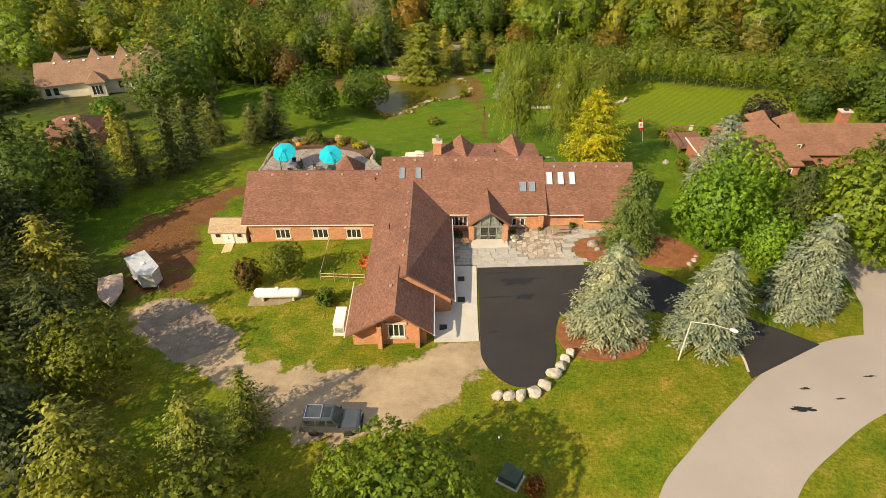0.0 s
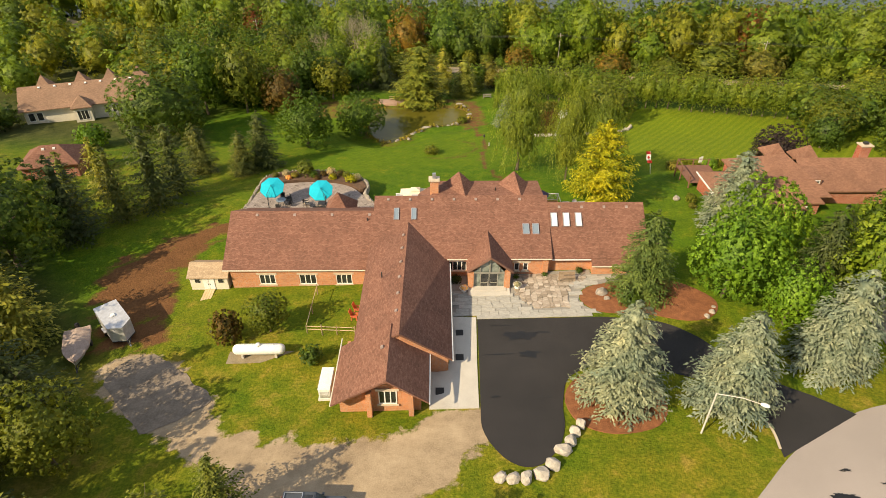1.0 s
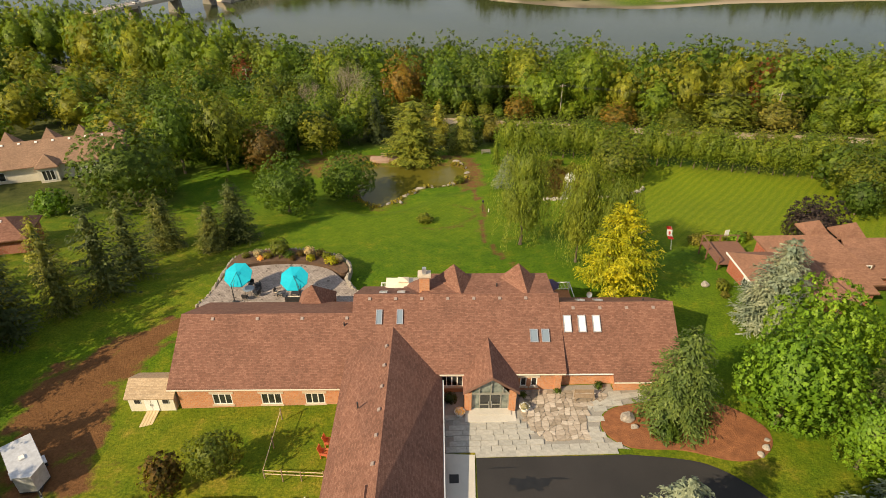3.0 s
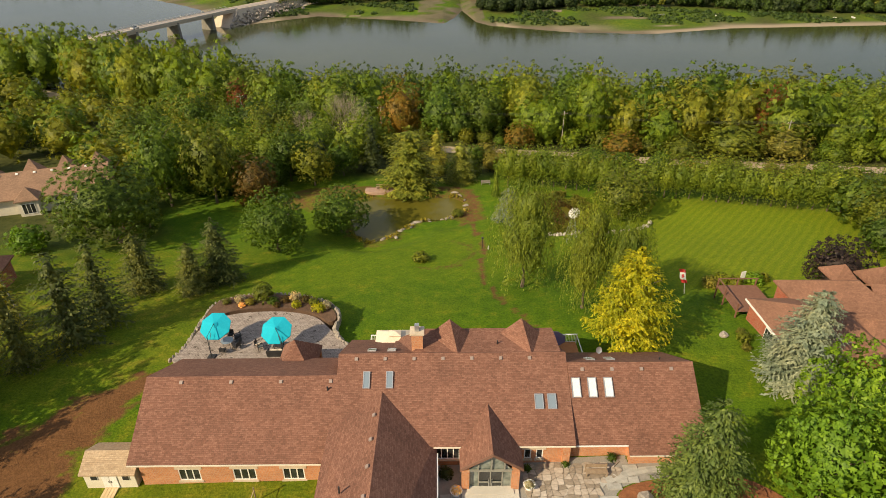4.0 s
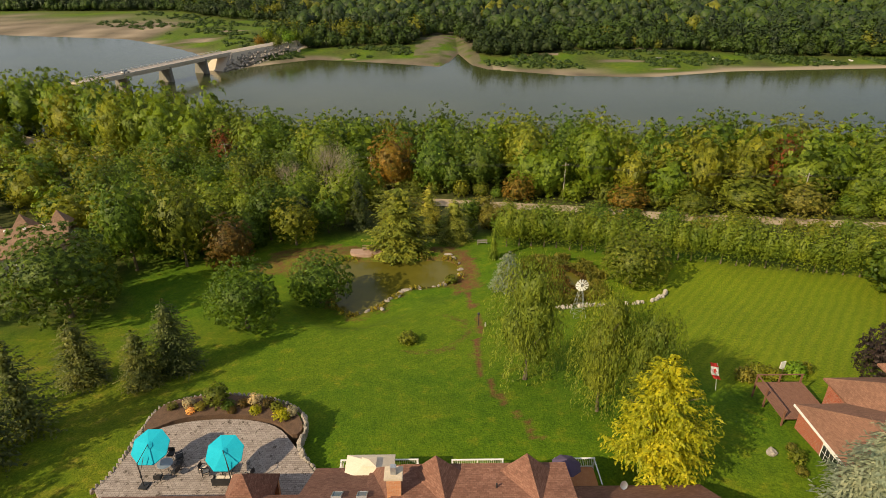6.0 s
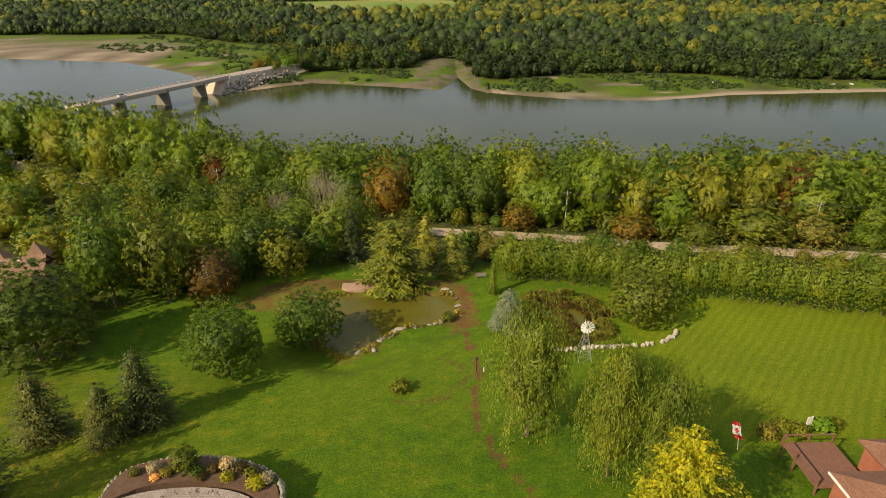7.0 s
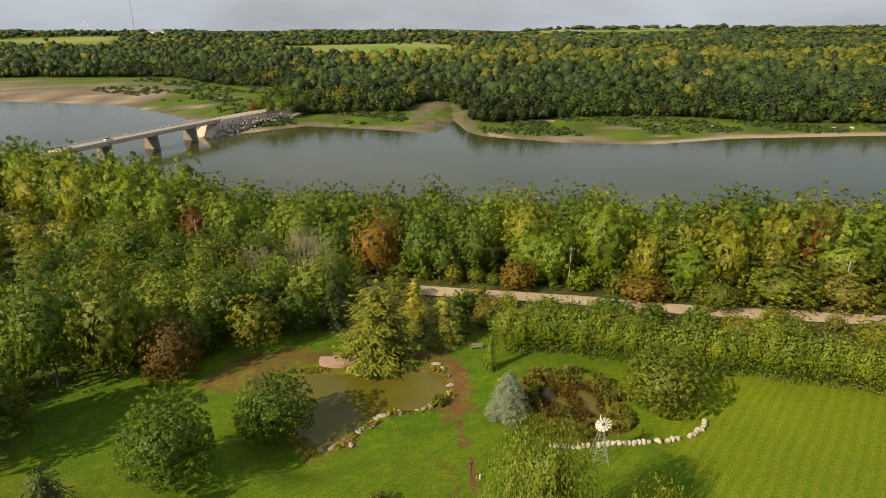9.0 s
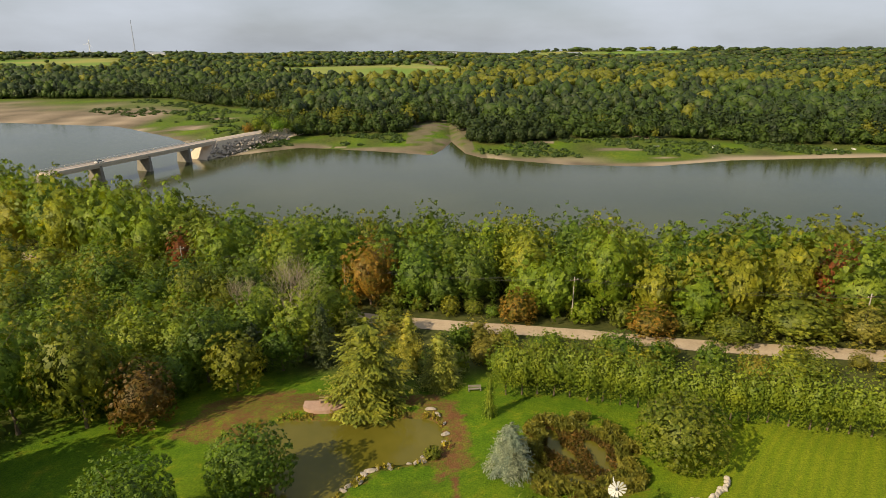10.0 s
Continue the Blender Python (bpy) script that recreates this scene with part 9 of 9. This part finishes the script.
# irregular flagstones on a jittered net
nx, ny, cell = 20, 14, 0.56
net = {}
for i in range(nx + 1):
    for j in range(ny + 1):
        net[i, j] = (8.0 + cell * i + rng.uniform(-0.17, 0.17), 49.8 + cell * j + rng.uniform(-0.17, 0.17))


def flagstone(pts):
    cx, cy = sum(p[0] for p in pts) / len(pts), sum(p[1] for p in pts) / len(pts)
    if outline_dist(cx, cy, FLAGS) > -0.1:
        return
    ring = []
    for k, p in enumerate(pts):
        q = pts[(k + 1) % len(pts)]
        for u in (0.12, 0.88):
            ring.append(((p[0] + (q[0] - p[0]) * u - cx) * 0.93, (p[1] + (q[1] - p[1]) * u - cy) * 0.93))
    h = 0.09 + rng.uniform(0, 0.025)
    bm = prism(ring, -0.1, h - 0.1)
    me = bpy.data.meshes.new("flagstone")
    bmesh.ops.recalc_face_normals(bm, faces=bm.faces[:])
    bm.to_mesh(me)
    bm.free()
    me.materials.append(M["flag"])
    lay(me, cx, cy, 0, 0.125, "flagstone")


for i in range(nx):
    for j in range(ny):
        a, b, c2, d = net[i, j], net[i + 1, j], net[i + 1, j + 1], net[i, j + 1]
        r = rng.uniform()
        if r < 0.3:
            flagstone([a, b, c2])
            flagstone([a, c2, d])
        else:
            flagstone([a, b, c2, d])
for k in range(14):
    x = 4.6 + 0.85 * k
    lay(sizes[0], x, 49.05, 0, 0.12)
st = thing("door_step", 5.75, 53.4, at(5.75, 53.4), 0, "broad pale concrete step before the glazed door", "step")
part("tread", box(-2.3, 2.3, -0.75, 0.8, -0.2, 0.22, 0.02), "concrete", st)
part("upper_tread", box(-1.9, 1.9, 0.0, 0.8, 0.22, 0.30, 0.02), "concrete", st)
# foundation planting against the wall
for k, (x, y, w, h) in enumerate(((2.2, 55.6, 1.5, 1.0), (9.0, 55.9, 0.9, 0.7), (12.3, 56.3, 0.9, 0.6), (16.3, 56.8, 1.0, 0.9), (17.8, 56.7, 0.8, 0.7))):
    tree("bush", "deep" if k else "darkpine", x, y, h, w, "small dark shrub against the brick wall", "shrub", "shrub", "planting at the wall")
